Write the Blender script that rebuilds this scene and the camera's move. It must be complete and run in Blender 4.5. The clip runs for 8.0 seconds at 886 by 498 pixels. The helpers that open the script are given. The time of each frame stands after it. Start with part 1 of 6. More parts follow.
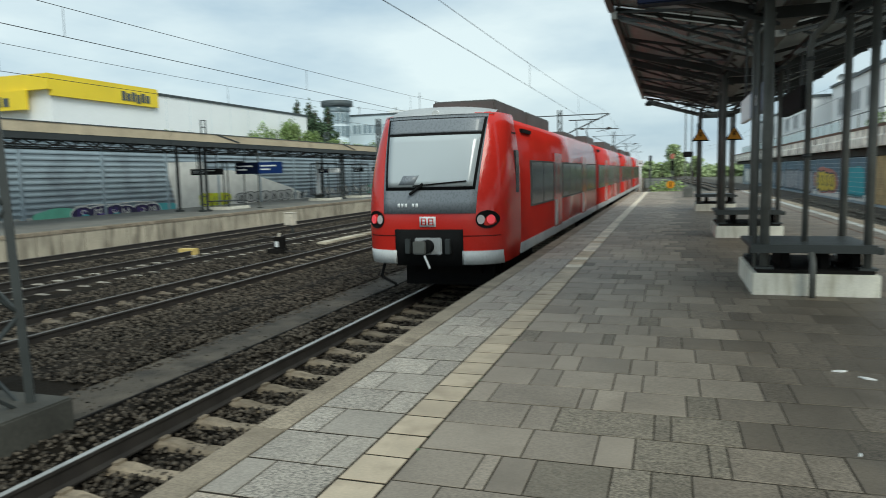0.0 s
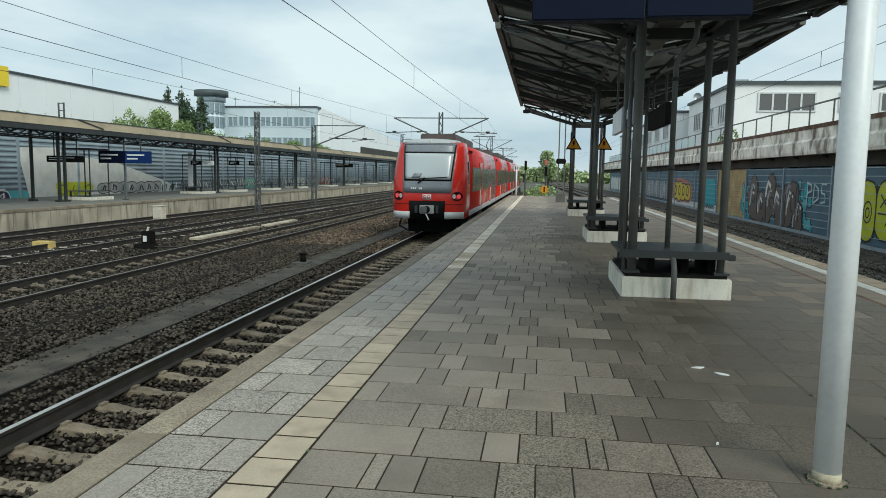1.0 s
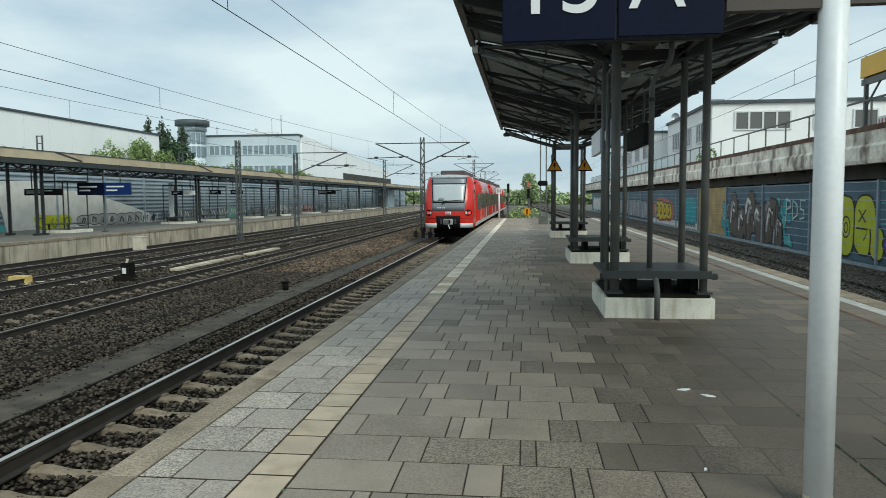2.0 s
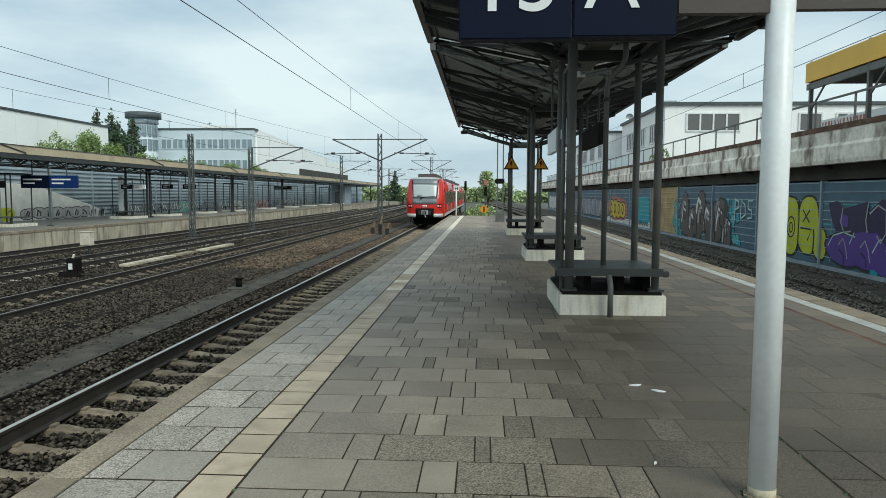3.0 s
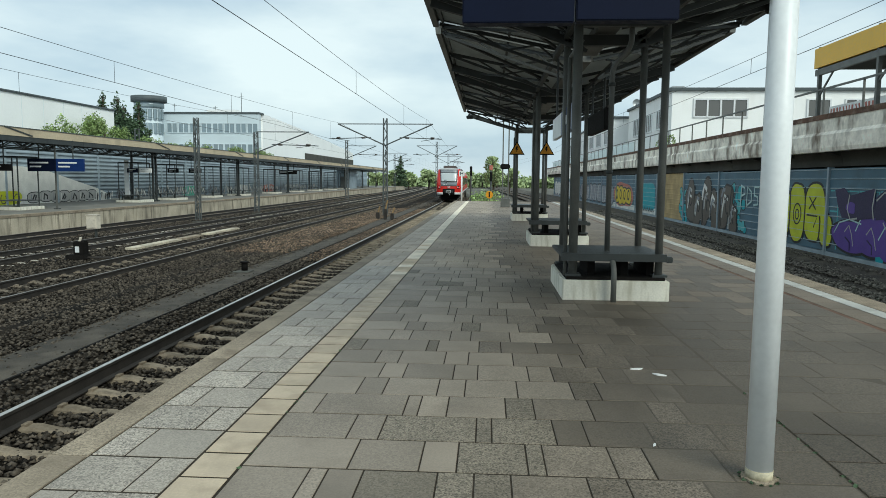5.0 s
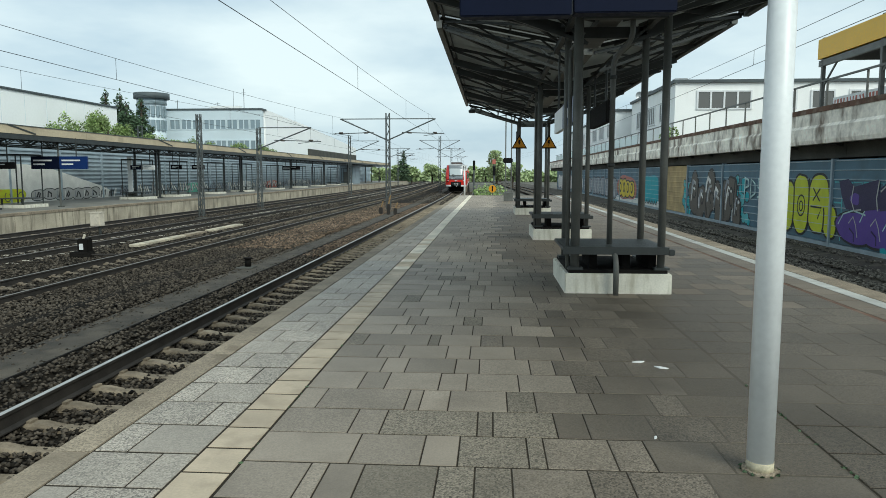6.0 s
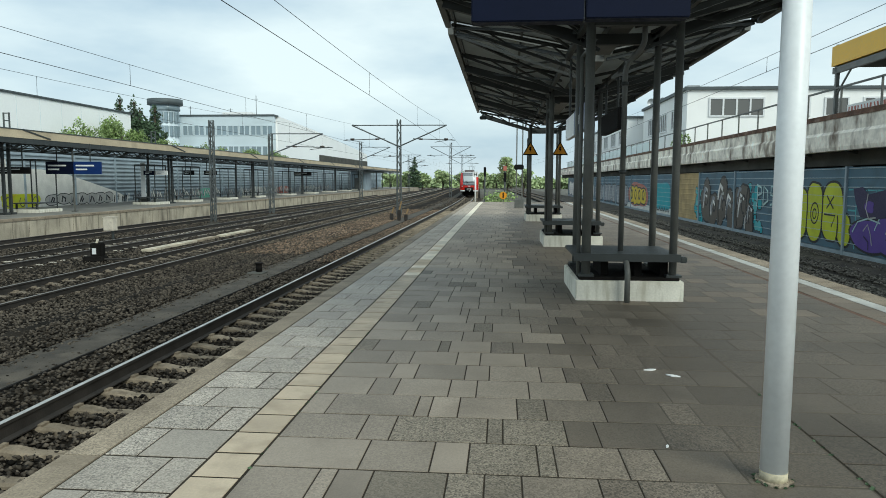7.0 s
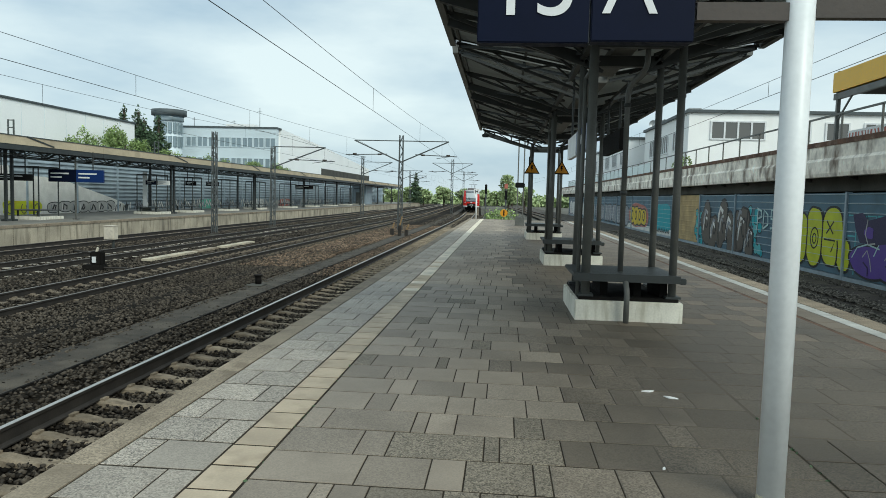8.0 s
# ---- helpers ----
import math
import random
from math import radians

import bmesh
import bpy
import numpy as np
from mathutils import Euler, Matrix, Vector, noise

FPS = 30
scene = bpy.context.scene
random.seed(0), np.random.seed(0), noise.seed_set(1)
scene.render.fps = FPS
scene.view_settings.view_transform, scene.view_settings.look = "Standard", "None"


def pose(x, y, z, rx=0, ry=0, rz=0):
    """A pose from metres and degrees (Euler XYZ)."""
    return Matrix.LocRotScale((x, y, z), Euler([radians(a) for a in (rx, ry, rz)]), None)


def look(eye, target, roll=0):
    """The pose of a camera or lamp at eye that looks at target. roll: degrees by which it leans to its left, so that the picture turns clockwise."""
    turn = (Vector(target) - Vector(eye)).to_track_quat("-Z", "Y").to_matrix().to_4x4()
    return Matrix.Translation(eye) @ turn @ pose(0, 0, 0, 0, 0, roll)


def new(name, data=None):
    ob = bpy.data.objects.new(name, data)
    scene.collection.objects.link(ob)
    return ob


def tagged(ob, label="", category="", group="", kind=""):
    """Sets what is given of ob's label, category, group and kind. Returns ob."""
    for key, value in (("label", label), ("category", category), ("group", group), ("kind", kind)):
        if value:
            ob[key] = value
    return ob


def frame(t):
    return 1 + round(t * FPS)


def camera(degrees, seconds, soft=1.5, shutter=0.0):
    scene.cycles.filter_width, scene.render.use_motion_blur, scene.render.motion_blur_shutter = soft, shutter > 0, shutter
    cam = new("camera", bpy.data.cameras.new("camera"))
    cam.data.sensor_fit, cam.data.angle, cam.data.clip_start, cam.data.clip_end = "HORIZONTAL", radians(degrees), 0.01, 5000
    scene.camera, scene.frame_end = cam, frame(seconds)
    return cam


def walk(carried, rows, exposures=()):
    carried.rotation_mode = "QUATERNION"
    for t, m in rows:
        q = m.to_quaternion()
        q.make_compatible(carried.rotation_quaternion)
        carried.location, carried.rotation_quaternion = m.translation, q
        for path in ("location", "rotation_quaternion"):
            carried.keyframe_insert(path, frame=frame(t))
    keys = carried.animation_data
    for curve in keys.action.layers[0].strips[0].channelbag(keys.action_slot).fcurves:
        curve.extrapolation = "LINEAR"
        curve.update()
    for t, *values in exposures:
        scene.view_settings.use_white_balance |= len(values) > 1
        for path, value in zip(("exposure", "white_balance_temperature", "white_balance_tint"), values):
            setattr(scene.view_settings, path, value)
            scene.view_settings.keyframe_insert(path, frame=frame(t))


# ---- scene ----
cam = camera(64.6, 8.0, soft=0.65, shutter=0.4)
PATH = [
    (0, (0.001, -0.024, 1.593), (-0.611, 1.868, 1.381), -1.3),
    (0.5, (-0.059, -0.053, 1.599), (-0.414, 1.902, 1.376), 0.6),
    (1, (-0.082, -0.094, 1.613), (-0.356, 1.875, 1.397), 0.9),
    (1.5, (-0.071, -0.024, 1.624), (-0.354, 1.951, 1.483), -0.5),
    (2.8, (-0.008, 0.024, 1.615), (-0.132, 2.014, 1.454), 0.3),
    (3, (-0.034, 0.025, 1.617), (-0.145, 2.016, 1.461), 0.2),
    (3.5, (-0.036, 0.002, 1.608), (-0.134, 1.992, 1.44), 1.1),
    (4, (-0.029, -0.014, 1.604), (-0.135, 1.973, 1.407), 0.4),
    (4.5, (-0.026, -0.011, 1.607), (-0.149, 1.976, 1.415), 0.6),
    (6, (0.008, -0.009, 1.606), (-0.128, 1.975, 1.393), -0.0),
    (6.5, (0.011, -0.003, 1.611), (-0.138, 1.981, 1.411), 0.0),
    (7, (0.007, 0.003, 1.601), (-0.159, 1.987, 1.406), 0.2),
    (7.5, (0.01, 0.009, 1.609), (-0.173, 1.994, 1.458), 1.1),
    (8, (0.001, -0.015, 1.606), (-0.165, 1.972, 1.457), 1.5),
]
walk(cam, [(t, look(eye, aim, roll)) for t, eye, aim, roll in PATH], [(0.0, 0.50, 6330, -2), (1.0, 0.46, 6330, -2), (3.5, 0.50, 6330, -2), (7.0, 0.60, 6330, -2), (8.0, 0.52, 6330, -2)])

# ---- world, sun, exposure ----
world = bpy.data.worlds.new("sky")
scene.world = world
world.use_nodes = True
wn, wl = world.node_tree.nodes, world.node_tree.links
wn.clear()
w_out = wn.new("ShaderNodeOutputWorld")
w_bg = wn.new("ShaderNodeBackground")
w_sky = wn.new("ShaderNodeTexSky")
w_sky.sky_type = "NISHITA"
w_sky.sun_disc = False
w_sky.sun_elevation = radians(43)
w_sky.sun_rotation = radians(140)
w_sky.air_density, w_sky.dust_density = 1.0, 2.0
w_co = wn.new("ShaderNodeTexCoord")
w_map = wn.new("ShaderNodeMapping")
w_map.inputs["Scale"].default_value = (1.0, 1.0, 3.2)
w_noise = wn.new("ShaderNodeTexNoise")
w_noise.inputs["Scale"].default_value = 1.9
w_noise.inputs["Detail"].default_value = 6
w_noise.inputs["Roughness"].default_value = 0.55
w_cloud = wn.new("ShaderNodeValToRGB")
w_cloud.color_ramp.elements[0].position, w_cloud.color_ramp.elements[0].color = 0.34, (3.7, 4.75, 6.0, 1)
w_cloud.color_ramp.elements[1].position, w_cloud.color_ramp.elements[1].color = 0.66, (7.6, 8.1, 8.5, 1)
w_mix = wn.new("ShaderNodeMix")
w_mix.data_type = "RGBA"
w_mix.inputs["Factor"].default_value = 0.86
wl.new(w_co.outputs["Generated"], w_map.inputs["Vector"])
wl.new(w_map.outputs["Vector"], w_noise.inputs["Vector"])
wl.new(w_noise.outputs["Fac"], w_cloud.inputs["Fac"])
wl.new(w_sky.outputs["Color"], w_mix.inputs[6])
wl.new(w_cloud.outputs["Color"], w_mix.inputs[7])
wl.new(w_mix.outputs[2], w_bg.inputs["Color"])
wl.new(w_bg.outputs["Background"], w_out.inputs["Surface"])
w_bg.inputs["Strength"].default_value = 0.084

sun = new("sun", bpy.data.lights.new("sun", "SUN"))
sun.data.energy = 1.5
sun.data.angle = radians(30)
sun.data.color = (1.0, 0.96, 0.9)
sun.matrix_world = look((23, -27, 31), (0, 0, 0))


# ---- materials ----
def mat(name, color, rough=0.8, metal=0.0, vary=0.25, scale=2.0, fine=40.0, bump=0.15, dirt=None, dirt_amount=0.0,
        piece=0.0, island=0.0, speckle=0.0, emit=0.0, streak=0.0, spec=0.5):
    """A surface with broad variation, grain, relief, and stains of another colour."""
    m = bpy.data.materials.new(name)
    m.use_nodes = True
    n, l = m.node_tree.nodes, m.node_tree.links
    b = n["Principled BSDF"]
    b.inputs["Roughness"].default_value = rough
    b.inputs["Metallic"].default_value = metal
    b.inputs["Specular IOR Level"].default_value = spec
    co = n.new("ShaderNodeTexCoord")
    vec = co.outputs["Object"]
    if piece:
        info = n.new("ShaderNodeObjectInfo")
        add = n.new("ShaderNodeVectorMath")
        add.operation = "ADD"
        l.new(vec, add.inputs[0])
        comb = n.new("ShaderNodeCombineXYZ")
        mul = n.new("ShaderNodeMath")
        mul.operation = "MULTIPLY"
        mul.inputs[1].default_value = 37.0
        l.new(info.outputs["Random"], mul.inputs[0])
        l.new(mul.outputs[0], comb.inputs[0])
        l.new(comb.outputs[0], add.inputs[1])
        vec = add.outputs[0]

    def noise_at(s, detail=4.0, src=None):
        t = n.new("ShaderNodeTexNoise")
        t.inputs["Scale"].default_value = s
        t.inputs["Detail"].default_value = detail
        l.new(src or vec, t.inputs["Vector"])
        return t.outputs["Fac"]

    def mixed(kind, fac, a, bb):
        x = n.new("ShaderNodeMix")
        x.data_type, x.blend_type = "RGBA", kind
        if isinstance(fac, float):
            x.inputs["Factor"].default_value = fac
        else:
            l.new(fac, x.inputs["Factor"])
        for sock, v in ((x.inputs[6], a), (x.inputs[7], bb)):
            if isinstance(v, tuple):
                sock.default_value = v
            else:
                l.new(v, sock)
        return x.outputs[2]

    def ramp(src, lo, hi, a=0.0, c=1.0):
        r = n.new("ShaderNodeMapRange")
        r.inputs["From Min"].default_value, r.inputs["From Max"].default_value = lo, hi
        r.inputs["To Min"].default_value, r.inputs["To Max"].default_value = a, c
        l.new(src, r.inputs["Value"])
        return r.outputs["Result"]

    broad, grain = noise_at(scale), noise_at(fine, 6.0)
    col = (*color, 1.0)
    hsv = n.new("ShaderNodeHueSaturation")
    hsv.inputs["Color"].default_value = col
    l.new(ramp(broad, 0.3, 0.7, 1 - vary, 1 + vary), hsv.inputs["Value"])
    out = hsv.outputs["Color"]
    g = n.new("ShaderNodeHueSaturation")
    l.new(out, g.inputs["Color"])
    l.new(ramp(grain, 0.3, 0.7, 1 - vary * 0.6, 1 + vary * 0.6), g.inputs["Value"])
    out = g.outputs["Color"]
    for amount, node, sock in ((piece, "ShaderNodeObjectInfo", "Random"), (island, "ShaderNodeNewGeometry", "Random Per Island")):
        if amount:
            src = n.new(node)
            h = n.new("ShaderNodeHueSaturation")
            l.new(out, h.inputs["Color"])
            l.new(ramp(src.outputs[sock], 0, 1, 1 - amount, 1 + amount), h.inputs["Value"])
            out = h.outputs["Color"]
    if speckle:
        v = n.new("ShaderNodeTexVoronoi")
        v.inputs["Scale"].default_value = 105.0
        l.new(vec, v.inputs["Vector"])
        if piece:
            pick = n.new("ShaderNodeObjectInfo").outputs["Random"]
        else:
            pick = n.new("ShaderNodeNewGeometry").outputs["Random Per Island"]
        bw = n.new("ShaderNodeRGBToBW")
        l.new(v.outputs["Color"], bw.inputs[0])
        shade = n.new("ShaderNodeHueSaturation")
        l.new(out, shade.inputs["Color"])
        l.new(ramp(bw.outputs[0], 0.1, 0.8, 0.35, 1.55), shade.inputs["Value"])
        wrap = n.new("ShaderNodeMath")
        wrap.operation = "PINGPONG"
        wrap.inputs[1].default_value = 0.13
        l.new(pick, wrap.inputs[0])
        out = mixed("MIX", ramp(wrap.outputs[0], 0.03, 0.1, speckle * 0.5, speckle * 1.9), out, shade.outputs["Color"])
    if dirt:
        src = vec
        if streak:
            mp = n.new("ShaderNodeMapping")
            mp.inputs["Scale"].default_value = (streak, streak, 0.35)
            l.new(vec, mp.inputs["Vector"])
            src = mp.outputs["Vector"]
        spots = noise_at(scale * 1.7, 8.0, src)
        out = mixed("MIX", ramp(spots, 0.5, 0.68, 0.0, dirt_amount), out, (*dirt, 1.0))
    l.new(out, b.inputs["Base Color"])
    l.new(ramp(grain, 0.3, 0.7, max(rough - 0.1, 0.02), min(rough + 0.1, 1.0)), b.inputs["Roughness"])
    if bump:
        bp = n.new("ShaderNodeBump")
        bp.inputs["Strength"].default_value = bump
        bp.inputs["Distance"].default_value = 0.02
        l.new(grain, bp.inputs["Height"])
        l.new(bp.outputs["Normal"], b.inputs["Normal"])
    if emit:
        b.inputs["Emission Color"].default_value = col
        b.inputs["Emission Strength"].default_value = emit
    return m


def glass(name, color, rough=0.05):
    m = bpy.data.materials.new(name)
    m.use_nodes = True
    b = m.node_tree.nodes["Principled BSDF"]
    b.inputs["Base Color"].default_value = (*color, 1)
    b.inputs["Roughness"].default_value = rough
    b.inputs["IOR"].default_value = 1.6
    b.inputs["Specular IOR Level"].default_value = 0.9
    return m


M = {
    # bed is near black: the shadow between loose stones is in its colour
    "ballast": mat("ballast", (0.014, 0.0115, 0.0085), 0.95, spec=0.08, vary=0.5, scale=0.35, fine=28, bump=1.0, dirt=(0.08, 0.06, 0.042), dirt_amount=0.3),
    "stone": mat("ballast_stone", (0.062, 0.052, 0.041), 0.9, spec=0.15, vary=0.3, scale=0.5, fine=30, bump=0.4, island=0.95),
    "bank_stone": mat("grey_bank_stone", (0.15, 0.135, 0.112), 0.9, spec=0.2, vary=0.3, scale=0.5, fine=30, bump=0.4, island=0.7),
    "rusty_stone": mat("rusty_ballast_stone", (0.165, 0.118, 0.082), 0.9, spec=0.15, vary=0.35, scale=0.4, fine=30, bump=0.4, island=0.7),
    "sand": mat("sandy_path", (0.066, 0.055, 0.041), 0.95, vary=0.5, scale=1.6, fine=60, bump=0.6, dirt=(0.03, 0.025, 0.019), dirt_amount=0.8),
    "soil": mat("far_ground", (0.10, 0.095, 0.075), 0.95, vary=0.4, scale=0.1, fine=3, bump=0.3),
    "rail": mat("rail_side", (0.034, 0.029, 0.025), 0.75, 0.2, vary=0.3, scale=3, fine=60, bump=0.2),
    "railtop": mat("rail_top", (0.42, 0.41, 0.39), 0.4, 0.4, vary=0.15, scale=3, fine=80, bump=0.02),
    "raildull": mat("dull_rail_top", (0.16, 0.145, 0.13), 0.5, 0.3, vary=0.2, scale=3, fine=80, bump=0.05),
    "sleeper": mat("concrete_sleeper", (0.25, 0.205, 0.15), 0.9, vary=0.25, scale=5, fine=50, bump=0.3, dirt=(0.11, 0.086, 0.06), dirt_amount=0.65, piece=0.22, spec=0.2),
    "darksleeper": mat("stained_sleeper", (0.175, 0.145, 0.11), 0.92, spec=0.2, vary=0.3, scale=4, fine=50, bump=0.3, island=0.3),
    "tile": mat("granite_tile", (0.242, 0.204, 0.161), 0.55, vary=0.16, scale=1.0, fine=90, bump=0.1, piece=0.20, speckle=0.22, dirt=(0.13, 0.107, 0.083), dirt_amount=0.35, spec=0.3),
    "tilerough": mat("pebbled_tile", (0.172, 0.147, 0.113), 0.6, vary=0.16, scale=1.0, fine=90, bump=0.2, piece=0.14, speckle=0.95, dirt=(0.085, 0.071, 0.054), dirt_amount=0.35, spec=0.3),
    "tilemedium": mat("medium_granite_tile", (0.174, 0.146, 0.114), 0.55, vary=0.22, scale=0.8, fine=90, bump=0.12, piece=0.13, speckle=0.4, dirt=(0.10, 0.082, 0.063), dirt_amount=0.45, spec=0.3),
    "tiledeep": mat("deep_granite_tile", (0.128, 0.107, 0.083), 0.55, vary=0.25, scale=0.8, fine=90, bump=0.14, piece=0.13, speckle=0.5, dirt=(0.07, 0.058, 0.045), dirt_amount=0.55, spec=0.3),
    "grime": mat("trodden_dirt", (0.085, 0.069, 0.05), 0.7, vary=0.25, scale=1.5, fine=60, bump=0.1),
    "strip_white": mat("worn_white_strip", (0.78, 0.70, 0.57), 0.75, vary=0.12, scale=2.5, fine=60, bump=0.1, island=0.12, dirt=(0.42, 0.36, 0.27), dirt_amount=0.4, spec=0.25),
    "tilemix": mat("granite_tile_field", (0.295, 0.24, 0.182), 0.58, vary=0.2, scale=0.5, fine=90, bump=0.08, island=0.18, speckle=0.3, dirt=(0.15, 0.12, 0.09), dirt_amount=0.35, spec=0.27),
    "edge_tile": mat("light_granite_tile", (0.33, 0.292, 0.244), 0.55, vary=0.12, scale=1.5, fine=90, bump=0.12, piece=0.14, speckle=0.6, spec=0.32),
    "edge_tilemix": mat("light_granite_tile_field", (0.37, 0.312, 0.247), 0.58, vary=0.14, scale=1.5, fine=90, bump=0.12, island=0.16, speckle=0.35, spec=0.27),
    "strip": mat("cream_strip_tile", (0.44, 0.36, 0.262), 0.6, vary=0.16, scale=2.5, fine=60, bump=0.1, piece=0.13, dirt=(0.26, 0.205, 0.142), dirt_amount=0.5, spec=0.35),
    "stripmix": mat("cream_strip_field", (0.54, 0.43, 0.30), 0.7, vary=0.16, scale=2.5, fine=60, bump=0.12, island=0.12, dirt=(0.3, 0.23, 0.15), dirt_amount=0.4, spec=0.3),
    "tilemid": mat("medium_paving_field", (0.175, 0.142, 0.107), 0.58, vary=0.25, scale=0.4, fine=90, bump=0.1, island=0.12, speckle=0.3, dirt=(0.10, 0.081, 0.061), dirt_amount=0.45, spec=0.3),
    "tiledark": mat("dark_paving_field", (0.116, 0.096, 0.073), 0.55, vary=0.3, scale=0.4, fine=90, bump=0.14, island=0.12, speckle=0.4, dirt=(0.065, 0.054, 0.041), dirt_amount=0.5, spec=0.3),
    "far_paving": mat("grey_platform_paving", (0.20, 0.192, 0.168), 0.7, vary=0.2, scale=0.8, fine=30, bump=0.1, island=0.12, dirt=(0.11, 0.105, 0.09), dirt_amount=0.4),
    "joint": mat("joint_sand", (0.04, 0.033, 0.025), 0.95, spec=0.1, vary=0.3, scale=3, fine=60, bump=0.3),
    "kerb": mat("weathered_kerb", (0.285, 0.236, 0.175), 0.85, vary=0.22, scale=1.6, fine=60, bump=0.25, piece=0.1, dirt=(0.15, 0.118, 0.085), dirt_amount=0.6, speckle=0.3, spec=0.25),
    "white_line": mat("worn_white_line", (0.46, 0.46, 0.43), 0.75, vary=0.15, scale=2, fine=50, bump=0.1, dirt=(0.3, 0.29, 0.27), dirt_amount=0.6, island=0.08),
    "concrete": mat("old_concrete", (0.46, 0.405, 0.31), 0.88, vary=0.25, scale=0.8, fine=30, bump=0.25, dirt=(0.10, 0.085, 0.062), dirt_amount=0.75, streak=2.0, island=0.14),
    "parapet": mat("stained_parapet", (0.93, 0.87, 0.76), 0.88, vary=0.22, scale=1.3, fine=7, bump=0.5, dirt=(0.13, 0.085, 0.055), dirt_amount=0.9, streak=0.8),
    # holds the shade under the ramp deck; footings and slabs share this dark tone
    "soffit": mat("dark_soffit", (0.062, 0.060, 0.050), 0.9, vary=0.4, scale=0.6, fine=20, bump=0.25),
    "plinth": mat("white_painted_concrete", (0.70, 0.675, 0.585), 0.8, vary=0.12, scale=2.5, fine=40, bump=0.15, dirt=(0.30, 0.265, 0.17), dirt_amount=0.5, streak=2.0),
    "steel": mat("dark_painted_steel", (0.035, 0.040, 0.039), 0.5, 0.0, vary=0.2, scale=3, fine=50, bump=0.06),
    "steel_lt": mat("grey_painted_steel", (0.115, 0.117, 0.106), 0.5, 0.0, vary=0.2, scale=3, fine=50, bump=0.06),
    "sheet": mat("roof_sheet_underside", (0.46, 0.51, 0.52), 0.7, 0.0, vary=0.10, scale=1.2, fine=30, bump=0.1, dirt=(0.3, 0.32, 0.32), dirt_amount=0.4),
    "zinc": mat("zinc_gutter", (0.36, 0.38, 0.39), 0.45, 0.6, vary=0.15, scale=3, fine=30, bump=0.05),
    "pole": mat("white_painted_pole", (0.78, 0.80, 0.80), 0.38, 0.0, vary=0.06, scale=3, fine=30, bump=0.03),
    "rust": mat("rusty_foot", (0.26, 0.17, 0.08), 0.85, vary=0.4, scale=20, fine=80, bump=0.4),
    "brown": mat("brown_steel_beam", (0.055, 0.042, 0.034), 0.5, vary=0.15, scale=3, fine=40, bump=0.05),
    "navy": mat("navy_sign_enamel", (0.003, 0.006, 0.021), 0.5, spec=0.12, vary=0.1, scale=2, fine=30, bump=0.0),
    "blue": mat("blue_sign_enamel", (0.008, 0.03, 0.13), 0.4, spec=0.3, vary=0.1, scale=2, fine=30, bump=0.0),
    "sign_white": mat("sign_white", (0.75, 0.76, 0.76), 0.4, vary=0.05, scale=2, fine=30, bump=0.0),
    "orange": mat("warning_yellow", (0.72, 0.30, 0.01), 0.45, vary=0.1, scale=4, fine=30, bump=0.02),
    "black": mat("matt_black", (0.008, 0.008, 0.008), 0.8, spec=0.15, vary=0.2, scale=3, fine=30, bump=0.05),
    # sooty black, deepened to hold the shadow beneath the train and the seats
    "under": mat("sooty_shadow_black", (0.012, 0.011, 0.010), 0.9, spec=0.1, vary=0.35, scale=3, fine=30, bump=0.2),
    "red": mat("red_train_paint", (0.58, 0.026, 0.018), 0.16, vary=0.06, scale=0.8, fine=25, bump=0.0),
    "tgrey": mat("grey_train_paint", (0.21, 0.23, 0.25), 0.3, vary=0.06, scale=0.8, fine=25, bump=0.0),
    "tlight": mat("light_grey_train_paint", (0.62, 0.63, 0.62), 0.35, vary=0.1, scale=1.0, fine=25, bump=0.0, dirt=(0.3, 0.28, 0.25), dirt_amount=0.4),
    "troof": mat("train_roof_grey", (0.40, 0.41, 0.41), 0.5, vary=0.15, scale=1.0, fine=25, bump=0.05),
    "tbox": mat("dark_roof_unit", (0.09, 0.085, 0.08), 0.6, vary=0.2, scale=1.5, fine=25, bump=0.05),
    "tglass": mat("train_window_glass", (0.022, 0.024, 0.026), 0.18, spec=0.5, vary=0.05, bump=0.0),
    # pale base colour paints the sky's reflection into the windscreen
    "screen": glass("windscreen_sky_tint", (0.46, 0.50, 0.51), 0.22),
    "taillight": mat("lit_tail_lamp", (0.75, 0.07, 0.09), 0.3, vary=0.02, bump=0.0, emit=0.35),
    "lamp": mat("lamp_lens", (0.6, 0.55, 0.53), 0.15, vary=0.02, bump=0.0),
    "wall_white": mat("white_cladding", (0.88, 0.89, 0.88), 0.6, vary=0.04, scale=0.15, fine=5, bump=0.02),
    "render_white": mat("white_render", (0.93, 0.93, 0.91), 0.8, vary=0.04, scale=0.4, fine=15, bump=0.05, dirt=(0.78, 0.76, 0.72), dirt_amount=0.25, streak=2.0),
    "office": mat("office_panel", (0.60, 0.68, 0.72), 0.5, vary=0.06, scale=0.3, fine=10, bump=0.02),
    "yellow": mat("yellow_cladding", (0.84, 0.62, 0.03), 0.5, vary=0.05, scale=0.4, fine=10, bump=0.02),
    "amber": mat("amber_cladding", (0.80, 0.47, 0.05), 0.5, vary=0.08, scale=0.4, fine=10, bump=0.02),
    "wglass": glass("building_window_glass", (0.085, 0.08, 0.07), 0.12),
    "wglass_lt": glass("office_window_glass", (0.22, 0.28, 0.31), 0.08),
    "roofdark": mat("dark_roof_edge", (0.07, 0.085, 0.09), 0.6, vary=0.15, scale=1, fine=20, bump=0.05),
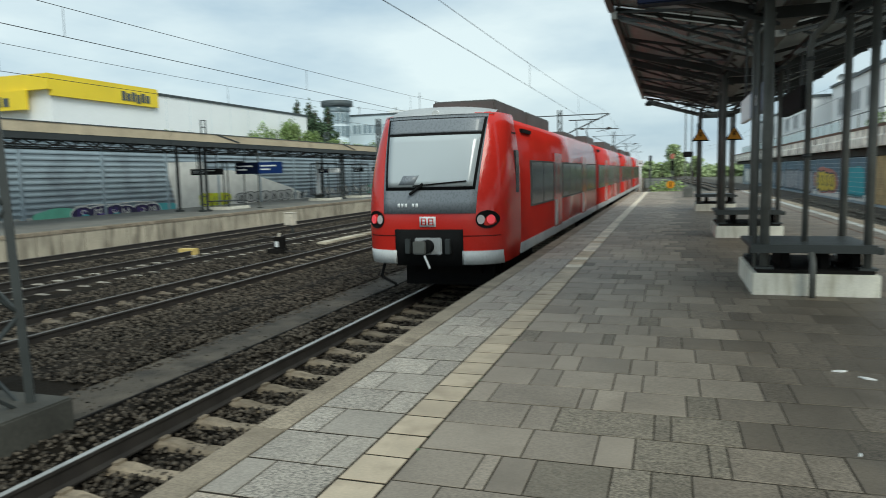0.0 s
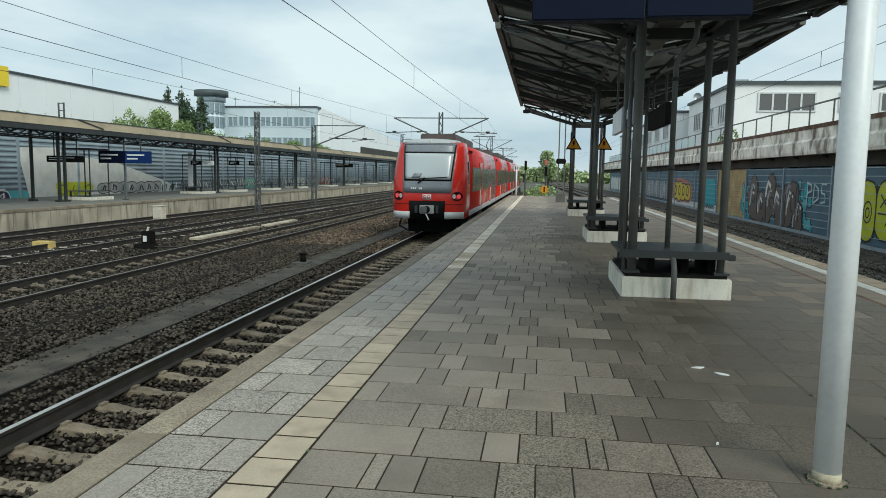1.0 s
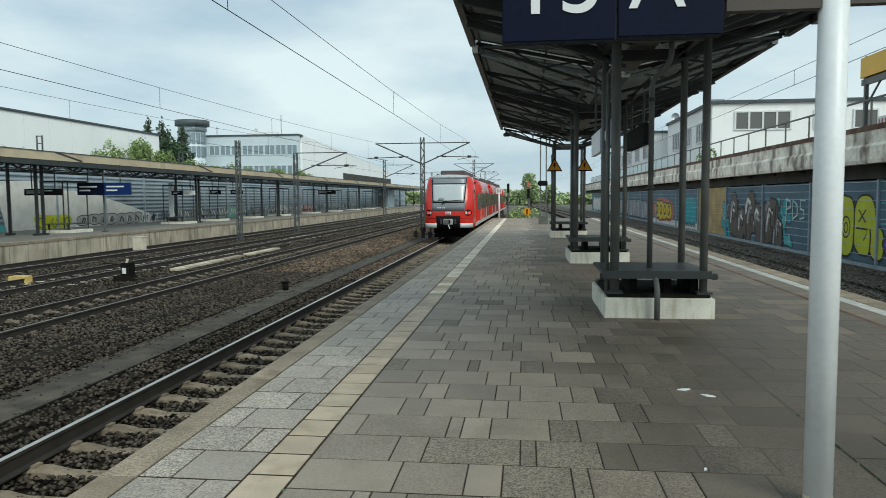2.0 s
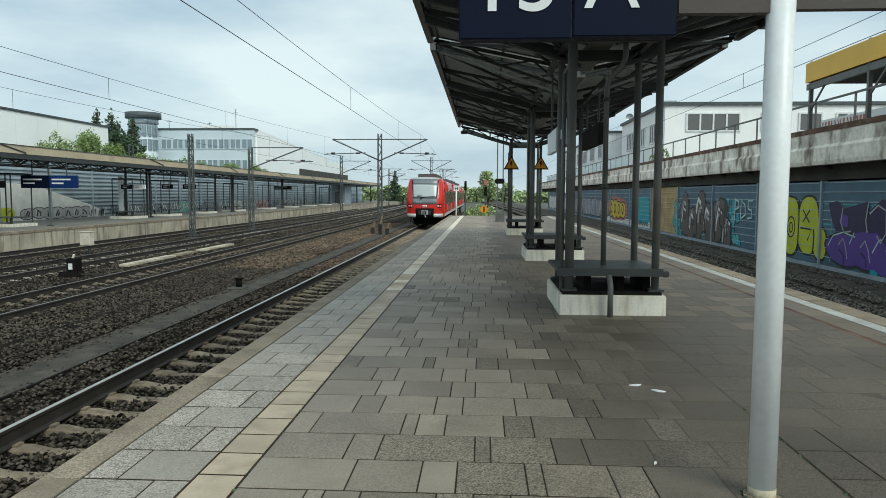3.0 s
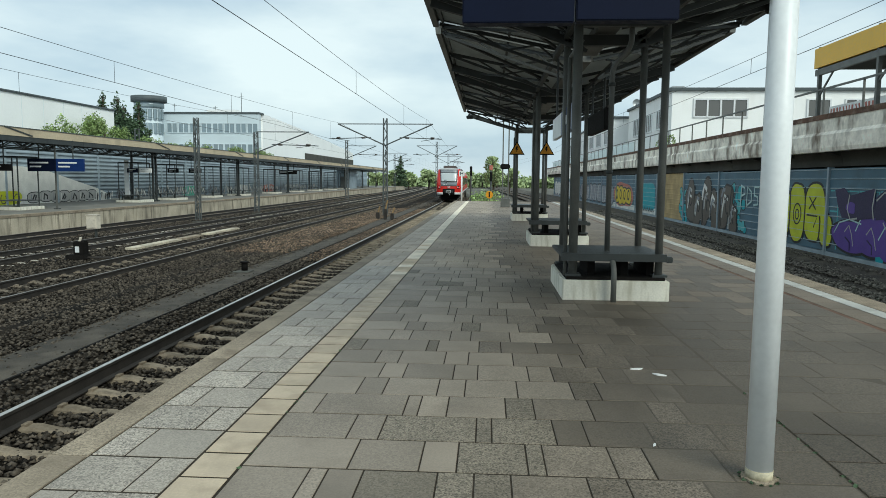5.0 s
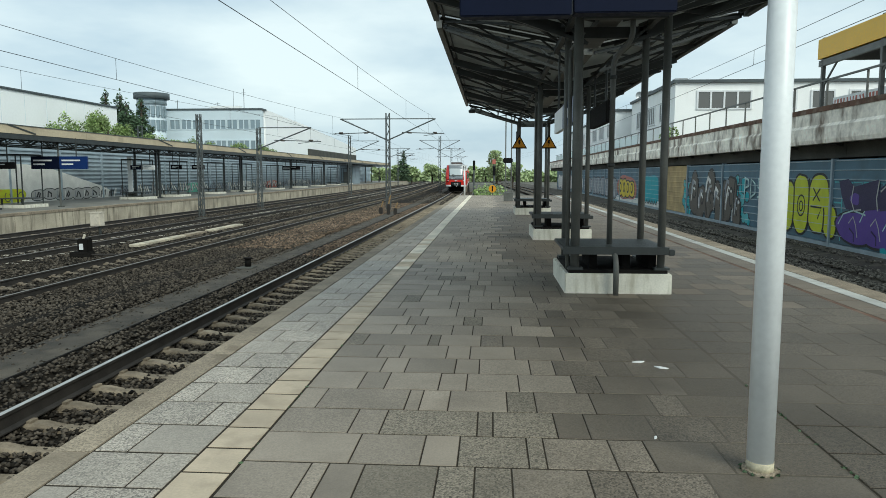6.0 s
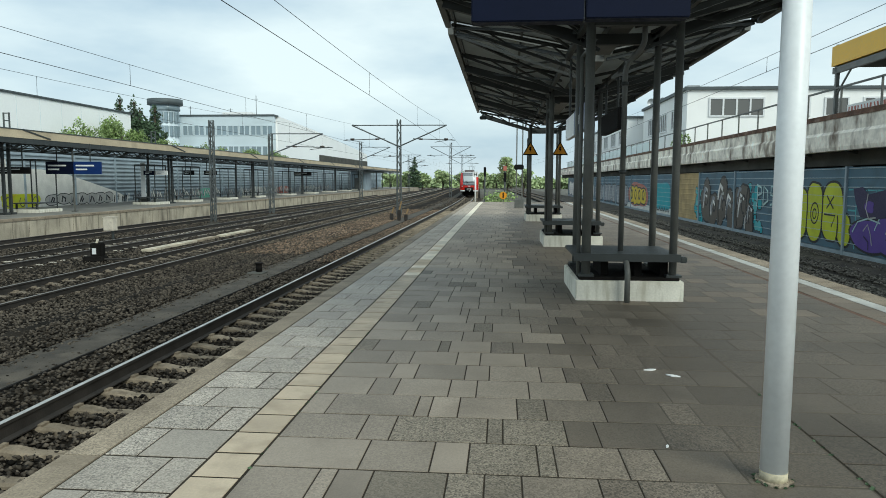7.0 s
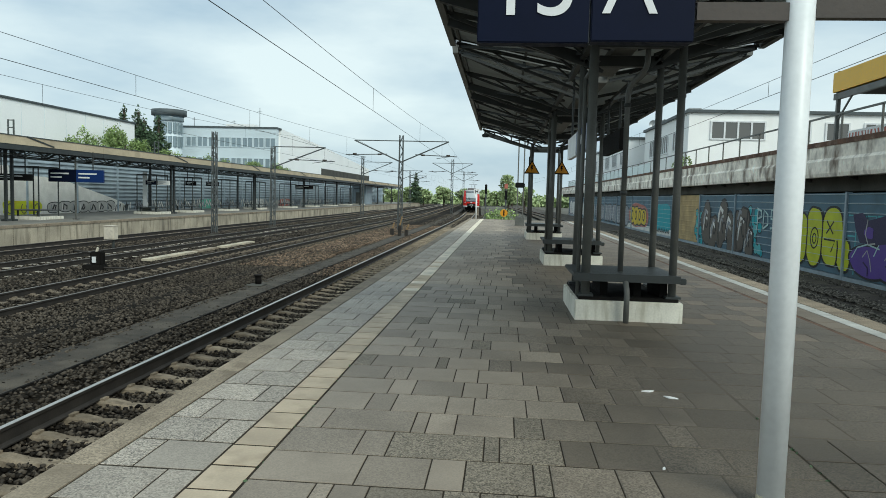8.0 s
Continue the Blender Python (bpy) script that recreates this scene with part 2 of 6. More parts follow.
    "noise": mat("blue_grey_noise_panel", (0.075, 0.15, 0.205), 0.6, vary=0.18, scale=0.6, fine=20, bump=0.1, dirt=(0.05, 0.07, 0.085), dirt_amount=0.4),
    "noise_l": mat("grey_noise_panel", (0.27, 0.33, 0.37), 0.55, vary=0.15, scale=0.4, fine=20, bump=0.1, dirt=(0.12, 0.14, 0.16), dirt_amount=0.4),
    "yellow_box": mat("faded_yellow_paint", (0.62, 0.46, 0.16), 0.6, vary=0.15, scale=4, fine=30, bump=0.08),
    # much paler than the panel: skylight on the rib edges, as colour
    "rib_highlight": mat("barrier_rib_highlight", (0.40, 0.47, 0.50), 0.5, vary=0.2, scale=1.5, fine=20, bump=0.05),
    "noise_post": mat("noise_wall_post", (0.33, 0.40, 0.45), 0.5, 0.2, vary=0.15, scale=2, fine=20, bump=0.05),
    "wood": mat("tan_noise_panel", (0.42, 0.31, 0.15), 0.8, vary=0.25, scale=1.2, fine=20, bump=0.1),
    "fascia": mat("beige_roof_edge", (0.54, 0.45, 0.31), 0.75, vary=0.12, scale=0.5, fine=10, bump=0.05, dirt=(0.25, 0.2, 0.14), dirt_amount=0.4),
    "leaf": mat("leaf_green", (0.22, 0.30, 0.105), 0.7, vary=0.3, scale=0.6, fine=8, bump=0.0, island=0.5),
    # paler copy of the leaf green, with distance haze mixed into the colour
    "leaf_hazy": mat("hazed_distant_leaves", (0.35, 0.43, 0.21), 0.75, vary=0.25, scale=0.6, fine=8, bump=0.0, island=0.4),
    "conifer": mat("conifer_green", (0.06, 0.10, 0.05), 0.75, vary=0.3, scale=0.6, fine=8, bump=0.0, island=0.5),
    "bark": mat("bark", (0.07, 0.055, 0.04), 0.95, vary=0.3, scale=3, fine=30, bump=0.4),
    "wire": mat("contact_wire", (0.03, 0.033, 0.035), 0.6, 0.3, vary=0.1, bump=0.0),
    "mast": mat("galvanised_mast", (0.10, 0.11, 0.11), 0.6, 0.3, vary=0.2, scale=2, fine=30, bump=0.05),
    "cream": mat("cream_cabinet", (0.62, 0.56, 0.46), 0.6, vary=0.1, scale=4, fine=30, bump=0.05, dirt=(0.3, 0.25, 0.2), dirt_amount=0.4),
    # underside tone includes the shadow below the beige roof edge
    "canopy_under": mat("canopy_underside_shade", (0.14, 0.135, 0.125), 0.8, vary=0.25, scale=0.8, fine=20, bump=0.1),
    "sleepermix": mat("pale_sleepers", (0.36, 0.33, 0.28), 0.9, vary=0.25, scale=4, fine=50, bump=0.3, island=0.3, dirt=(0.13, 0.10, 0.075), dirt_amount=0.6),
    "rust_edge": mat("rusty_coping", (0.13, 0.07, 0.045), 0.9, vary=0.4, scale=1.5, fine=20, bump=0.3, dirt=(0.35, 0.28, 0.22), dirt_amount=0.5),
    "footstain": mat("stained_pole_foot", (0.45, 0.40, 0.28), 0.7, vary=0.3, scale=12, fine=60, bump=0.1),
    "litter": mat("paper_litter", (0.8, 0.8, 0.78), 0.8, vary=0.05, bump=0.1),
    "fenceglass": glass("pale_railing_panel", (0.50, 0.62, 0.60), 0.25),
}


# ---- mesh helpers ----
def box(bm, x0, x1, y0, y1, z0, z1):
    v = [bm.verts.new((x, y, z)) for x in (x0, x1) for y in (y0, y1) for z in (z0, z1)]
    for f in ((0, 1, 3, 2), (4, 6, 7, 5), (0, 4, 5, 1), (2, 3, 7, 6), (0, 2, 6, 4), (1, 5, 7, 3)):
        bm.faces.new([v[i] for i in f])
    return v


def bar(bm, a, b, w, h=None, n=4):
    """A bar from a to b: square of sides w, h, or a round rod with n sides and radius w."""
    a, b = Vector(a), Vector(b)
    d = (b - a).normalized()
    side = d.cross(Vector((0, 0, 1)))
    side = Vector((1, 0, 0)) if side.length < 1e-4 else side.normalized()
    up = side.cross(d).normalized()
    if h is not None:
        ring = [(-w / 2, -h / 2), (w / 2, -h / 2), (w / 2, h / 2), (-w / 2, h / 2)]
    else:
        ring = [(w * math.cos(2 * math.pi * i / n), w * math.sin(2 * math.pi * i / n)) for i in range(n)]
    va = [bm.verts.new(a + side * s + up * u) for s, u in ring]
    vb = [bm.verts.new(b + side * s + up * u) for s, u in ring]
    k = len(ring)
    fs = [bm.faces.new((va[i], va[(i + 1) % k], vb[(i + 1) % k], vb[i])) for i in range(k)]
    if n > 8:
        for f in fs:
            f.smooth = True
    bm.faces.new(va[::-1])
    bm.faces.new(vb)


def prism(bm, pts, axis, a, b):
    """A flat outline drawn along one axis from a to b."""
    def at(p, v):
        return (v, p[0], p[1]) if axis == "x" else (p[0], v, p[1]) if axis == "y" else (p[0], p[1], v)
    va = [bm.verts.new(at(p, a)) for p in pts]
    vb = [bm.verts.new(at(p, b)) for p in pts]
    k = len(pts)
    for i in range(k):
        bm.faces.new((va[i], va[(i + 1) % k], vb[(i + 1) % k], vb[i]))
    bm.faces.new(va[::-1])
    bm.faces.new(vb)


def link(name, bm, material, bevel=0.0):
    if bevel:
        bmesh.ops.bevel(bm, geom=bm.edges[:], offset=bevel, segments=2, affect="EDGES", clamp_overlap=True)
    bmesh.ops.recalc_face_normals(bm, faces=bm.faces[:])
    me = bpy.data.meshes.new(name)
    bm.to_mesh(me)
    bm.free()
    me.materials.append(M[material])
    return new(name, me)


def part(name, bm, material, parent, label="", bevel=0.0):
    ob = link(name, bm, material, bevel)
    ob.parent = parent
    if label:
        ob["label"] = label
    return ob


def thing(name, label, category, at=(0, 0, 0), rz=0.0, group="", kind=""):
    ob = new(name)
    ob.matrix_basis = pose(*at, 0, 0, rz)
    return tagged(ob, label, category, group, kind)


def single(name, bm, material, label, category, kind="", group="", bevel=0.0):
    return tagged(link(name, bm, material, bevel), label, category, group, kind)


def B():
    return bmesh.new()


def boxpart(name, dims, material, parent, label="", bevel=0.0):
    bm = B()
    box(bm, *dims)
    return part(name, bm, material, parent, label, bevel)


def barpart(name, a, b, w, material, parent, h=None, n=4, label=""):
    bm = B()
    bar(bm, a, b, w, h, n)
    return part(name, bm, material, parent, label)


def mesh_of(name, verts, faces, material):
    me = bpy.data.meshes.new(name)
    me.from_pydata(verts, [], faces)
    me.materials.append(M[material])
    return me


def bend(y):
    """The line curves gently to one side past the platform's end."""
    return -0.0003 * min(max(0.0, y - 60.0), 55.0) ** 2 - 0.033 * max(0.0, y - 115.0)


RAIL = -0.86
GROUND = -1.06

# ---- ground ----
bm = B()
bmesh.ops.create_grid(bm, x_segments=60, y_segments=80, size=1.0)
for v in bm.verts:
    v.co.x = math.copysign(abs(v.co.x) ** 2.2, v.co.x) * 1500
    v.co.y = math.copysign(abs(v.co.y) ** 2.2, v.co.y) * 2500
    v.co.z = GROUND - 0.25
single("ground", bm, "soil", "dark trackside earth and gravel reaching far off", "ground", "structure")

bm = B()
xs = [-21.0, -19.5, -17.5, -16.8, -16.2, -13.2, -12.3, -8.9, -8.2, -7.4, -6.5, -6.0, -5.62, -2.6]
zs = [-0.05, 0.0, 0.0, -0.03, 0.0, 0.0, -0.02, 0.0, 0.05, -0.02, -0.05, 0.0, -0.11, -0.11]
ys = [-30 + i * 3 for i in range(24)] + [42 + i * 8 for i in range(30)]
grid = [[bm.verts.new((x + bend(y), y, GROUND + 0.02 + z)) for x, z in zip(xs, zs)] for y in ys]
for i in range(len(ys) - 1):
    for j in range(len(xs) - 1):
        bm.faces.new((grid[i][j], grid[i][j + 1], grid[i + 1][j + 1], grid[i + 1][j]))
single("ballast_bed", bm, "ballast", "crushed stone ballast between the tracks, darkened as shadow among stones", "ballast", "structure")

bm = B()
grid = [[bm.verts.new((x + bend(y), y, GROUND + 0.02 + z)) for x, z in ((5.3, 0), (8.4, 0), (9.4, 0.12), (11.0, 0.3))] for y in ys]
for i in range(len(ys) - 1):
    for j in range(3):
        bm.faces.new((grid[i][j], grid[i][j + 1], grid[i + 1][j + 1], grid[i + 1][j]))
single("ballast_bank", bm, "sand", "ballast bank rising to the foot of the noise wall", "ballast", "structure")

bm = B()
for i in range(len(ys) - 1):
    ya, yb = ys[i], ys[i + 1]
    q = [bm.verts.new((x + bend(y), y, GROUND + 0.025)) for x, y in ((-7.1, ya), (-6.24, ya), (-6.24, yb), (-7.1, yb))]
    bm.faces.new(q)
single("service_path", bm, "sand", "narrow grey sandy service path along the ballast", "path", "structure")

bm = B()
for ya, yb in zip(ys, ys[1:]):
    prism(bm, [(-6.245 + bend(ya), ya), (-6.205 + bend(ya), ya), (-6.205 + bend(yb), yb), (-6.245 + bend(yb), yb)], "z", GROUND - 0.05, GROUND + 0.035)
single("duct_edge", bm, "under", "dark edge of a buried cable duct along the path", "cable duct", "structure")

# loose stones lying on the ballast, many and small

def stones(name, zones, seed, label, material="stone"):
    r = np.random.default_rng(seed)
    base = np.array([(1, 0, 0), (-1, 0, 0), (0, 1, 0), (0, -1, 0), (0, 0, 1), (0, 0, -1)], float)
    tri = np.array([(0, 2, 4), (2, 1, 4), (1, 3, 4), (3, 0, 4), (2, 0, 5), (1, 2, 5), (3, 1, 5), (0, 3, 5)])
    allv, allf, count = [], [], 0
    for x0, x1, y0, y1, per, size, z in zones:
        k = int((x1 - x0) * (y1 - y0) * per)
        c = np.stack([r.uniform(x0, x1, k), r.uniform(y0, y1, k), GROUND + z + r.uniform(-0.01, 0.02, k)], 1)
        s = size * r.uniform(0.6, 1.3, (k, 1, 1)) * r.uniform(0.6, 1.15, (k, 6, 1))
        a = r.uniform(0, 6.28, k)
        t = r.uniform(-0.6, 0.6, k)
        ca, sa, ct, st = np.cos(a), np.sin(a), np.cos(t), np.sin(t)
        rot = np.zeros((k, 3, 3))
        rot[:, 0, 0], rot[:, 0, 1], rot[:, 1, 0], rot[:, 1, 1], rot[:, 2, 2] = ca, -sa, sa, ca, 1
        tilt = np.zeros((k, 3, 3))
        tilt[:, 0, 0], tilt[:, 1, 1], tilt[:, 1, 2], tilt[:, 2, 1], tilt[:, 2, 2] = 1, ct, -st, st, ct
        v = np.einsum("kij,klj->kil", rot @ tilt, np.repeat(base[None], k, 0) * s * np.array([1.2, 0.9, 0.7])).transpose(0, 2, 1) + c[:, None]
        allv.append(v.reshape(-1, 3))
        allf.append((tri[None] + 6 * np.arange(k)[:, None, None] + count).reshape(-1, 3))
        count += 6 * k
    v, f = np.concatenate(allv), np.concatenate(allf)
    me = bpy.data.meshes.new(name)
    me.vertices.add(len(v))
    me.vertices.foreach_set("co", v.astype(np.float32).ravel())
    me.loops.add(len(f) * 3)
    me.loops.foreach_set("vertex_index", f.astype(np.int32).ravel())
    me.polygons.add(len(f))
    me.polygons.foreach_set("loop_start", np.arange(0, len(f) * 3, 3, dtype=np.int32))
    me.update(calc_edges=True)
    me.materials.append(M[material])
    return tagged(new(name, me), label, "ballast", "", "stuff")


stones("ballast_stones", [
    (-5.75, -5.05, 3, 22, 300, 0.036, -0.015), (-5.1, -2.7, 3, 22, 340, 0.036, -0.062), (-6.15, -5.75, 4, 24, 280, 0.037, 0.02), (-10.2, -7.1, 7, 28, 330, 0.037, 0.045),
    (-9.2, -7.3, 28, 60, 110, 0.055, 0.045), (-6.1, -5.1, 22, 50, 110, 0.05, 0.02), (-5.1, -2.7, 22, 50, 110, 0.045, -0.085), (-13.4, -10.2, 9, 28, 130, 0.045, 0.02),
    (-7.15, -6.2, 5, 40, 170, 0.016, 0.0), (-7.2, -6.85, 5, 40, 260, 0.036, 0.01), (-6.95, -6.3, 5, 40, 60, 0.028, 0.005), (-6.4, -6.15, 5, 40, 140, 0.032, 0.005), (-18.6, -13.4, 14, 40, 70, 0.055, 0.02), (-13.4, -9.3, 28, 60, 60, 0.058, 0.02), (-18.6, -13.4, 40, 75, 36, 0.065, 0.02), (-18.6, -2.7, 62, 105, 22, 0.08, 0.0)
], 11, "loose dark crushed stones of the track bed")
stones("bank_stones", [(8.2, 9.2, 8, 60, 150, 0.052, 0.09), (9.2, 10.3, 8, 60, 150, 0.052, 0.18), (10.3, 10.95, 8, 40, 60, 0.04, 0.28)], 13, "grey crushed stones on the bank below the noise wall", "bank_stone")
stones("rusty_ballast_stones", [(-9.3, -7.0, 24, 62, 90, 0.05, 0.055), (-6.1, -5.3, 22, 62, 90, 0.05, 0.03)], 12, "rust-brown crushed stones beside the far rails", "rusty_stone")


# ---- tracks ----
def rail_mesh(bm, cx, side, y0, y1, step, top=False):
    prof = [(-0.075, -0.20), (0.075, -0.20), (0.075, -0.185), (0.02, -0.165), (0.02, -0.05), (0.038, -0.035), (0.038, -0.004), (-0.038, -0.004), (-0.038, -0.035), (-0.02, -0.05), (-0.02, -0.165), (-0.075, -0.185)]
    if top:
        prof = [(-0.03, -0.004), (0.03, -0.004), (0.026, 0.0), (-0.026, 0.0)]
    rows, y = [], y0
    while y <= y1 + 0.01:
        x = cx + side * 0.7525 + bend(y)
        rows.append([bm.verts.new((x + p, y, RAIL + q)) for p, q in prof])
        y += step
    k = len(prof)
    for a, b in zip(rows, rows[1:]):
        for i in range(k):
            bm.faces.new((a[i], a[(i + 1) % k], b[(i + 1) % k], b[i]))
    bm.faces.new(rows[0])
    bm.faces.new(rows[-1][::-1])


def sleeper_shape(bm, x, y, z):
    """A prestressed sleeper: high and bevelled under the rails, waisted in the middle."""
    xs = ((-1.30, 0.12), (-1.22, 0.165), (-0.95, 0.19), (-0.52, 0.20), (-0.3, 0.16), (0.3, 0.16), (0.52, 0.20), (0.95, 0.19), (1.22, 0.165), (1.30, 0.12))
    rows = [[bm.verts.new((x + a, y + q * w, z + h)) for q, w, h in ((-1, 0.115, 0.0), (-1, 0.092, top - 0.025), (-1, 0.07, top), (1, 0.07, top), (1, 0.092, top - 0.025), (1, 0.115, 0.0))] for a, top in xs]
    for a, b in zip(rows, rows[1:]):
        for i in range(5):
            bm.faces.new((a[i], a[i + 1], b[i + 1], b[i]))
    bm.faces.new(rows[0])
    bm.faces.new(rows[-1][::-1])


def track(name, cx, y0, y1, singles, label, material="sleeper", rest_material="darksleeper"):
    t = thing(name, label, "railway track", (0, 0, 0), kind="structure")
    for side in (-1, 1):
        bm = B()
        rail_mesh(bm, cx, side, y0, y1, 6.0)
        r = part("rail", bm, "rail", t)
        bm = B()
        rail_mesh(bm, cx, side, y0, y1, 6.0, True)
        part("running_surface", bm, "railtop" if cx == TRACKS[0] else "raildull", r, "polished bright rail head" if cx == TRACKS[0] else "")
    n = int((y1 - y0) / 0.635)
    shared, rest, many = None, B(), False
    for i in range(n):
        y = y0 - 0.04 + i * 0.635
        if singles and 2.0 < y < 62.0:
            if shared is None:
                b2 = B()
                sleeper_shape(b2, 0, 0, 0)
                for s in (-1, 1):
                    box(b2, s * 0.7525 - 0.13, s * 0.7525 - 0.075, -0.06, 0.06, 0.17, 0.225)
                    box(b2, s * 0.7525 + 0.075, s * 0.7525 + 0.13, -0.06, 0.06, 0.17, 0.225)
                ob = part("sleeper", b2, material, t)
                shared = ob.data
            else:
                ob = new("sleeper", shared)
                ob.parent = t
            ob.location = (cx + bend(y), y, GROUND - 0.125 - (0.075 if material == "sleeper" else 0.02))
        else:
            sleeper_shape(rest, cx + bend(y), y, GROUND - 0.155)
            many = True
    if many:
        o = part("far_sleepers", rest, rest_material, t)
        o["kind"] = "stuff"
    return t


TRACKS = (-4.28, -10.6, -15.1, -19.3, 6.98)

# ---- own platform ----
PE, PW = -2.55, 5.35
Y0, Y1 = -14.0, 53.0
platform = thing("platform", "paved island platform with concrete edges", "platform", kind="structure")
boxpart("core", (PE + 0.12, PW - 0.12, Y0, Y1, GROUND - 0.1, -0.0045), "joint", platform)
boxpart("side_wall", (PE + 0.10, PE + 0.16, Y0, Y1 + 0.02, GROUND - 0.1, -0.06), "concrete", platform)
boxpart("side_wall", (PW - 0.16, PW - 0.10, Y0, Y1 + 0.02, GROUND - 0.1, -0.06), "concrete", platform)


track("track_near", TRACKS[0], -12, 240, True, "concrete-sleeper railway track beside the platform")
track("track_middle", TRACKS[1], -12, 240, True, "railway track with rusty rails in dark ballast", "darksleeper")
track("track_far", TRACKS[2], -12, 240, False, "far railway track in dark ballast", "sleeper", "sleepermix")
track("track_siding", TRACKS[3], -12, 240, False, "railway track beside the opposite platform")
track("track_wall", TRACKS[4], -12, 200, False, "railway track below the noise wall")


# ---- canopy on the platform ----
CX = 1.72          # its middle line
ZV, ZE = 3.80, 4.36  # valley and outer edges
WR = 2.66          # half width


def wing_z(d):
    return ZV + (ZE - ZV) * d / WR


def canopy_section(y0, y1, frames, label):
    c = thing("canopy_roof", label, "canopy", (CX, y0, 0), group="canopy sections")
    ln = y1 - y0
    for s in (-1, 1):
        bm = B()
        # ribbed sheet
        n = int(ln / 0.24)
        rows = []
        for i in range(n * 2 + 1):
            y = ln * i / (n * 2)
            dz = 0.012 * (i % 2)
            rows.append([bm.verts.new((s * d, y, wing_z(d) + 0.10 + dz + t)) for d in (0.12, WR) for t in (0.0, 0.03)])
        for a, b in zip(rows, rows[1:]):
            bm.faces.new((a[0], a[2], b[2], b[0]))
            bm.faces.new((a[1], b[1], b[3], a[3]))
            bm.faces.new((a[2], a[3], b[3], b[2]))
        part("roof_sheet", bm, "sheet", c, "grey-brown ribbed roof sheet")
        bm = B()
        prism(bm, [(s * WR, ZE - 0.02), (s * (WR + 0.10), ZE - 0.02), (s * (WR + 0.12), ZE + 0.16), (s * WR, ZE + 0.16)], "y", -0.04, ln + 0.04)
        part("edge_gutter", bm, "steel_lt", c)
        for y in (-0.03, ln - 0.02):
            bm = B()
            bar(bm, (s * 0.1, y, wing_z(0.1) + 0.15), (s * WR, y, ZE + 0.15), 0.05, 0.12)
            part("end_flashing", bm, "steel_lt", c)
            barpart("flashing_end", (s * 2.3, y, wing_z(2.3) + 0.22), (s * (WR + 0.08), y, ZE + 0.2), 0.07, "zinc", c, 0.06, label="bright zinc flashing end")
        for d in (1.4, 2.58):
            barpart("purlin", (s * d, 0, wing_z(d) + 0.06), (s * d, ln, wing_z(d) + 0.06), 0.04, "steel", c, 0.06)
        # tapering trusses with web bars, and raking braces from one to the next
        k = max(2, round(ln / 2.35))
        low = [(0.30, -0.34), (1.45, -0.19), (2.60, -0.02)]
        for i in range(k + 1):
            y = 0.05 + (ln - 0.10) * i / k
            barpart("rafter", (s * 0.2, y, wing_z(0.2) + 0.02), (s * 2.64, y, wing_z(2.64) + 0.02), 0.05, "steel", c, 0.06)
            barpart("lower_chord", (s * low[0][0], y, wing_z(low[0][0]) + low[0][1]), (s * low[2][0], y, wing_z(low[2][0]) + low[2][1]), 0.05, "steel", c, 0.05)
            bm = B()
            for (d, dz), (e, ez) in zip(low, low[1:]):
                m = (d + e) / 2
                bar(bm, (s * d, y, wing_z(d) + dz), (s * m, y, wing_z(m) + 0.02), 0.032, 0.032)
                bar(bm, (s * m, y, wing_z(m) + 0.02), (s * e, y, wing_z(e) + ez), 0.032, 0.032)
            part("truss_web", bm, "steel", c)
            if i < k:
                yn = 0.05 + (ln - 0.10) * (i + 1) / k
                ends = (y, yn) if i % 2 else (yn, y)
                barpart("brace", (s * 0.45, ends[0], wing_z(0.45) - 0.12), (s * 2.56, ends[1], wing_z(2.56) - 0.02), 0.045, "steel", c, 0.045)
                barpart("brace", (s * 0.45, ends[1], wing_z(0.45) - 0.02), (s * 1.5, ends[0], wing_z(1.5) - 0.02), 0.04, "steel", c, 0.04)
    bm = B()
    for x in (-0.58, 0.58):
        bar(bm, (x, 0, ZV - 0.02), (x, ln, ZV - 0.02), 0.08, 0.1)
    part("long_beam", bm, "steel", c)
    boxpart("valley_gutter", (-0.16, 0.16, 0, ln, ZV + 0.02, ZV + 0.14), "steel_lt", c)
    for f in frames:
        for s in (-1, 1):
            bm = B()
            bar(bm, (s * 0.5, f - y0, ZV - 0.06), (s * (WR - 0.02), f - y0, ZE - 0.05), 0.10, 0.16)
            part("cantilever", bm, "steel", c)
        barpart("tie_beam", (-0.6, f - y0, ZV - 0.08), (0.6, f - y0, ZV - 0.08), 0.1, "steel", c, 0.16)
    return c


canopy_section(4.4, 12.9, (6.2, 9.65, 11.0), "dark steel platform canopy with ribbed butterfly roof")
canopy_section(13.55, 28.9, (17.35, 18.9, 24.0), "long dark steel canopy section with butterfly roof")

# open end frame past the last sheet
end = thing("canopy_end_frame", "open dark steel end frame of the canopy", "canopy", (CX, 29.45, 0))
for s in (-1, 1):
    barpart("cantilever", (s * 0.5, 0, ZV - 0.15), (s * 2.6, 0, ZE - 0.10), 0.09, "steel", end, 0.14)
    barpart("upper_rail", (s * 0.5, -0.1, ZV + 0.2), (s * 2.6, -0.5, ZE + 0.0), 0.06, "steel", end, 0.06)
    for d in (0.75, 1.45, 2.15):
        barpart("purlin", (s * d, -0.6, wing_z(d) + 0.02), (s * d, 1.6 - d * 0.4, wing_z(d) - 0.1), 0.05, "steel", end, 0.07)
barpart("tie_beam", (-0.65, 0, ZV - 0.2), (0.65, 0, ZV - 0.2), 0.1, "steel", end, 0.14)
for i in range(5):
    barpart("lattice_bar", (-0.6, 0.1 + 0.32 * i, ZV - 0.05), (0.6, 0.1 + 0.32 * i, ZV - 0.05), 0.05, "steel", end, 0.06)

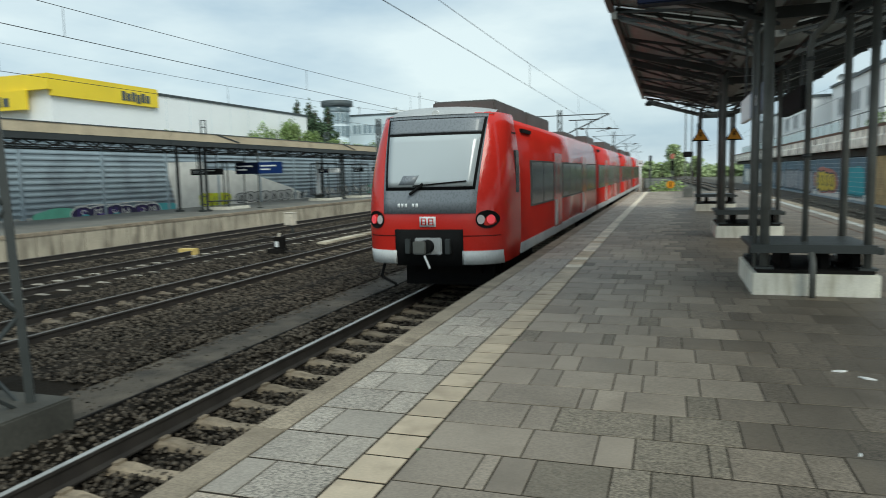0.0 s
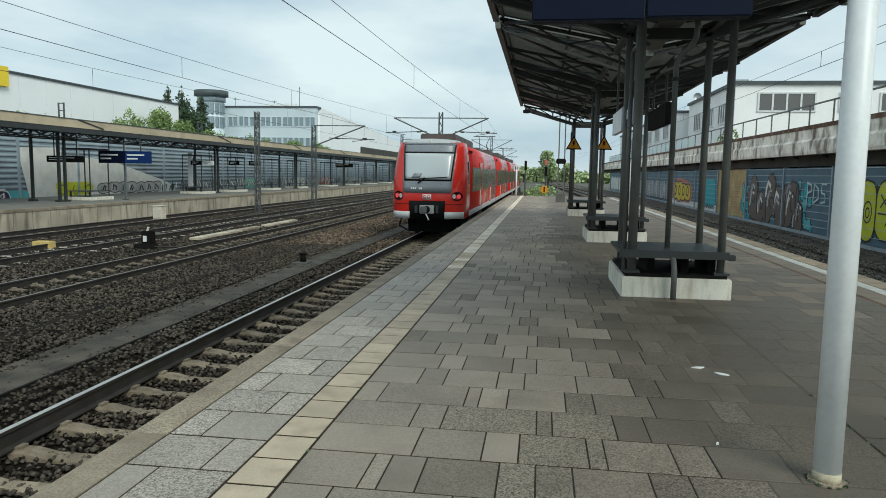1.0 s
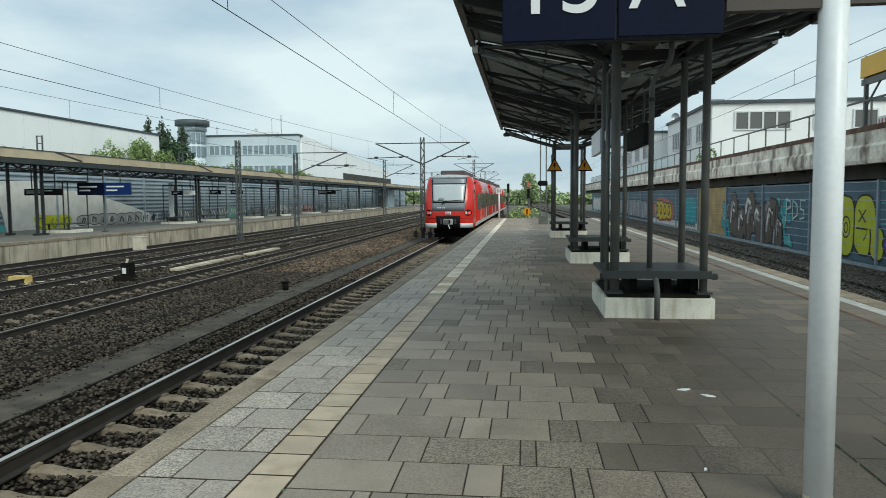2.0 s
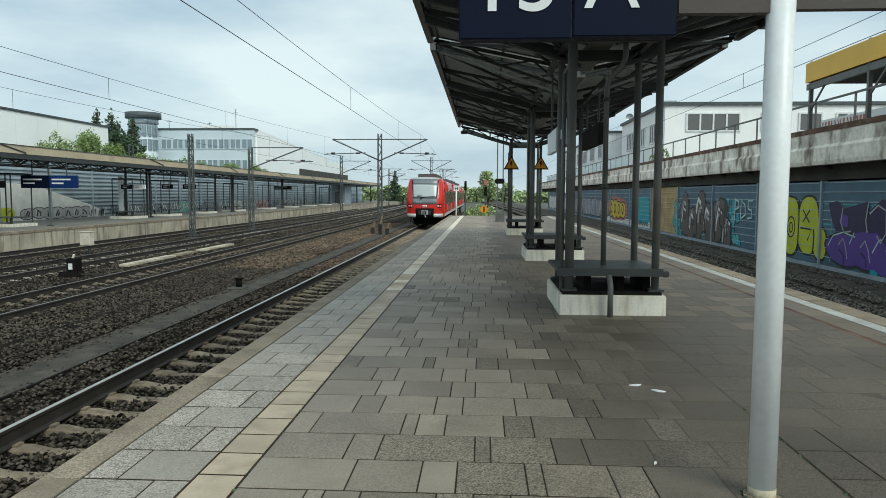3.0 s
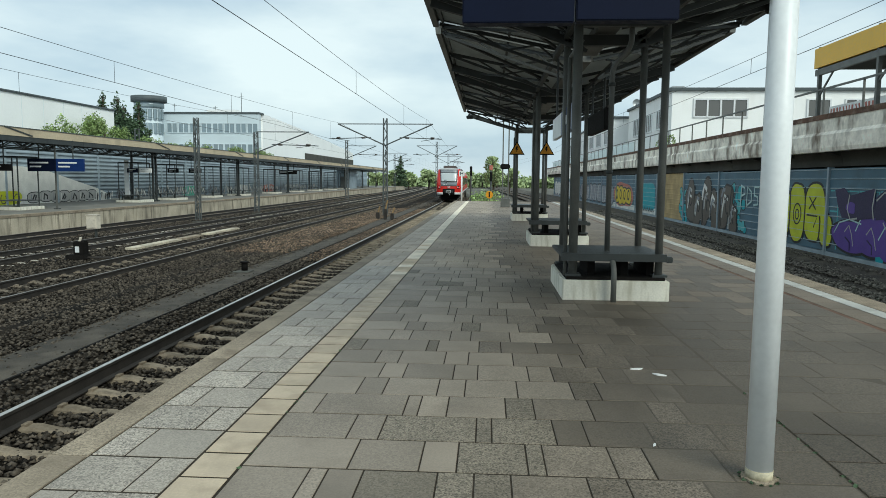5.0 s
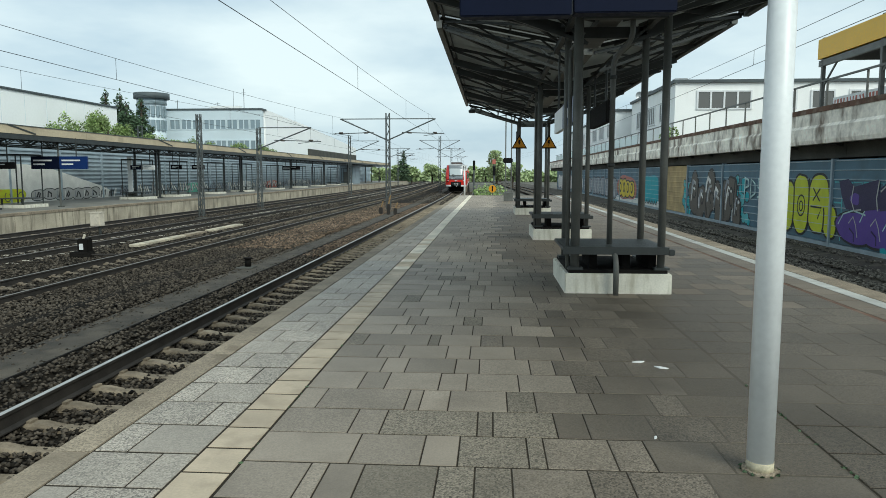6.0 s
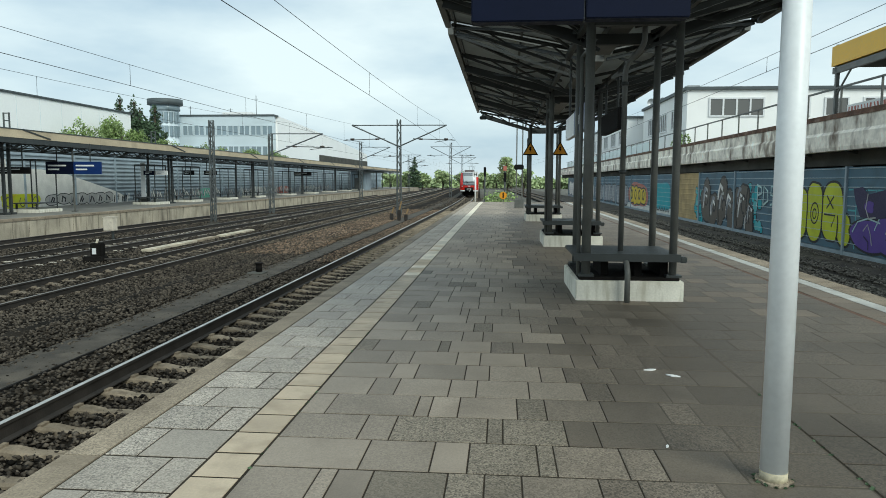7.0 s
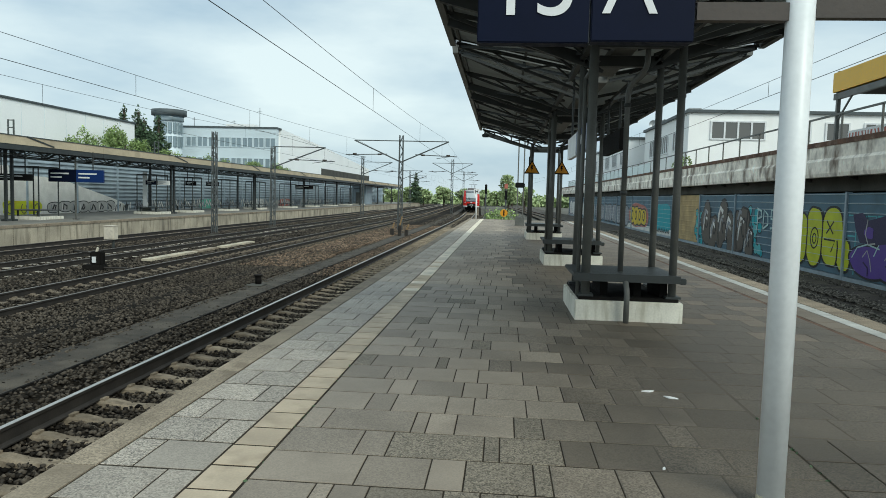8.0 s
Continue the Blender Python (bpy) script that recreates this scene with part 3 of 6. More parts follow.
# floodlights under the roof edges
for x, y, z in ((-0.80, 29.2, 4.22), (4.2, 10.9, 4.22), (4.15, 17.5, 4.22)):
    fl = thing("floodlight", "small dark floodlight under the canopy edge", "floodlight", (x, y, z), group="canopy floodlights")
    boxpart("housing", (-0.14, 0.14, -0.12, 0.12, -0.12, 0.0), "steel", fl, bevel=0.02)
    boxpart("lens", (-0.11, 0.11, -0.09, 0.09, -0.128, -0.12), "zinc", fl)
    barpart("bracket", (0, 0, 0), (0, 0, 0.1), 0.02, "steel", fl, n=8)


# ---- bench plinths with the canopy posts ----
def bench_unit(x, y, label):
    u = thing("bench_plinth", label, "bench", (x, y, 0), group="bench plinths under the canopy")
    W, D = 0.71, 1.8
    boxpart("plinth", (-W, W, 0, D, -0.02, 0.27), "plinth", u, "white-painted concrete plinth with grey stains", bevel=0.012)
    bm = B()
    box(bm, -W + 0.05, W - 0.05, 0.05, D - 0.05, 0.27, 0.31)
    part("base_plate", bm, "under", u)
    for px in (-0.56, 0.60):
        for py in (0.2, D - 0.25):
            thick = 0.062 if px < 0 and py < 1 else 0.052
            p = barpart("post", (px, py, 0.31), (px, py, ZV - 0.06), thick, "steel_lt", u, n=16)
            bm = B()
            box(bm, px - 0.1, px + 0.1, py - 0.1, py + 0.1, 0.31, 0.34)
            part("foot_plate", bm, "steel", p)
    barpart("conduit", (-0.72 + 0.06, 0.24, 0.31), (-0.72 + 0.06, 0.24, ZV - 0.55), 0.028, "steel_lt", u, n=10)
    barpart("conduit_bend", (-0.66, 0.24, ZV - 0.56), (-0.5, 0.2, ZV - 0.32), 0.028, "steel_lt", u, n=10)
    # broad double seat
    seat = boxpart("seat", (-0.74, 0.66, 0.02, 1.35, 0.575, 0.625), "steel", u, "dark slatted bench seat", bevel=0.008)
    boxpart("seat_rim", (-0.74, 0.66, 0.0, 0.03, 0.53, 0.632), "steel", u)
    boxpart("seat_end", (0.655, 0.74, 0.0, 0.15, 0.52, 0.60), "steel", u, bevel=0.01)
    # brackets are black to paint the shaded hollow under the seat
    for px in (-0.3, 0.15, 0.5):
        boxpart("seat_bracket", (px - 0.05, px + 0.05, 0.25, 1.1, 0.31, 0.575), "under", u)
    return u


PL = [(1.72, 9.45), (1.74, 17.15), (1.66, 27.9)]
bench_unit(*PL[0], "white concrete plinth carrying canopy posts and a dark bench")
bench_unit(*PL[1], "white concrete plinth with dark bench between canopy posts")
bench_unit(*PL[2], "white concrete plinth with bench at the canopy's end")

# rain pipe from the valley gutter
def tube(points, radius, bend_radius, n=14):
    """A round pipe through the points, with smooth bends."""
    pts = [Vector(p) for p in points]
    line = [pts[0]]
    for a, b, c in zip(pts, pts[1:], pts[2:]):
        r = min(bend_radius, (b - a).length * 0.45, (c - b).length * 0.45)
        p, q = b + (a - b).normalized() * r, b + (c - b).normalized() * r
        line += [p.lerp(b, u).lerp(b.lerp(q, u), u) for u in (0, 0.2, 0.4, 0.6, 0.8, 1.0)]
    line.append(pts[-1])
    bm = B()
    rows = []
    side = Vector((1, 0, 0))
    for i, p in enumerate(line):
        d = (line[min(i + 1, len(line) - 1)] - line[max(i - 1, 0)]).normalized()
        side = (side - d * side.dot(d)).normalized()
        up = d.cross(side)
        rows.append([bm.verts.new(p + (side * math.cos(2 * math.pi * k / n) + up * math.sin(2 * math.pi * k / n)) * radius) for k in range(n)])
    for a, b in zip(rows, rows[1:]):
        for k in range(n):
            bm.faces.new((a[k], a[(k + 1) % n], b[(k + 1) % n], b[k])).smooth = True
    bm.faces.new(rows[0][::-1])
    bm.faces.new(rows[-1])
    return bm


pipe = thing("rain_pipe", "grey rainwater downpipe from canopy gutter to ground", "downpipe", (1.72, 9.4, 0))
part("upper_pipe", tube([(0.17, 0.4, ZV + 0.04), (0.17, 0.4, ZV - 0.40), (-0.05, 0.55, ZV - 0.62), (-0.05, 0.55, 0.62)], 0.038, 0.13), "steel_lt", pipe)
part("lower_pipe", tube([(-0.05, 0.55, 0.60), (-0.05, 0.10, 0.55), (-0.05, -0.06, 0.42), (-0.05, -0.06, 0.0)], 0.038, 0.12), "steel_lt", pipe)
for z in (ZV - 0.9, 1.7):
    barpart("pipe_clip", (-0.05, 0.55, z), (-0.05, 0.55, z + 0.05), 0.048, "steel", pipe, n=14)

# ---- hanging sign boards under the canopy ----
s1 = thing("station_sign", "blue and white hanging station sign board", "sign", (1.2, 10.0, 2.34))
boxpart("blue_panel", (-0.04, 0.04, 0.0, 1.7, 0, 0.37), "blue", s1)
boxpart("white_panel", (-0.035, 0.035, 1.7, 3.2, 0, 0.37), "sign_white", s1)
for y in (0.4, 1.6, 2.8):
    barpart("hanger", (0, y, 0.37), (0, y, 1.4), 0.02, "steel", s1, n=8)
for i in range(3):
    boxpart("letter_bar", (-0.046, -0.04, 0.5 + 0.3 * i, 0.7 + 0.3 * i, 0.12, 0.26), "sign_white", s1)
s2 = thing("display_box", "dark hanging train display box seen from behind", "display", (2.3, 14.1, 2.62))
boxpart("case", (-0.06, 0.06, 0, 2.3, 0, 0.42), "black", s2, bevel=0.008)
for y in (0.4, 2.0):
    barpart("hanger", (0, y, 0.42), (0, y, 1.2), 0.025, "steel", s2, n=8)

for x in (1.10, 2.26):
    w = thing("warning_sign", "orange triangular overhead-line warning sign on a post", "sign", (x, 28.02, 2.60), group="warning signs")
    bm = B()
    prism(bm, [(-0.31, 0), (0.31, 0), (0, 0.54)], "y", -0.02, 0.0)
    part("plate", bm, "black", w)
    bm = B()
    prism(bm, [(-0.24, 0.045), (0.24, 0.045), (0, 0.46)], "y", -0.026, -0.02)
    part("face", bm, "orange", w, "orange face")
    bm = B()
    prism(bm, [(-0.03, 0.33), (0.05, 0.33), (0.01, 0.24), (0.05, 0.24), (-0.03, 0.09), (-0.01, 0.2), (-0.05, 0.2)], "y", -0.031, -0.026)
    part("symbol", bm, "black", w)

# ---- platform number sign on its white pole ----
PX, PY = 1.478, 3.77
pl = thing("sign_pole", "white tubular steel pole with rusty foot and cross beam", "pole", (PX, PY, 0))
barpart("shaft", (0, 0, 0.02), (0, 0, 3.3), 0.070, "pole", pl, n=28)
barpart("foot", (0, 0, 0), (0, 0, 0.06), 0.0715, "footstain", pl, n=20, label="stained foot ring")
bm = B()
r0 = random.Random(3)
pts = [((0.085 + r0.uniform(-0.012, 0.02)) * math.cos(a * 0.3), (0.085 + r0.uniform(-0.012, 0.02)) * math.sin(a * 0.3)) for a in range(21)]
prism(bm, pts, "z", 0.0, 0.012)
part("mortar_ring", bm, "kerb", pl)
barpart("beam", (-0.52, 0, 2.585), (-0.066, 0, 2.585), 0.06, "brown", pl, 0.09)
barpart("beam", (0.066, 0, 2.60), (0.56, 0, 2.60), 0.06, "brown", pl, 0.09)
sg = thing("platform_number_sign", "dark blue platform sign with white number and letter", "sign", (PX, PY, 0))
boxpart("board", (-1.64, -1.065, -0.05, 0.05, 2.415, 3.10), "navy", sg, bevel=0.006)
boxpart("board", (-1.055, -0.535, -0.05, 0.05, 2.425, 3.10), "navy", sg, bevel=0.006)


def lettering(text, x, z, size, material, parent, y):
    cu = bpy.data.curves.new("lettering", "FONT")
    cu.body, cu.size, cu.extrude, cu.align_x = text, size, 0.002, "CENTER"
    ob = bpy.data.objects.new("lettering", cu)
    scene.collection.objects.link(ob)
    dg = bpy.context.evaluated_depsgraph_get()
    me = bpy.data.meshes.new_from_object(ob.evaluated_get(dg))
    bpy.data.objects.remove(ob)
    me.materials.clear()
    me.materials.append(M[material])
    o = new("lettering", me)
    o.parent = parent
    o.matrix_basis = pose(x, y, z, 90, 0, 0)
    return o


lettering("15", -1.355, 2.555, 0.46, "sign_white", sg, -0.054)
lettering("A", -0.862, 2.565, 0.42, "sign_white", sg, -0.054)
sr = thing("platform_sign_far_side", "dark blue sign board on the pole's other arm", "sign", (PX, PY, 0))
boxpart("board", (0.545, 1.6, -0.05, 0.05, 2.47, 3.12), "navy", sr, bevel=0.006)

# small pieces of paper on the paving
for i, (x, y, a) in enumerate(((1.28, 5.95, 20), (1.43, 5.78, -25), (1.02, 4.2, 70))):
    bm = B()
    k = (0.75, 0.8, 0.3)[i]
    pts = [(k * q * math.cos(t), k * q * 0.45 * math.sin(t)) for t, q in ((0, 0.07), (0.9, 0.05), (1.8, 0.06), (2.8, 0.085), (3.7, 0.05), (4.6, 0.07), (5.5, 0.055))]
    prism(bm, pts, "z", 0.003, 0.012)
    o = single("paper_scrap", bm, "litter", "crumpled white paper scrap on the paving", "litter", group="paper scraps")
    o.matrix_basis = pose(x, y, 0, 0, 0, a)


# ---- the train ----
def train():
    t = thing("train", "red electric multiple-unit train with grey windscreen panel", "train")
    LEN = 67.0

    def half(z):
        if z < 1.0:
            return 1.40 + 0.03 * (z - 0.76) / 0.24 if z > 0.76 else 1.40
        if z < 2.3:
            return 1.43
        return 1.43 - 0.17 * ((z - 2.3) / 1.4) ** 1.6

    def rake(z):
        return 0.05 * max(0, 1.5 - z) + (0.0 if z < 1.7 else 0.62 * ((z - 1.7) / 1.9) ** 1.35)

    def surf(x, z, off=0.0):
        h = half(z)
        u = min(1.0, abs(x) / h)
        return Vector((x, rake(z) + 0.95 * (1 - (1 - u ** 3.2) ** (1 / 3.2)) - off, z))

    def patch(name, outline, material, parent, off, label="", nx=14, nz=8, thick=0.02):
        """A panel that follows the nose between two heights; outline gives its half limits at a height."""
        bm = B()
        z0, z1, lo, hi = outline
        g = [[[bm.verts.new(surf(lo(z) + (hi(z) - lo(z)) * i / nx, z, o)) for i in range(nx + 1)] for z in [z0 + (z1 - z0) * j / nz for j in range(nz + 1)]] for o in (off, off - thick)]
        for j in range(nz):
            for i in range(nx):
                f = bm.faces.new((g[0][j][i], g[0][j][i + 1], g[0][j + 1][i + 1], g[0][j + 1][i]))
                f.smooth = True
        rim = [(0, i) for i in range(nx)] + [(j, nx) for j in range(nz)] + [(nz, i) for i in range(nx, 0, -1)] + [(j, 0) for j in range(nz, 0, -1)]
        for (a, b), (c, d) in zip(rim, rim[1:] + rim[:1]):
            bm.faces.new((g[0][a][b], g[1][a][b], g[1][c][d], g[0][c][d]))
        return part(name, bm, material, parent, label)

    # nose shell
    bm = B()
    zs = [0.76, 1.02, 1.3, 1.6, 1.9, 2.2, 2.5, 2.8, 3.1, 3.4, 3.62]
    us = [math.sin(math.pi / 2 * i / 14) for i in range(-14, 15)]
    rows = []
    for z in zs:
        h = half(z)
        rows.append([bm.verts.new(surf(h * u, z)) for u in us])
    crown = [bm.verts.new((0.9 * half(3.62) * u, surf(half(3.62) * u, 3.62).y + 0.18, 3.62 + 0.05 * (1 - u * u) + 0.03)) for u in us]
    rows.append(crown)
    for a, b in zip(rows, rows[1:]):
        for i in range(len(us) - 1):
            f = bm.faces.new((a[i], a[i + 1], b[i + 1], b[i]))
            f.smooth = True
    for s in (0, -1):
        prev = None
        for r in rows:
            v = bm.verts.new((r[s].co.x, 1.75, r[s].co.z))
            if prev:
                bm.faces.new((prev[0], r[s], v, prev[1])).smooth = True
            prev = (r[s], v)
    nose = part("cab_nose", bm, "red", t, "rounded red cab front")
    bm = B()
    ga, gb = [], []
    for i in range(13):
        x = -1.12 + 2.24 * i / 12
        u = x / (0.9 * half(3.62))
        ga.append(bm.verts.new(surf(x, 3.60, 0.03)))
        yy = surf(half(3.62) * u, 3.62).y + 0.17
        gb.append((bm.verts.new((x * 0.96, yy, 3.66 + 0.06 * (1 - u * u) + 0.045)), bm.verts.new((x * 0.9, 1.75, 3.66 + 0.08 * (1 - u * u) + 0.045))))
    for i in range(12):
        bm.faces.new((ga[i], ga[i + 1], gb[i + 1][0], gb[i][0])).smooth = True
        bm.faces.new((gb[i][0], gb[i + 1][0], gb[i + 1][1], gb[i][1])).smooth = True
    part("roof_cap", bm, "troof", t, "pale grey rounded roof cap over the cab")
    sill = patch("skirt_stripe", (0.75, 1.01, lambda z: -1.36, lambda z: -0.66), "tlight", t, 0.02, "white lower edge", 8, 2)
    patch("skirt_stripe", (0.75, 1.01, lambda z: 0.66, lambda z: 1.36), "tlight", t, 0.02, "white lower edge", 8, 2)
    # no hollow here: a black panel on the nose paints the recess's shade
    patch("coupler_recess", (0.72, 1.42, lambda z: -0.68, lambda z: 0.68), "black", t, 0.02, "black panel painted as the shaded coupler opening", 8, 2)
    for s in (-1, 1):
        patch("panel_seam", (1.285, 1.30, lambda z, s=s: s * 0.68 if s > 0 else -1.33, lambda z, s=s: 1.33 if s > 0 else -0.68), "under", t, 0.006, "", 8, 1)
    patch("front_panel", (1.72, 3.61, lambda z: -0.92 - 0.10 * (z - 1.72) / 1.8, lambda z: 0.92 + 0.10 * (z - 1.72) / 1.8), "tgrey", t, 0.012, "grey windscreen surround")
    wsw = lambda z: 0.85 + 0.085 * (z - 2.2)
    rim = patch("screen_seal", (2.16, 3.54, lambda z: -wsw(z) - 0.05, lambda z: wsw(z) + 0.05), "black", t, 0.018)
    patch("windscreen", (2.22, 3.20, lambda z: -wsw(z), lambda z: wsw(z)), "screen", t, 0.026, "large windscreen coloured pale as the reflected sky")
    patch("destination_display", (3.25, 3.52, lambda z: -wsw(z), lambda z: wsw(z)), "tgrey", t, 0.026, "grey unlit destination display")
    patch("brand_plate", (1.47, 1.66, lambda z: -0.16, lambda z: 0.16), "sign_white", t, 0.02, "small white brand plate with red bars", 4, 2)
    for a, b in ((-0.13, -0.015), (0.015, 0.13)):
        for c, d in ((a, a + 0.025), (b - 0.03, b - 0.01)):
            patch("plate_bar", (1.50, 1.63, lambda z, c=c: c, lambda z, d=d: d), "red", t, 0.028, "", 1, 1, 0.006)
        for z0, z1 in ((1.50, 1.52), (1.555, 1.572), (1.61, 1.63)):
            patch("plate_bar", (z0, z1, lambda z, a=a: a, lambda z, b=b: b - 0.012), "red", t, 0.027, "", 1, 1, 0.006)
    for i in range(6):
        if i != 3:
            x = -0.62 + i * 0.075
            patch("number_bar", (1.84, 1.91, lambda z, x=x: x, lambda z, x=x: x + 0.05), "sign_white", t, 0.017, "", 1, 1, 0.004)
    patch("dashboard_box", (2.26, 2.44, lambda z: -0.62 + 0.5 * (z - 2.26), lambda z: -0.30 + 0.5 * (z - 2.26)), "tgrey", t, 0.032, "dark grey box on the dashboard", 2, 2, 0.006)
    # wiper
    w0, w1 = surf(-0.36, 2.08, 0.06), surf(0.74, 2.32, 0.06)
    barpart("wiper", w0, surf(-0.1, 2.28, 0.07), 0.03, "black", t, n=6)
    barpart("wiper", surf(-0.3, 2.24, 0.075), w1, 0.016, "black", t, n=6)
    c0 = surf(0, 3.64, 0.05)
    barpart("marker_lamp", (0, c0.y + 0.02, 3.62), (0, c0.y + 0.28, 3.64), 0.075, "tlight", t, n=16)
    # round lamp housings
    for s in (-1, 1):
        def disc(name, cx, cz, rx, rz, off, material, parent, label=""):
            bm = B()
            rim = [bm.verts.new(surf(s * (cx + rx * math.cos(a)), cz + rz * math.sin(a), off)) for a in [2 * math.pi * i / 24 for i in range(24)]]
            base = [bm.verts.new(surf(s * (cx + rx * math.cos(a)), cz + rz * math.sin(a), off - 0.03)) for a in [2 * math.pi * i / 24 for i in range(24)]]
            bm.faces.new(rim)
            for i in range(24):
                bm.faces.new((rim[i], base[i], base[(i + 1) % 24], rim[(i + 1) % 24]))
            return part(name, bm, material, parent, label)
        lamp = disc("lamp_unit", 1.12, 1.60, 0.20, 0.17, 0.02, "black", t, "oval black lamp unit")
        disc("tail_lamp", 1.185, 1.60, 0.065, 0.085, 0.035, "taillight", lamp, "lit red tail lamp")
        disc("head_lamp", 1.015, 1.60, 0.065, 0.085, 0.035, "lamp", lamp, "unlit head lamp")
    # coupler
    cp = boxpart("coupler_box", (-0.27, 0.27, -0.03, 0.5, 0.94, 1.26), "troof", t, "grey coupler housing", bevel=0.02)
    barpart("coupler_head", (0, -0.28, 1.1), (0, 0.1, 1.1), 0.13, "black", cp, n=16)
    boxpart("coupler_face", (-0.2, 0.05, -0.34, -0.24, 0.98, 1.22), "steel_lt", cp, bevel=0.02)
    for x in (-0.4, 0.4):
        boxpart("buffer_plate", (x - 0.05, x + 0.05, -0.08, 0.3, 0.96, 1.24), "steel", cp, bevel=0.01)
    barpart("coupler_hook", (0.02, -0.3, 0.95), (0.13, -0.32, 0.72), 0.022, "sign_white", cp, n=8)
    # underframe and guard are blackened as the shadow below the skirt
    boxpart("underframe", (-0.72, 0.72, 1.2, LEN - 0.5, 0.42, 0.95), "under", t)
    boxpart("rail_guard", (-0.95, 0.95, 1.3, 1.45, 0.16, 0.6), "black", t)
    barpart("air_hose", (-1.0, 0.28, 0.8), (-1.1, 0.3, 0.45), 0.03, "black", t, n=8)
    barpart("air_hose", (-1.1, 0.3, 0.45), (-0.8, 0.32, 0.3), 0.03, "black", t, n=8)
    # car bodies
    cuts = [1.75, 18.0, 33.4, 48.8, LEN - 2.6]
    prof = [(0.80, 1.36), (1.02, 1.42), (2.3, 1.42), (2.75, 1.40), (3.2, 1.335), (3.45, 1.27)]
    ring = [(w, z) for z, w in prof] + [(1.13, 3.58), (0.7, 3.66), (0.0, 3.69)]
    ring = [(-x, z) for x, z in ring] + [(x, z) for x, z in ring[::-1][1:]]
    for ci, (a, b) in enumerate(zip(cuts, cuts[1:])):
        a2, b2 = a + (0.0 if ci == 0 else 0.3), b - (0.0 if ci == 3 else 0.3)
        bm = B()
        ra = [bm.verts.new((x, a2, z)) for x, z in ring]
        rb = [bm.verts.new((x, b2, z)) for x, z in ring]
        for i in range(len(ring) - 1):
            bm.faces.new((ra[i], ra[i + 1], rb[i + 1], rb[i])).smooth = True
        bm.faces.new(ra[::-1])
        bm.faces.new(rb)
        body = part("car_body", bm, "red", t, "red car body with dark window band")
        for s in (-1, 1):
            x0, x1 = (1.41, 1.432) if s > 0 else (-1.432, -1.41)
            boxpart("sill_stripe", (x0 - 0.03 * (s > 0), x1 + 0.03 * (s < 0), a2, b2, 0.79, 1.0), "tlight", body, "pale grey lower stripe")
            L = b2 - a2
            doors = [6.95, 13.2] if ci == 0 else [a2 + L * 0.3, a2 + L * 0.72]
            boxpart("window_band", (x0, x1, a2 + (1.15 if ci == 0 else 0.2), b2 - 0.2, 1.70, 2.72), "tbox", body, "dark window band")
            spans, y = [], a2 + (1.2 if ci == 0 else 0.6)
            for d in doors + [b2 + 1.5]:
                spans.append((y, min(d - 0.85, b2 - 0.5)))
                y = d + 0.85
            for ya, yb in spans:
                if yb - ya < 0.8:
                    continue
                n = max(1, round((yb - ya) / 1.6))
                for i in range(n):
                    wa, wb = ya + (yb - ya) * i / n + 0.06, ya + (yb - ya) * (i + 1) / n - 0.06
                    boxpart("side_window", (x0, x1 + 0.004 * s, wa, wb, 1.74, 2.68), "tglass", body, "dark side window")
            for d in doors:
                door = boxpart("side_door", (x0 - 0.002, x1 + 0.002, d - 0.68, d + 0.68, 0.98, 2.95), "red", body, "red double door")
                for o in (-0.36, 0.36):
                    boxpart("door_window", (x0 + 0.004 * s, x1 + 0.006 * s, d + o - 0.24, d + o + 0.24, 1.85, 2.7), "tglass", door)
                    boxpart("door_panel", (x0 + 0.004 * s, x1 + 0.008 * s, d + o - 0.2, d + o + 0.2, 1.02, 1.72), "tlight" if o < 0 else "red", door, "pale lower door panel" if o < 0 else "")
            if ci == 0:
                boxpart("cab_window", (s * 1.34 - 0.06, s * 1.34 + 0.06 + 0.035 * (s > 0), 1.30, 1.60, 2.05, 2.9), "tglass", body, "narrow dark cab side window", bevel=0.01)
                boxpart("roof_slot", (s * 1.28 - 0.06, s * 1.28 + 0.06, 1.35, 1.75, 3.22, 3.27), "black", body)
            boxpart("roof_grille", (s * 1.30 - 0.06, s * 1.30 + 0.06, a2 + 0.6, a2 + 1.6, 3.30, 3.38), "black", body)
        # roof units
        units = {0: [(0.85, 4.3, 0.36, 0.72), (4.4, 7.9, 0.35, 0.74), (11.5, 14.5, 0.2, 0.7)], 1: [(1.0, 4.0, 0.3, 0.85), (9.5, 13.5, 0.35, 0.9)], 2: [(1.0, 4.0, 0.35, 0.9), (8, 13, 0.3, 0.9)], 3: [(2.0, 6.0, 0.35, 0.9)]}[ci]
        for ya, yb, h, hw in units:
            boxpart("roof_unit", (-hw, hw, a2 + ya, a2 + yb, 3.55, 3.70 + h), "tbox", body, "dark roof equipment box", bevel=0.04)
        if ci in (1, 2):
            pb = a2 + 7.0
            pan = boxpart("pantograph", (-0.6, 0.6, pb - 0.6, pb + 0.6, 3.62, 3.86), "tbox", body, "raised pantograph on insulated frame")
            top = 5.15 if ci == 1 else 4.1
            for x in (-0.4, 0.4):
                barpart("lower_arm", (x * 0.8, pb + 0.5, 3.86), (x * 0.6, pb - 0.7, (3.86 + top) / 2), 0.03, "steel", pan, n=6)
                barpart("upper_arm", (x * 0.6, pb - 0.7, (3.86 + top) / 2), (x, pb + 0.35, top), 0.025, "steel", pan, n=6)
            barpart("collector_bar", (-0.8, pb + 0.35, top), (0.8, pb + 0.35, top), 0.03, "steel", pan, n=6)
        if ci < 3:
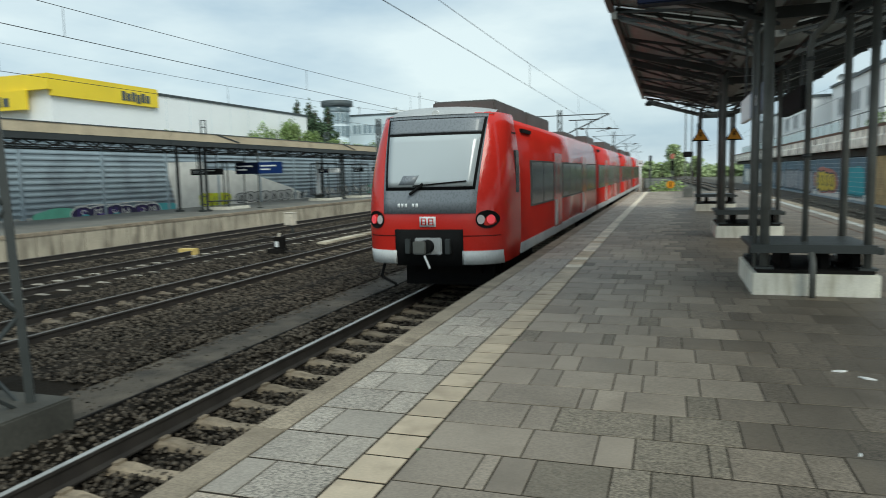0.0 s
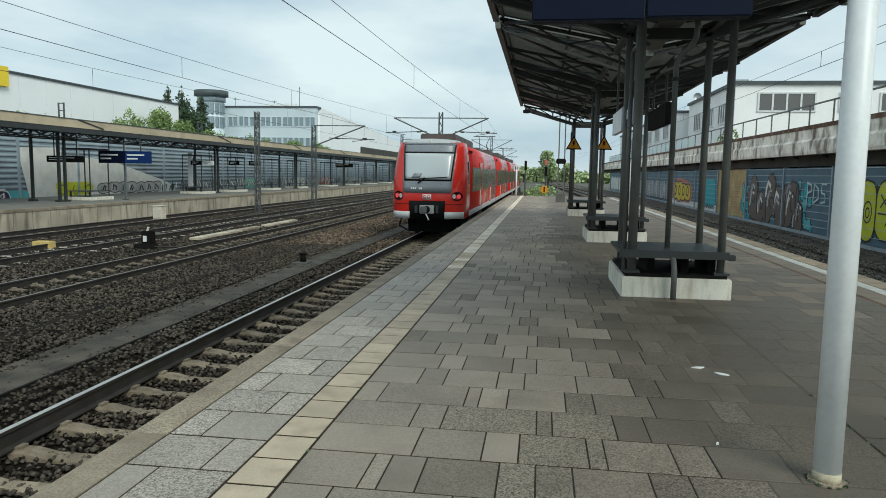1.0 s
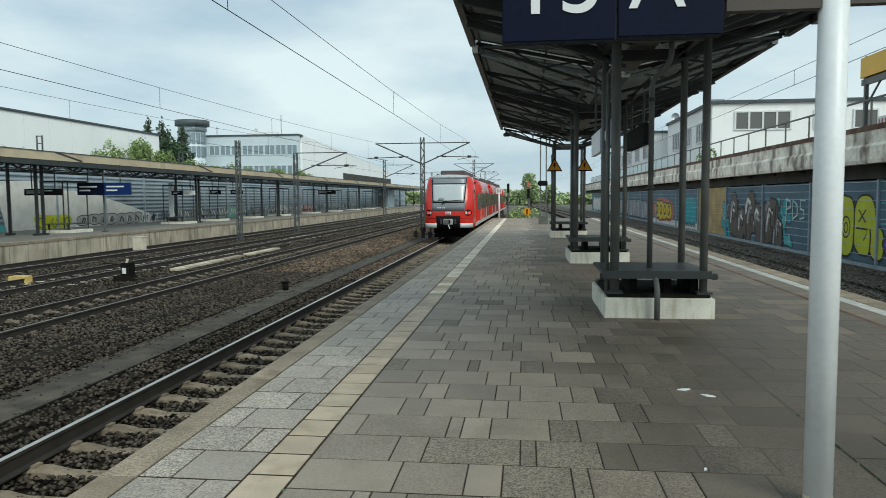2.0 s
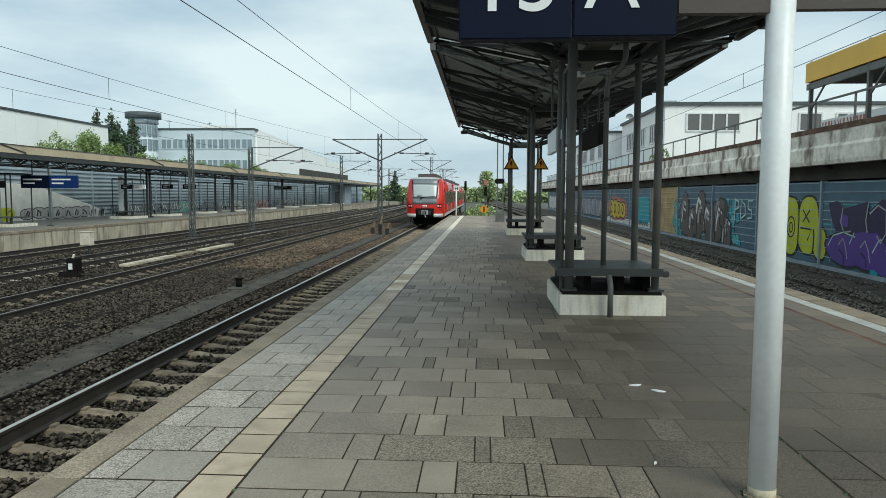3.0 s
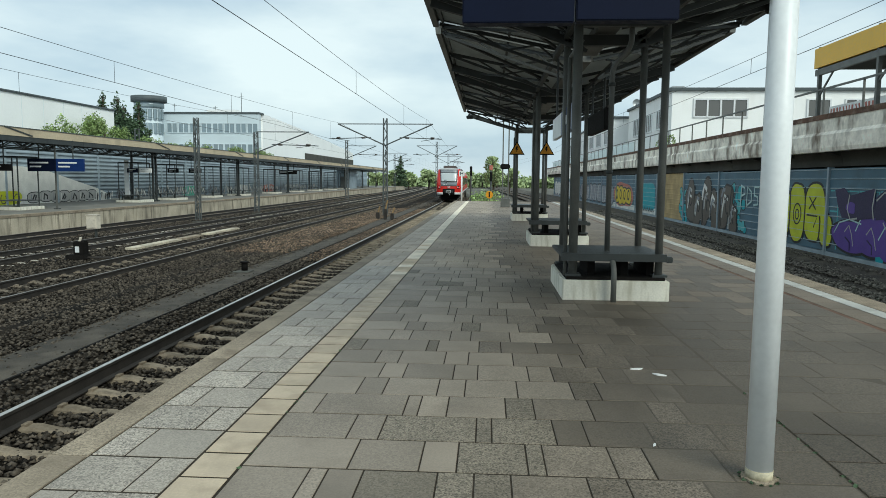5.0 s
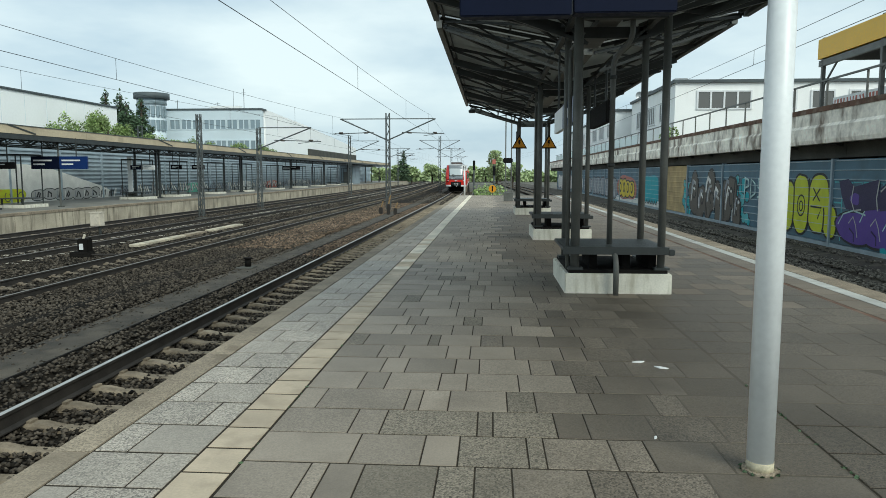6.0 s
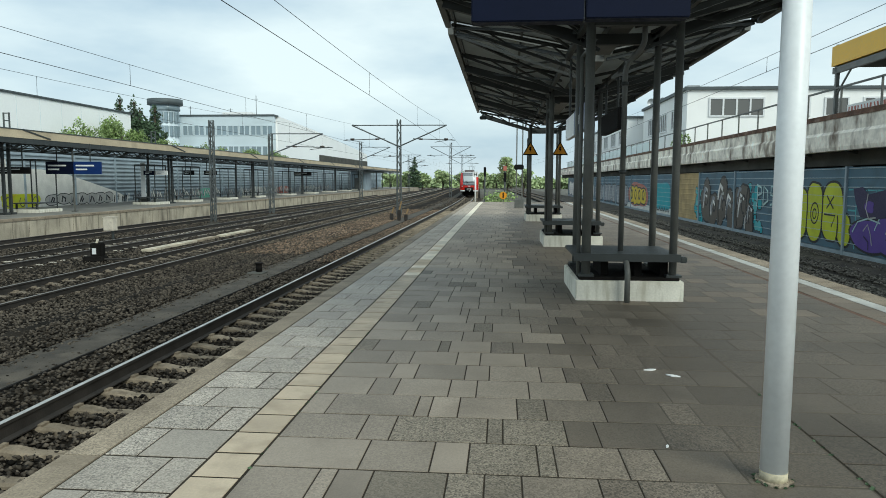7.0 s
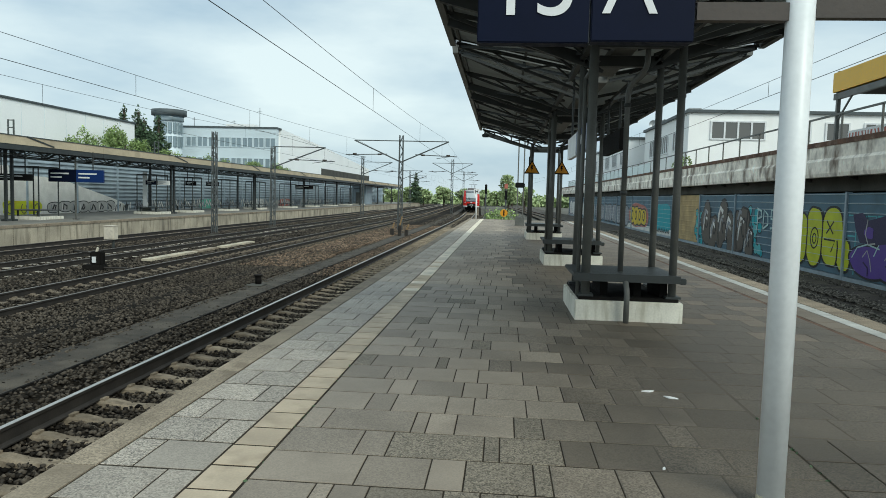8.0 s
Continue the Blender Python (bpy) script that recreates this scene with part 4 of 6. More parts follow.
            boxpart("gangway", (-1.15, 1.15, b - 0.31, b + 0.31, 0.9, 3.5), "under", t, "dark folding gangway")
    boxpart("far_cab", (-1.36, 1.36, LEN - 2.6, LEN, 0.85, 3.5), "red", t, bevel=0.35)
    # bogies with wheels
    for y in (3.4, 18.0, 33.4, 48.8, LEN - 3.4):
        bg = boxpart("bogie", (-1.05, 1.05, y - 1.7, y + 1.7, 0.35, 0.72), "under", t, "sooty bogie frame blackened as underfloor shadow", bevel=0.05)
        for dy in (-1.1, 1.1):
            for s in (-1, 1):
                barpart("wheel", (s * 0.69, y + dy, 0.42), (s * 0.82, y + dy, 0.42), 0.42, "rail", bg, n=20)
    return t


TRAIN = train()


# ---- noise wall, elevated ramp and its railing ----
WX = 11.0
WALL_POSTS = [13.0, 18.2, 23.5, 28.8, 34.3, 40.3, 46.6, 53.2, 61.0, 69.0, 77.0, 85.0, 95.0, 105.0, 118.0]
wall = thing("noise_wall", "blue-grey ribbed noise barrier wall covered in graffiti", "noise barrier", kind="structure")
ZB, ZT = -0.74, 2.06
for i, (a, b) in enumerate(zip(WALL_POSTS, WALL_POSTS[1:])):
    bm = B()
    n = 9
    hgt = (ZT - ZB - 0.14) / n
    prof = []
    for k in range(n):
        z = ZB + 0.14 + k * hgt
        prof += [(WX, z), (WX, z + hgt * 0.80), (WX - 0.012, z + hgt * 0.85), (WX - 0.012, z + hgt * 0.88)]
    prof += [(WX, ZT), (WX + 0.16, ZT), (WX + 0.16, ZB + 0.14)]
    prism(bm, prof, "y", a + 0.06, b - 0.06)
    part("panel", bm, "wood" if i == 5 else "noise", wall, "tan ribbed panel" if i == 5 else "")
    # pale bars paint the light that the ribs' upper edges catch
    for k in range(n):
        z = ZB + 0.14 + (k + 0.85) * hgt
        boxpart("rib", (WX - 0.0165, WX - 0.008, a + 0.07, b - 0.07, z - 0.006, z + 0.014), "wood" if i == 5 else "rib_highlight", wall)
    boxpart("base_rail", (WX - 0.05, WX + 0.2, a + 0.06, b - 0.06, ZB - 0.2, ZB + 0.12), "noise_post", wall)
for y in WALL_POSTS:
    bm = B()
    box(bm, WX - 0.07, WX + 0.12, y - 0.055, y + 0.055, ZB - 0.3, ZT + 0.04)
    part("post", bm, "noise_post", wall, bevel=0.006)

ramp = thing("elevated_ramp", "elevated concrete ramp with stained parapet above the tracks", "ramp", kind="structure")
# rear wall, underside, beams and consoles carry the gap's shade in their colour
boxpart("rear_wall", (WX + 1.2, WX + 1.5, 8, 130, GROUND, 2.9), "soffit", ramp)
boxpart("soffit", (WX - 0.35, WX + 9, 8, 130, 2.62, 2.78), "soffit", ramp, "underside of the deck with its shade in the colour")
i = 0
y = 8.0
while y < 130:
    bm = B()
    prism(bm, [(WX - 0.45, 2.58), (WX - 0.15, 2.58), (WX - 0.05, 3.60), (WX - 0.40, 3.60), (WX - 0.40, 3.2), (WX - 0.48, 3.1), (WX - 0.48, 2.7)], "y", y + 0.006, y + 4.994)
    part("parapet_slab", bm, "parapet", ramp, "white concrete streaked with rust and soot")
    boxpart("edge_beam", (WX + 0.12, WX + 0.42, y + 0.006, y + 4.994, 2.12, 2.6), "soffit", ramp, "edge beam coloured dark as shade under the deck")
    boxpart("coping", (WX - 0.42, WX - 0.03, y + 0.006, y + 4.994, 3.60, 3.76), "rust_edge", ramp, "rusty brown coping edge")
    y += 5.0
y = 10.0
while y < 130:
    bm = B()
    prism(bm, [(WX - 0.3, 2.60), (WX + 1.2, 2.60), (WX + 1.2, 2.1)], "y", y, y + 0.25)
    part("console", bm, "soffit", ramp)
    y += 3.3

rl = thing("ramp_railing", "grey steel railing with pale infill panels on ramp", "railing")
y = 14.0
step = 2.45
while y < 118:
    barpart("post", (WX - 0.2, y, 3.68), (WX - 0.2, y, 4.62), 0.05, "steel_lt", rl, 0.05)
    if y > 51:
        boxpart("infill_panel", (WX - 0.21, WX - 0.195, y + 0.08, y + step - 0.08, 3.8, 4.5), "fenceglass", rl)
    y += step
barpart("handrail", (WX - 0.2, 12, 4.62), (WX - 0.2, 120, 4.62), 0.05, "steel_lt", rl, 0.06)


# ---- graffiti: paint in blobs and strokes on the panels ----
def paint_material(name, color):
    M[name] = mat(name, color, 0.55, vary=0.12, scale=1.5, fine=25, bump=0.03)


for nm, c in (("p_lime", (0.55, 0.60, 0.02)), ("p_black", (0.012, 0.014, 0.016)), ("p_violet", (0.10, 0.05, 0.30)), ("p_ink", (0.025, 0.018, 0.07)), ("p_cyan", (0.10, 0.42, 0.45)), ("p_teal", (0.01, 0.34, 0.40)),
              ("p_pale", (0.45, 0.62, 0.62)), ("p_silver", (0.42, 0.42, 0.40)), ("p_brown", (0.10, 0.085, 0.07)), ("p_white", (0.72, 0.72, 0.68)), ("p_yellow", (0.66, 0.50, 0.03)), ("p_rose", (0.45, 0.14, 0.10)), ("p_grey", (0.22, 0.24, 0.27)), ("p_mint", (0.16, 0.5, 0.36))):
    paint_material(nm, c)


def blob(cy, cz, ry, rz, seed, rough=0.12, n=40, power=2.6):
    r = random.Random(seed)
    ph = [(k, r.uniform(0, 6.28), r.uniform(0.3, 1.0)) for k in (2, 3, 5, 7)]
    out = []
    for i in range(n):
        a = 2 * math.pi * i / n
        s = 1 + rough * sum(w * math.sin(k * a + p) / k for k, p, w in ph)
        c, d = math.cos(a), math.sin(a)
        q = (abs(c) ** power + abs(d) ** power) ** (-1 / power)
        out.append((cy + ry * s * q * c, cz + rz * s * q * d))
    return out


def spray(parent, x, face, outline, layer, material):
    """A coat of paint; face is -1 for a wall looking to lesser x, 1 for the other."""
    bm = B()
    prism(bm, outline, "x", x + face * (0.004 * layer), x + face * (0.004 * layer + 0.003))
    return part("paint", bm, material, parent)


def stroke(parent, x, face, pts, w, layer, material):
    """One continuous painted line."""
    left, right = [], []
    for i, (a, b) in enumerate(pts):
        p, q = pts[max(i - 1, 0)], pts[min(i + 1, len(pts) - 1)]
        L = math.hypot(q[0] - p[0], q[1] - p[1]) or 1.0
        ny, nz = -(q[1] - p[1]) / L * w / 2, (q[0] - p[0]) / L * w / 2
        left.append((a + ny, b + nz))
        right.append((a - ny, b - nz))
    bm = B()
    sheets = []
    for d in (0.0, 0.003):
        xx = x + face * (0.004 * layer + d)
        sheets.append([[bm.verts.new((xx, *q)) for q in side] for side in (left, right)])
    for i in range(len(pts) - 1):
        for sh in sheets:
            bm.faces.new((sh[0][i], sh[0][i + 1], sh[1][i + 1], sh[1][i]))
        for k in (0, 1):
            bm.faces.new((sheets[0][k][i], sheets[1][k][i], sheets[1][k][i + 1], sheets[0][k][i + 1]))
    return part("paint_stroke", bm, material, parent)


def ring(cy, cz, ry, rz, turns=1.0, n=20, start=0.0):
    return [(cy + ry * math.cos(start + 2 * math.pi * turns * i / n), cz + rz * math.sin(start + 2 * math.pi * turns * i / n)) for i in range(n + 1)]


def lobes(parent, x, face, y0, y1, z0, z1, count, fill, edge, seed, edge_w=0.16, layer=1):
    """A row of swelling painted shapes with a dark outline."""
    r = random.Random(seed)
    w = (y1 - y0) / count
    shapes = [(y0 + w * (i + 0.5) + r.uniform(-0.1, 0.1) * w, (z0 + z1) / 2 + r.uniform(-0.06, 0.06), w * 0.62, (z1 - z0) / 2 * r.uniform(0.86, 1.05), seed * 7 + i) for i in range(count)]
    for i, (a, b, c, d, e) in enumerate(shapes):
        spray(parent, x, face, blob(a, b, c + edge_w * 0.6, d + edge_w * 0.6, e), layer + 0.1 * i, edge)
    for i, (a, b, c, d, e) in enumerate(shapes):
        spray(parent, x, face, blob(a, b, c, d, e), layer + 1.0 + 0.1 * i, fill)
    return shapes


g = thing("graffiti", "lime and black bubble graffiti sprayed on the barrier", "graffiti", group="graffiti")
for i, (cy, cz, ry, rz) in enumerate(((23.55, 0.05, 0.42, 0.5), (26.9, 0.45, 0.62, 0.9), (25.75, 0.55, 0.62, 1.02), (24.4, 0.6, 0.72, 0.98))):
    spray(g, WX, -1, blob(cy, cz, ry + 0.09, rz + 0.08, 70 + i, 0.08), 1.2 + 0.2 * i, "p_black")
for i, (cy, cz, ry, rz) in enumerate(((23.55, 0.05, 0.42, 0.5), (26.9, 0.45, 0.62, 0.9), (25.75, 0.55, 0.62, 1.02), (24.4, 0.6, 0.72, 0.98))):
    spray(g, WX, -1, blob(cy, cz, ry, rz, 70 + i, 0.08), 2.2 + 0.2 * i, "p_lime")
for cy, cz, rz in ((26.3, 0.45, 0.85), (25.1, 0.55, 0.9), (23.95, 0.1, 0.4)):
    stroke(g, WX, -1, [(cy + 0.05, cz + rz), (cy, cz + 0.2), (cy + 0.02, cz - rz * 0.6), (cy + 0.08, cz - rz)], 0.085, 4.4, "p_black")
stroke(g, WX, -1, ring(25.7, 0.5, 0.30, 0.36, 1.0, 26), 0.055, 4.5, "p_black")
stroke(g, WX, -1, ring(25.7, 0.48, 0.14, 0.17), 0.05, 4.7, "p_black")
stroke(g, WX, -1, [(24.8, 0.7), (24.3, 1.12)], 0.06, 4.5, "p_black")
stroke(g, WX, -1, [(24.8, 1.12), (24.3, 0.7)], 0.06, 4.8, "p_black")
stroke(g, WX, -1, [(24.95, 0.5), (24.15, 0.48), (24.4, 0.1)], 0.06, 4.5, "p_black")

g = thing("graffiti", "violet and dark ink graffiti with cyan outline", "graffiti", group="graffiti")
for i in range(9):
    yy = 18.2 + i * 0.58
    stroke(g, WX, -1, [(yy, -0.5), (yy, 1.35), (yy + 0.5, 1.35)], 0.05, 1, "p_cyan")
    stroke(g, WX, -1, [(yy, 0.1 + 0.3 * (i % 3)), (yy + 0.5, 0.1 + 0.3 * (i % 3))], 0.05, 1.2, "p_cyan")
HUMPS = ((21.95, -0.02, 1.0, 0.52), (20.7, 0.12, 0.95, 0.62), (19.4, -0.05, 1.0, 0.56), (18.0, 0.05, 1.0, 0.6))
for k, (cy, cz, ry, rz) in enumerate(HUMPS):
    spray(g, WX, -1, blob(cy, cz, ry + 0.09, rz + 0.08, 8 + k, 0.2, power=2.2), 3.2 + 0.2 * k, "p_black")
for k, (cy, cz, ry, rz) in enumerate(HUMPS):
    spray(g, WX, -1, blob(cy, cz, ry, rz, 8 + k, 0.2, power=2.2), 4.2 + 0.2 * k, "p_violet")
    stroke(g, WX, -1, [(cy + 0.35, 0.1), (cy + 0.1, 0.32), (cy - 0.08, 0.05), (cy - 0.2, -0.3)], 0.04, 6.2, "p_silver")
    stroke(g, WX, -1, [(cy, -0.45), (cy + 0.02, -0.2), (cy + 0.3, -0.05)], 0.05, 6.3, "p_ink")
    stroke(g, WX, -1, [(cy + ry, cz + 0.05), (cy + ry * 0.7, cz + rz * 0.75), (cy + 0.1, cz + rz), (cy - ry * 0.6, cz + rz * 0.8)], 0.045, 6.6, "p_pale")
spray(g, WX, -1, [(23.02, 1.38), (22.45, 1.45), (22.05, 1.22), (20.75, 1.45), (20.55, 0.62), (21.6, 0.50), (22.5, 0.52), (22.8, 0.9)], 7, "p_ink")
spray(g, WX, -1, [(20.62, 1.2), (20.0, 1.52), (19.3, 1.45), (19.2, 0.5), (19.75, 0.25), (20.2, 0.6), (20.6, 0.55)], 7.2, "p_ink")
spray(g, WX, -1, [(19.1, 1.45), (18.35, 1.35), (18.3, 0.4), (19.0, 0.5)], 7.4, "p_ink")
stroke(g, WX, -1, [(22.1, 1.25), (22.2, 0.8), (22.0, 0.5), (21.6, 0.55)], 0.05, 8.4, "p_silver")
stroke(g, WX, -1, [(20.7, 1.4), (20.8, 0.9), (20.7, 0.55)], 0.05, 8.4, "p_silver")
stroke(g, WX, -1, [(20.6, 1.1), (20.2, 1.35), (19.8, 1.2), (19.75, 0.6), (20.0, 0.3), (20.2, 0.5)], 0.05, 8.6, "p_silver")
spray(g, WX, -1, blob(22.0, 0.85, 0.28, 0.16, 77, 0.3), 8.2, "p_violet")
spray(g, WX, -1, blob(20.3, -0.25, 0.24, 0.5, 78, 0.2), 4.05, "p_teal")

g = thing("graffiti", "brown and silver block graffiti edged in teal", "graffiti", group="graffiti")
r0 = random.Random(61)
# teal scales at both ends
for k in range(46):
    left = k % 2
    cy = r0.uniform(39.0, 41.0) if left else r0.uniform(30.6, 32.6)
    cz = r0.uniform(-0.55, 1.35)
    rr = r0.uniform(0.13, 0.27)
    spray(g, WX, -1, blob(cy, cz, rr + 0.05, rr + 0.05, 100 + k, 0.1, 16), 1 + 0.02 * k, "p_black")
    spray(g, WX, -1, blob(cy, cz, rr, rr, 100 + k, 0.1, 16), 1.4 + 0.02 * k, "p_teal" if k % 3 else "p_cyan")
# crooked dark letters with pale lit sides
LETTERS = ((39.0, 0.55, 0.85, 1.0), (37.6, 0.15, 0.95, 0.78), (36.2, 0.55, 0.8, 1.05), (34.8, 0.2, 0.9, 0.85), (33.4, 0.5, 0.85, 1.0), (32.3, -0.05, 0.6, 0.55))
for k, (cy, cz, ry, rz) in enumerate(LETTERS):
    spray(g, WX, -1, blob(cy, cz, ry + 0.12, rz + 0.1, 140 + k, 0.5, 44, 2.2), 3.0 + 0.1 * k, "p_black")
for k, (cy, cz, ry, rz) in enumerate(LETTERS):
    spray(g, WX, -1, blob(cy, cz, ry, rz, 140 + k, 0.5, 44, 2.2), 4.0 + 0.1 * k, "p_brown")
    for q in range(3):
        a, b = cy + r0.uniform(0.1, 0.6) * ry, cz + r0.uniform(-0.1, 0.6) * rz
        stroke(g, WX, -1, [(a + 0.15, b - 0.5), (a + r0.uniform(0, 0.2), b - 0.1), (a - 0.1, b + 0.25), (a - r0.uniform(0.3, 0.6), b + r0.uniform(0.0, 0.3))], r0.uniform(0.09, 0.24), 5.0 + 0.2 * q, ("p_silver", "p_white", "p_grey")[q])
    a, b = cy - r0.uniform(0.1, 0.4), cz + r0.uniform(-0.2, 0.2)
    stroke(g, WX, -1, ring(a, b, r0.uniform(0.2, 0.34), r0.uniform(0.25, 0.45), 0.75, 16, r0.uniform(0, 6)), 0.1, 6.0, "p_black")
    stroke(g, WX, -1, [(cy - ry, cz + rz * 0.8), (cy - ry * 0.85, cz), (cy - ry * 1.05, cz - rz * 0.8)], 0.11, 6.4, "p_black")
stroke(g, WX, -1, [(31.3, 0.55), (31.25, 1.45)], 0.09, 9, "p_pale")
stroke(g, WX, -1, [(31.35, 1.45), (30.85, 1.35), (30.8, 1.1), (31.3, 1.0)], 0.09, 9.2, "p_pale")
stroke(g, WX, -1, [(30.6, 0.6), (30.55, 1.4), (30.1, 1.2), (30.05, 0.8), (30.6, 0.6)], 0.09, 9.4, "p_pale")
stroke(g, WX, -1, [(29.25, 1.4), (29.75, 1.4), (29.75, 1.05), (29.4, 1.0), (29.35, 0.7), (29.8, 0.65)], 0.09, 9.6, "p_pale")

g = thing("graffiti", "teal block and yellow lettering shapes on white ground", "graffiti", group="graffiti")
spray(g, WX, -1, [(46.9, -0.6), (64.5, -0.6), (64.5, -0.25), (46.9, -0.2)], 1, "p_white")
spray(g, WX, -1, blob(49.6, 0.55, 2.4, 0.95, 3, 0.08, power=5), 2, "p_teal")
for i in range(9):
    stroke(g, WX, -1, [(47.4 + i * 0.5, -0.45), (47.6 + i * 0.5, -0.2), (47.8 + i * 0.5, -0.45)], 0.14, 3, "p_black")
spray(g, WX, -1, blob(58.3, 0.5, 3.9, 1.0, 21, 0.15), 2, "p_rose")
lobes(g, WX, -1, 55.0, 61.5, -0.25, 1.15, 4, "p_yellow", "p_black", 22, 0.2, 3)
for i in range(4):
    stroke(g, WX, -1, ring(55.9 + 1.6 * i, 0.5, 0.35, 0.35), 0.16, 5.6, "p_black")

g = thing("graffiti", "pale grey and white graffiti fading along the barrier", "graffiti", group="graffiti")
lobes(g, WX, -1, 63.0, 84.0, -0.5, 1.3, 7, "p_grey", "p_black", 31, 0.18)
lobes(g, WX, -1, 86.0, 116.0, -0.5, 1.4, 8, "p_white", "p_grey", 33, 0.2)
for i in range(9):
    yy = 63.5 + i * 2.3
    stroke(g, WX, -1, [(yy, -0.4), (yy + 0.6, 1.1), (yy + 1.3, -0.3)], 0.14, 3, "p_white")
g = thing("graffiti", "dim green and silver graffiti close to the sign pole", "graffiti", group="graffiti")
lobes(g, WX, -1, 13.4, 16.6, -0.5, 1.3, 3, "p_mint", "p_black", 41, 0.14)


# ---- white buildings beyond the ramp ----
def window_unit(parent, x, y, z, w, h, axis, panes, depth=0.12, gm="wglass", fm="sign_white"):
    """A framed window; axis tells along which way it runs."""
    def bx(u0, u1, d0, d1, z0, z1):
        return (x + u0, x + u1, y + d0, y + d1, z + z0, z + z1) if axis == "x" else (x + d0, x + d1, y + u0, y + u1, z + z0, z + z1)
    win = boxpart("window", bx(0, w, -0.03, depth, 0, h), gm, parent)
    bm = B()
    for k in range(panes + 1):
        u = w * k / panes
        box(bm, *bx(u - 0.07, u + 0.07, -0.09, 0.0, -0.06, h + 0.06))
    box(bm, *bx(-0.06, w + 0.06, -0.08, 0.0, -0.08, 0.04))
    box(bm, *bx(-0.06, w + 0.06, -0.08, 0.0, h - 0.04, h + 0.08))
    part("window_frame", bm, fm, win)
    return win


hb = thing("white_house", "white rendered flat-roofed building with dark roof edge", "building", (0, 0, 0))
boxpart("wall", (15.1, 34.0, 60.0, 78.0, GROUND, 9.05), "render_white", hb)
boxpart("roof", (14.9, 34.2, 59.8, 78.2, 9.05, 9.3), "roofdark", hb, "dark thin roof edge")
window_unit(hb, 16.9, 60.0, 6.95, 4.3, 1.4, "x", 4)
for x in (23.0, 26.0, 29.0):
    window_unit(hb, x, 60.0, 6.95, 1.8, 1.4, "x", 2)
for y in (62.0, 67.0, 72.0):
    window_unit(hb, 15.1, y, 6.2, 3.0, 1.6, "y", 4)
boxpart("chimney_cap", (15.2, 16.2, 60.5, 61.5, 9.3, 9.5), "zinc", hb)
lb = thing("white_house", "long white building with rows of windows beyond the ramp", "building")
boxpart("wall", (13.6, 26.0, 79.0, 130.0, GROUND, 8.4), "render_white", lb)
boxpart("roof", (13.5, 26.2, 78.8, 130.2, 8.4, 8.65), "roofdark", lb)
for y in (81, 87, 93, 99, 105, 111, 117, 123):
    window_unit(lb, 13.6, y, 5.8, 3.2, 1.5, "y", 4)
    window_unit(lb, 13.6, y, 2.6, 3.2, 1.5, "y", 4)

for x, y in ((15.6, 76.8), (16.6, 75.9)):
    d = thing("satellite_dish", "small pale satellite dish on the roof edge", "satellite dish", (x, y, 9.3), group="satellite dishes")
    barpart("mount", (0, 0, -0.02), (0, 0, 0.5), 0.04, "mast", d, n=8)
    bm = B()
    rings = [[bm.verts.new((q * 0.42 * math.cos(k * math.pi / 8), -0.12 * (1 - q * q) * -1 - 0.12, 0.55 + q * 0.42 * math.sin(k * math.pi / 8))) for k in range(16)] for q in (0.15, 0.5, 0.8, 1.0)]
    for p, q in zip(rings, rings[1:]):
        for k in range(16):
            bm.faces.new((p[k], p[(k + 1) % 16], q[(k + 1) % 16], q[k])).smooth = True
    bm.faces.new(rings[0])
    part("reflector", bm, "zinc", d)

# yellow-clad carport on steel legs, on the ramp
cpt = thing("carport", "amber-clad steel carport standing on the ramp deck", "carport")
boxpart("fascia", (13.6, 13.8, 16.0, 31.0, 6.35, 7.15), "amber", cpt, "amber metal fascia")
boxpart("fascia", (13.8, 22.0, 30.8, 31.0, 6.35, 7.15), "amber", cpt, "amber metal fascia")
boxpart("roof", (13.8, 22.0, 16.0, 30.8, 6.3, 6.45), "soffit", cpt)
boxpart("ceiling_beam", (13.65, 13.8, 16.0, 31.0, 6.05, 6.3), "steel_lt", cpt)
for y in (30.7, 26.2, 21.5, 17.0):
    barpart("leg", (13.72, y, 3.1), (13.72, y, 7.2), 0.14, "steel_lt", cpt, 0.14)
    barpart("brace", (13.72, y - 1.2, 6.1), (13.72, y - 0.05, 5.2), 0.06, "steel_lt", cpt, 0.06)
wl2 = thing("garden_wall", "white wall with faded red scrawl on ramp deck", "wall")
boxpart("wall", (14.6, 14.8, 19.0, 31.6, 2.8, 4.85), "render_white", wl2)
r0 = random.Random(5)
for k in range(14):
    yy = 28.0 + k * 0.25
    stroke(wl2, 14.6, -1, [(yy, 4.15 + r0.uniform(0, 0.25)), (yy + r0.uniform(0.0, 0.2), 4.45), (yy + 0.15, 4.75)], r0.uniform(0.06, 0.16), 1 + 0.1 * k, "p_rose")


# ---- leaves ----
def leaf_cloud(name, parent, blobs, per, size, material, seed, label=""):
    r = np.random.default_rng(seed)
    vs = []
    for x, y, z, rx, rz in blobs:
        k = int(per * rx * rx * rz)
        d = r.normal(size=(k, 3))
        d /= np.linalg.norm(d, axis=1)[:, None]
        rad = r.uniform(0.35, 1.0, (k, 1)) ** 0.5 * r.uniform(0.8, 1.12, (k, 1))
        c = np.array([x, y, z]) + d * rad * np.array([rx, rx, rz])
        a, b = r.normal(size=(k, 3)), r.normal(size=(k, 3))
        a /= np.linalg.norm(a, axis=1)[:, None]
        b = np.cross(a, b)
        b /= np.linalg.norm(b, axis=1)[:, None]
        s = size * r.uniform(0.6, 1.4, (k, 1))
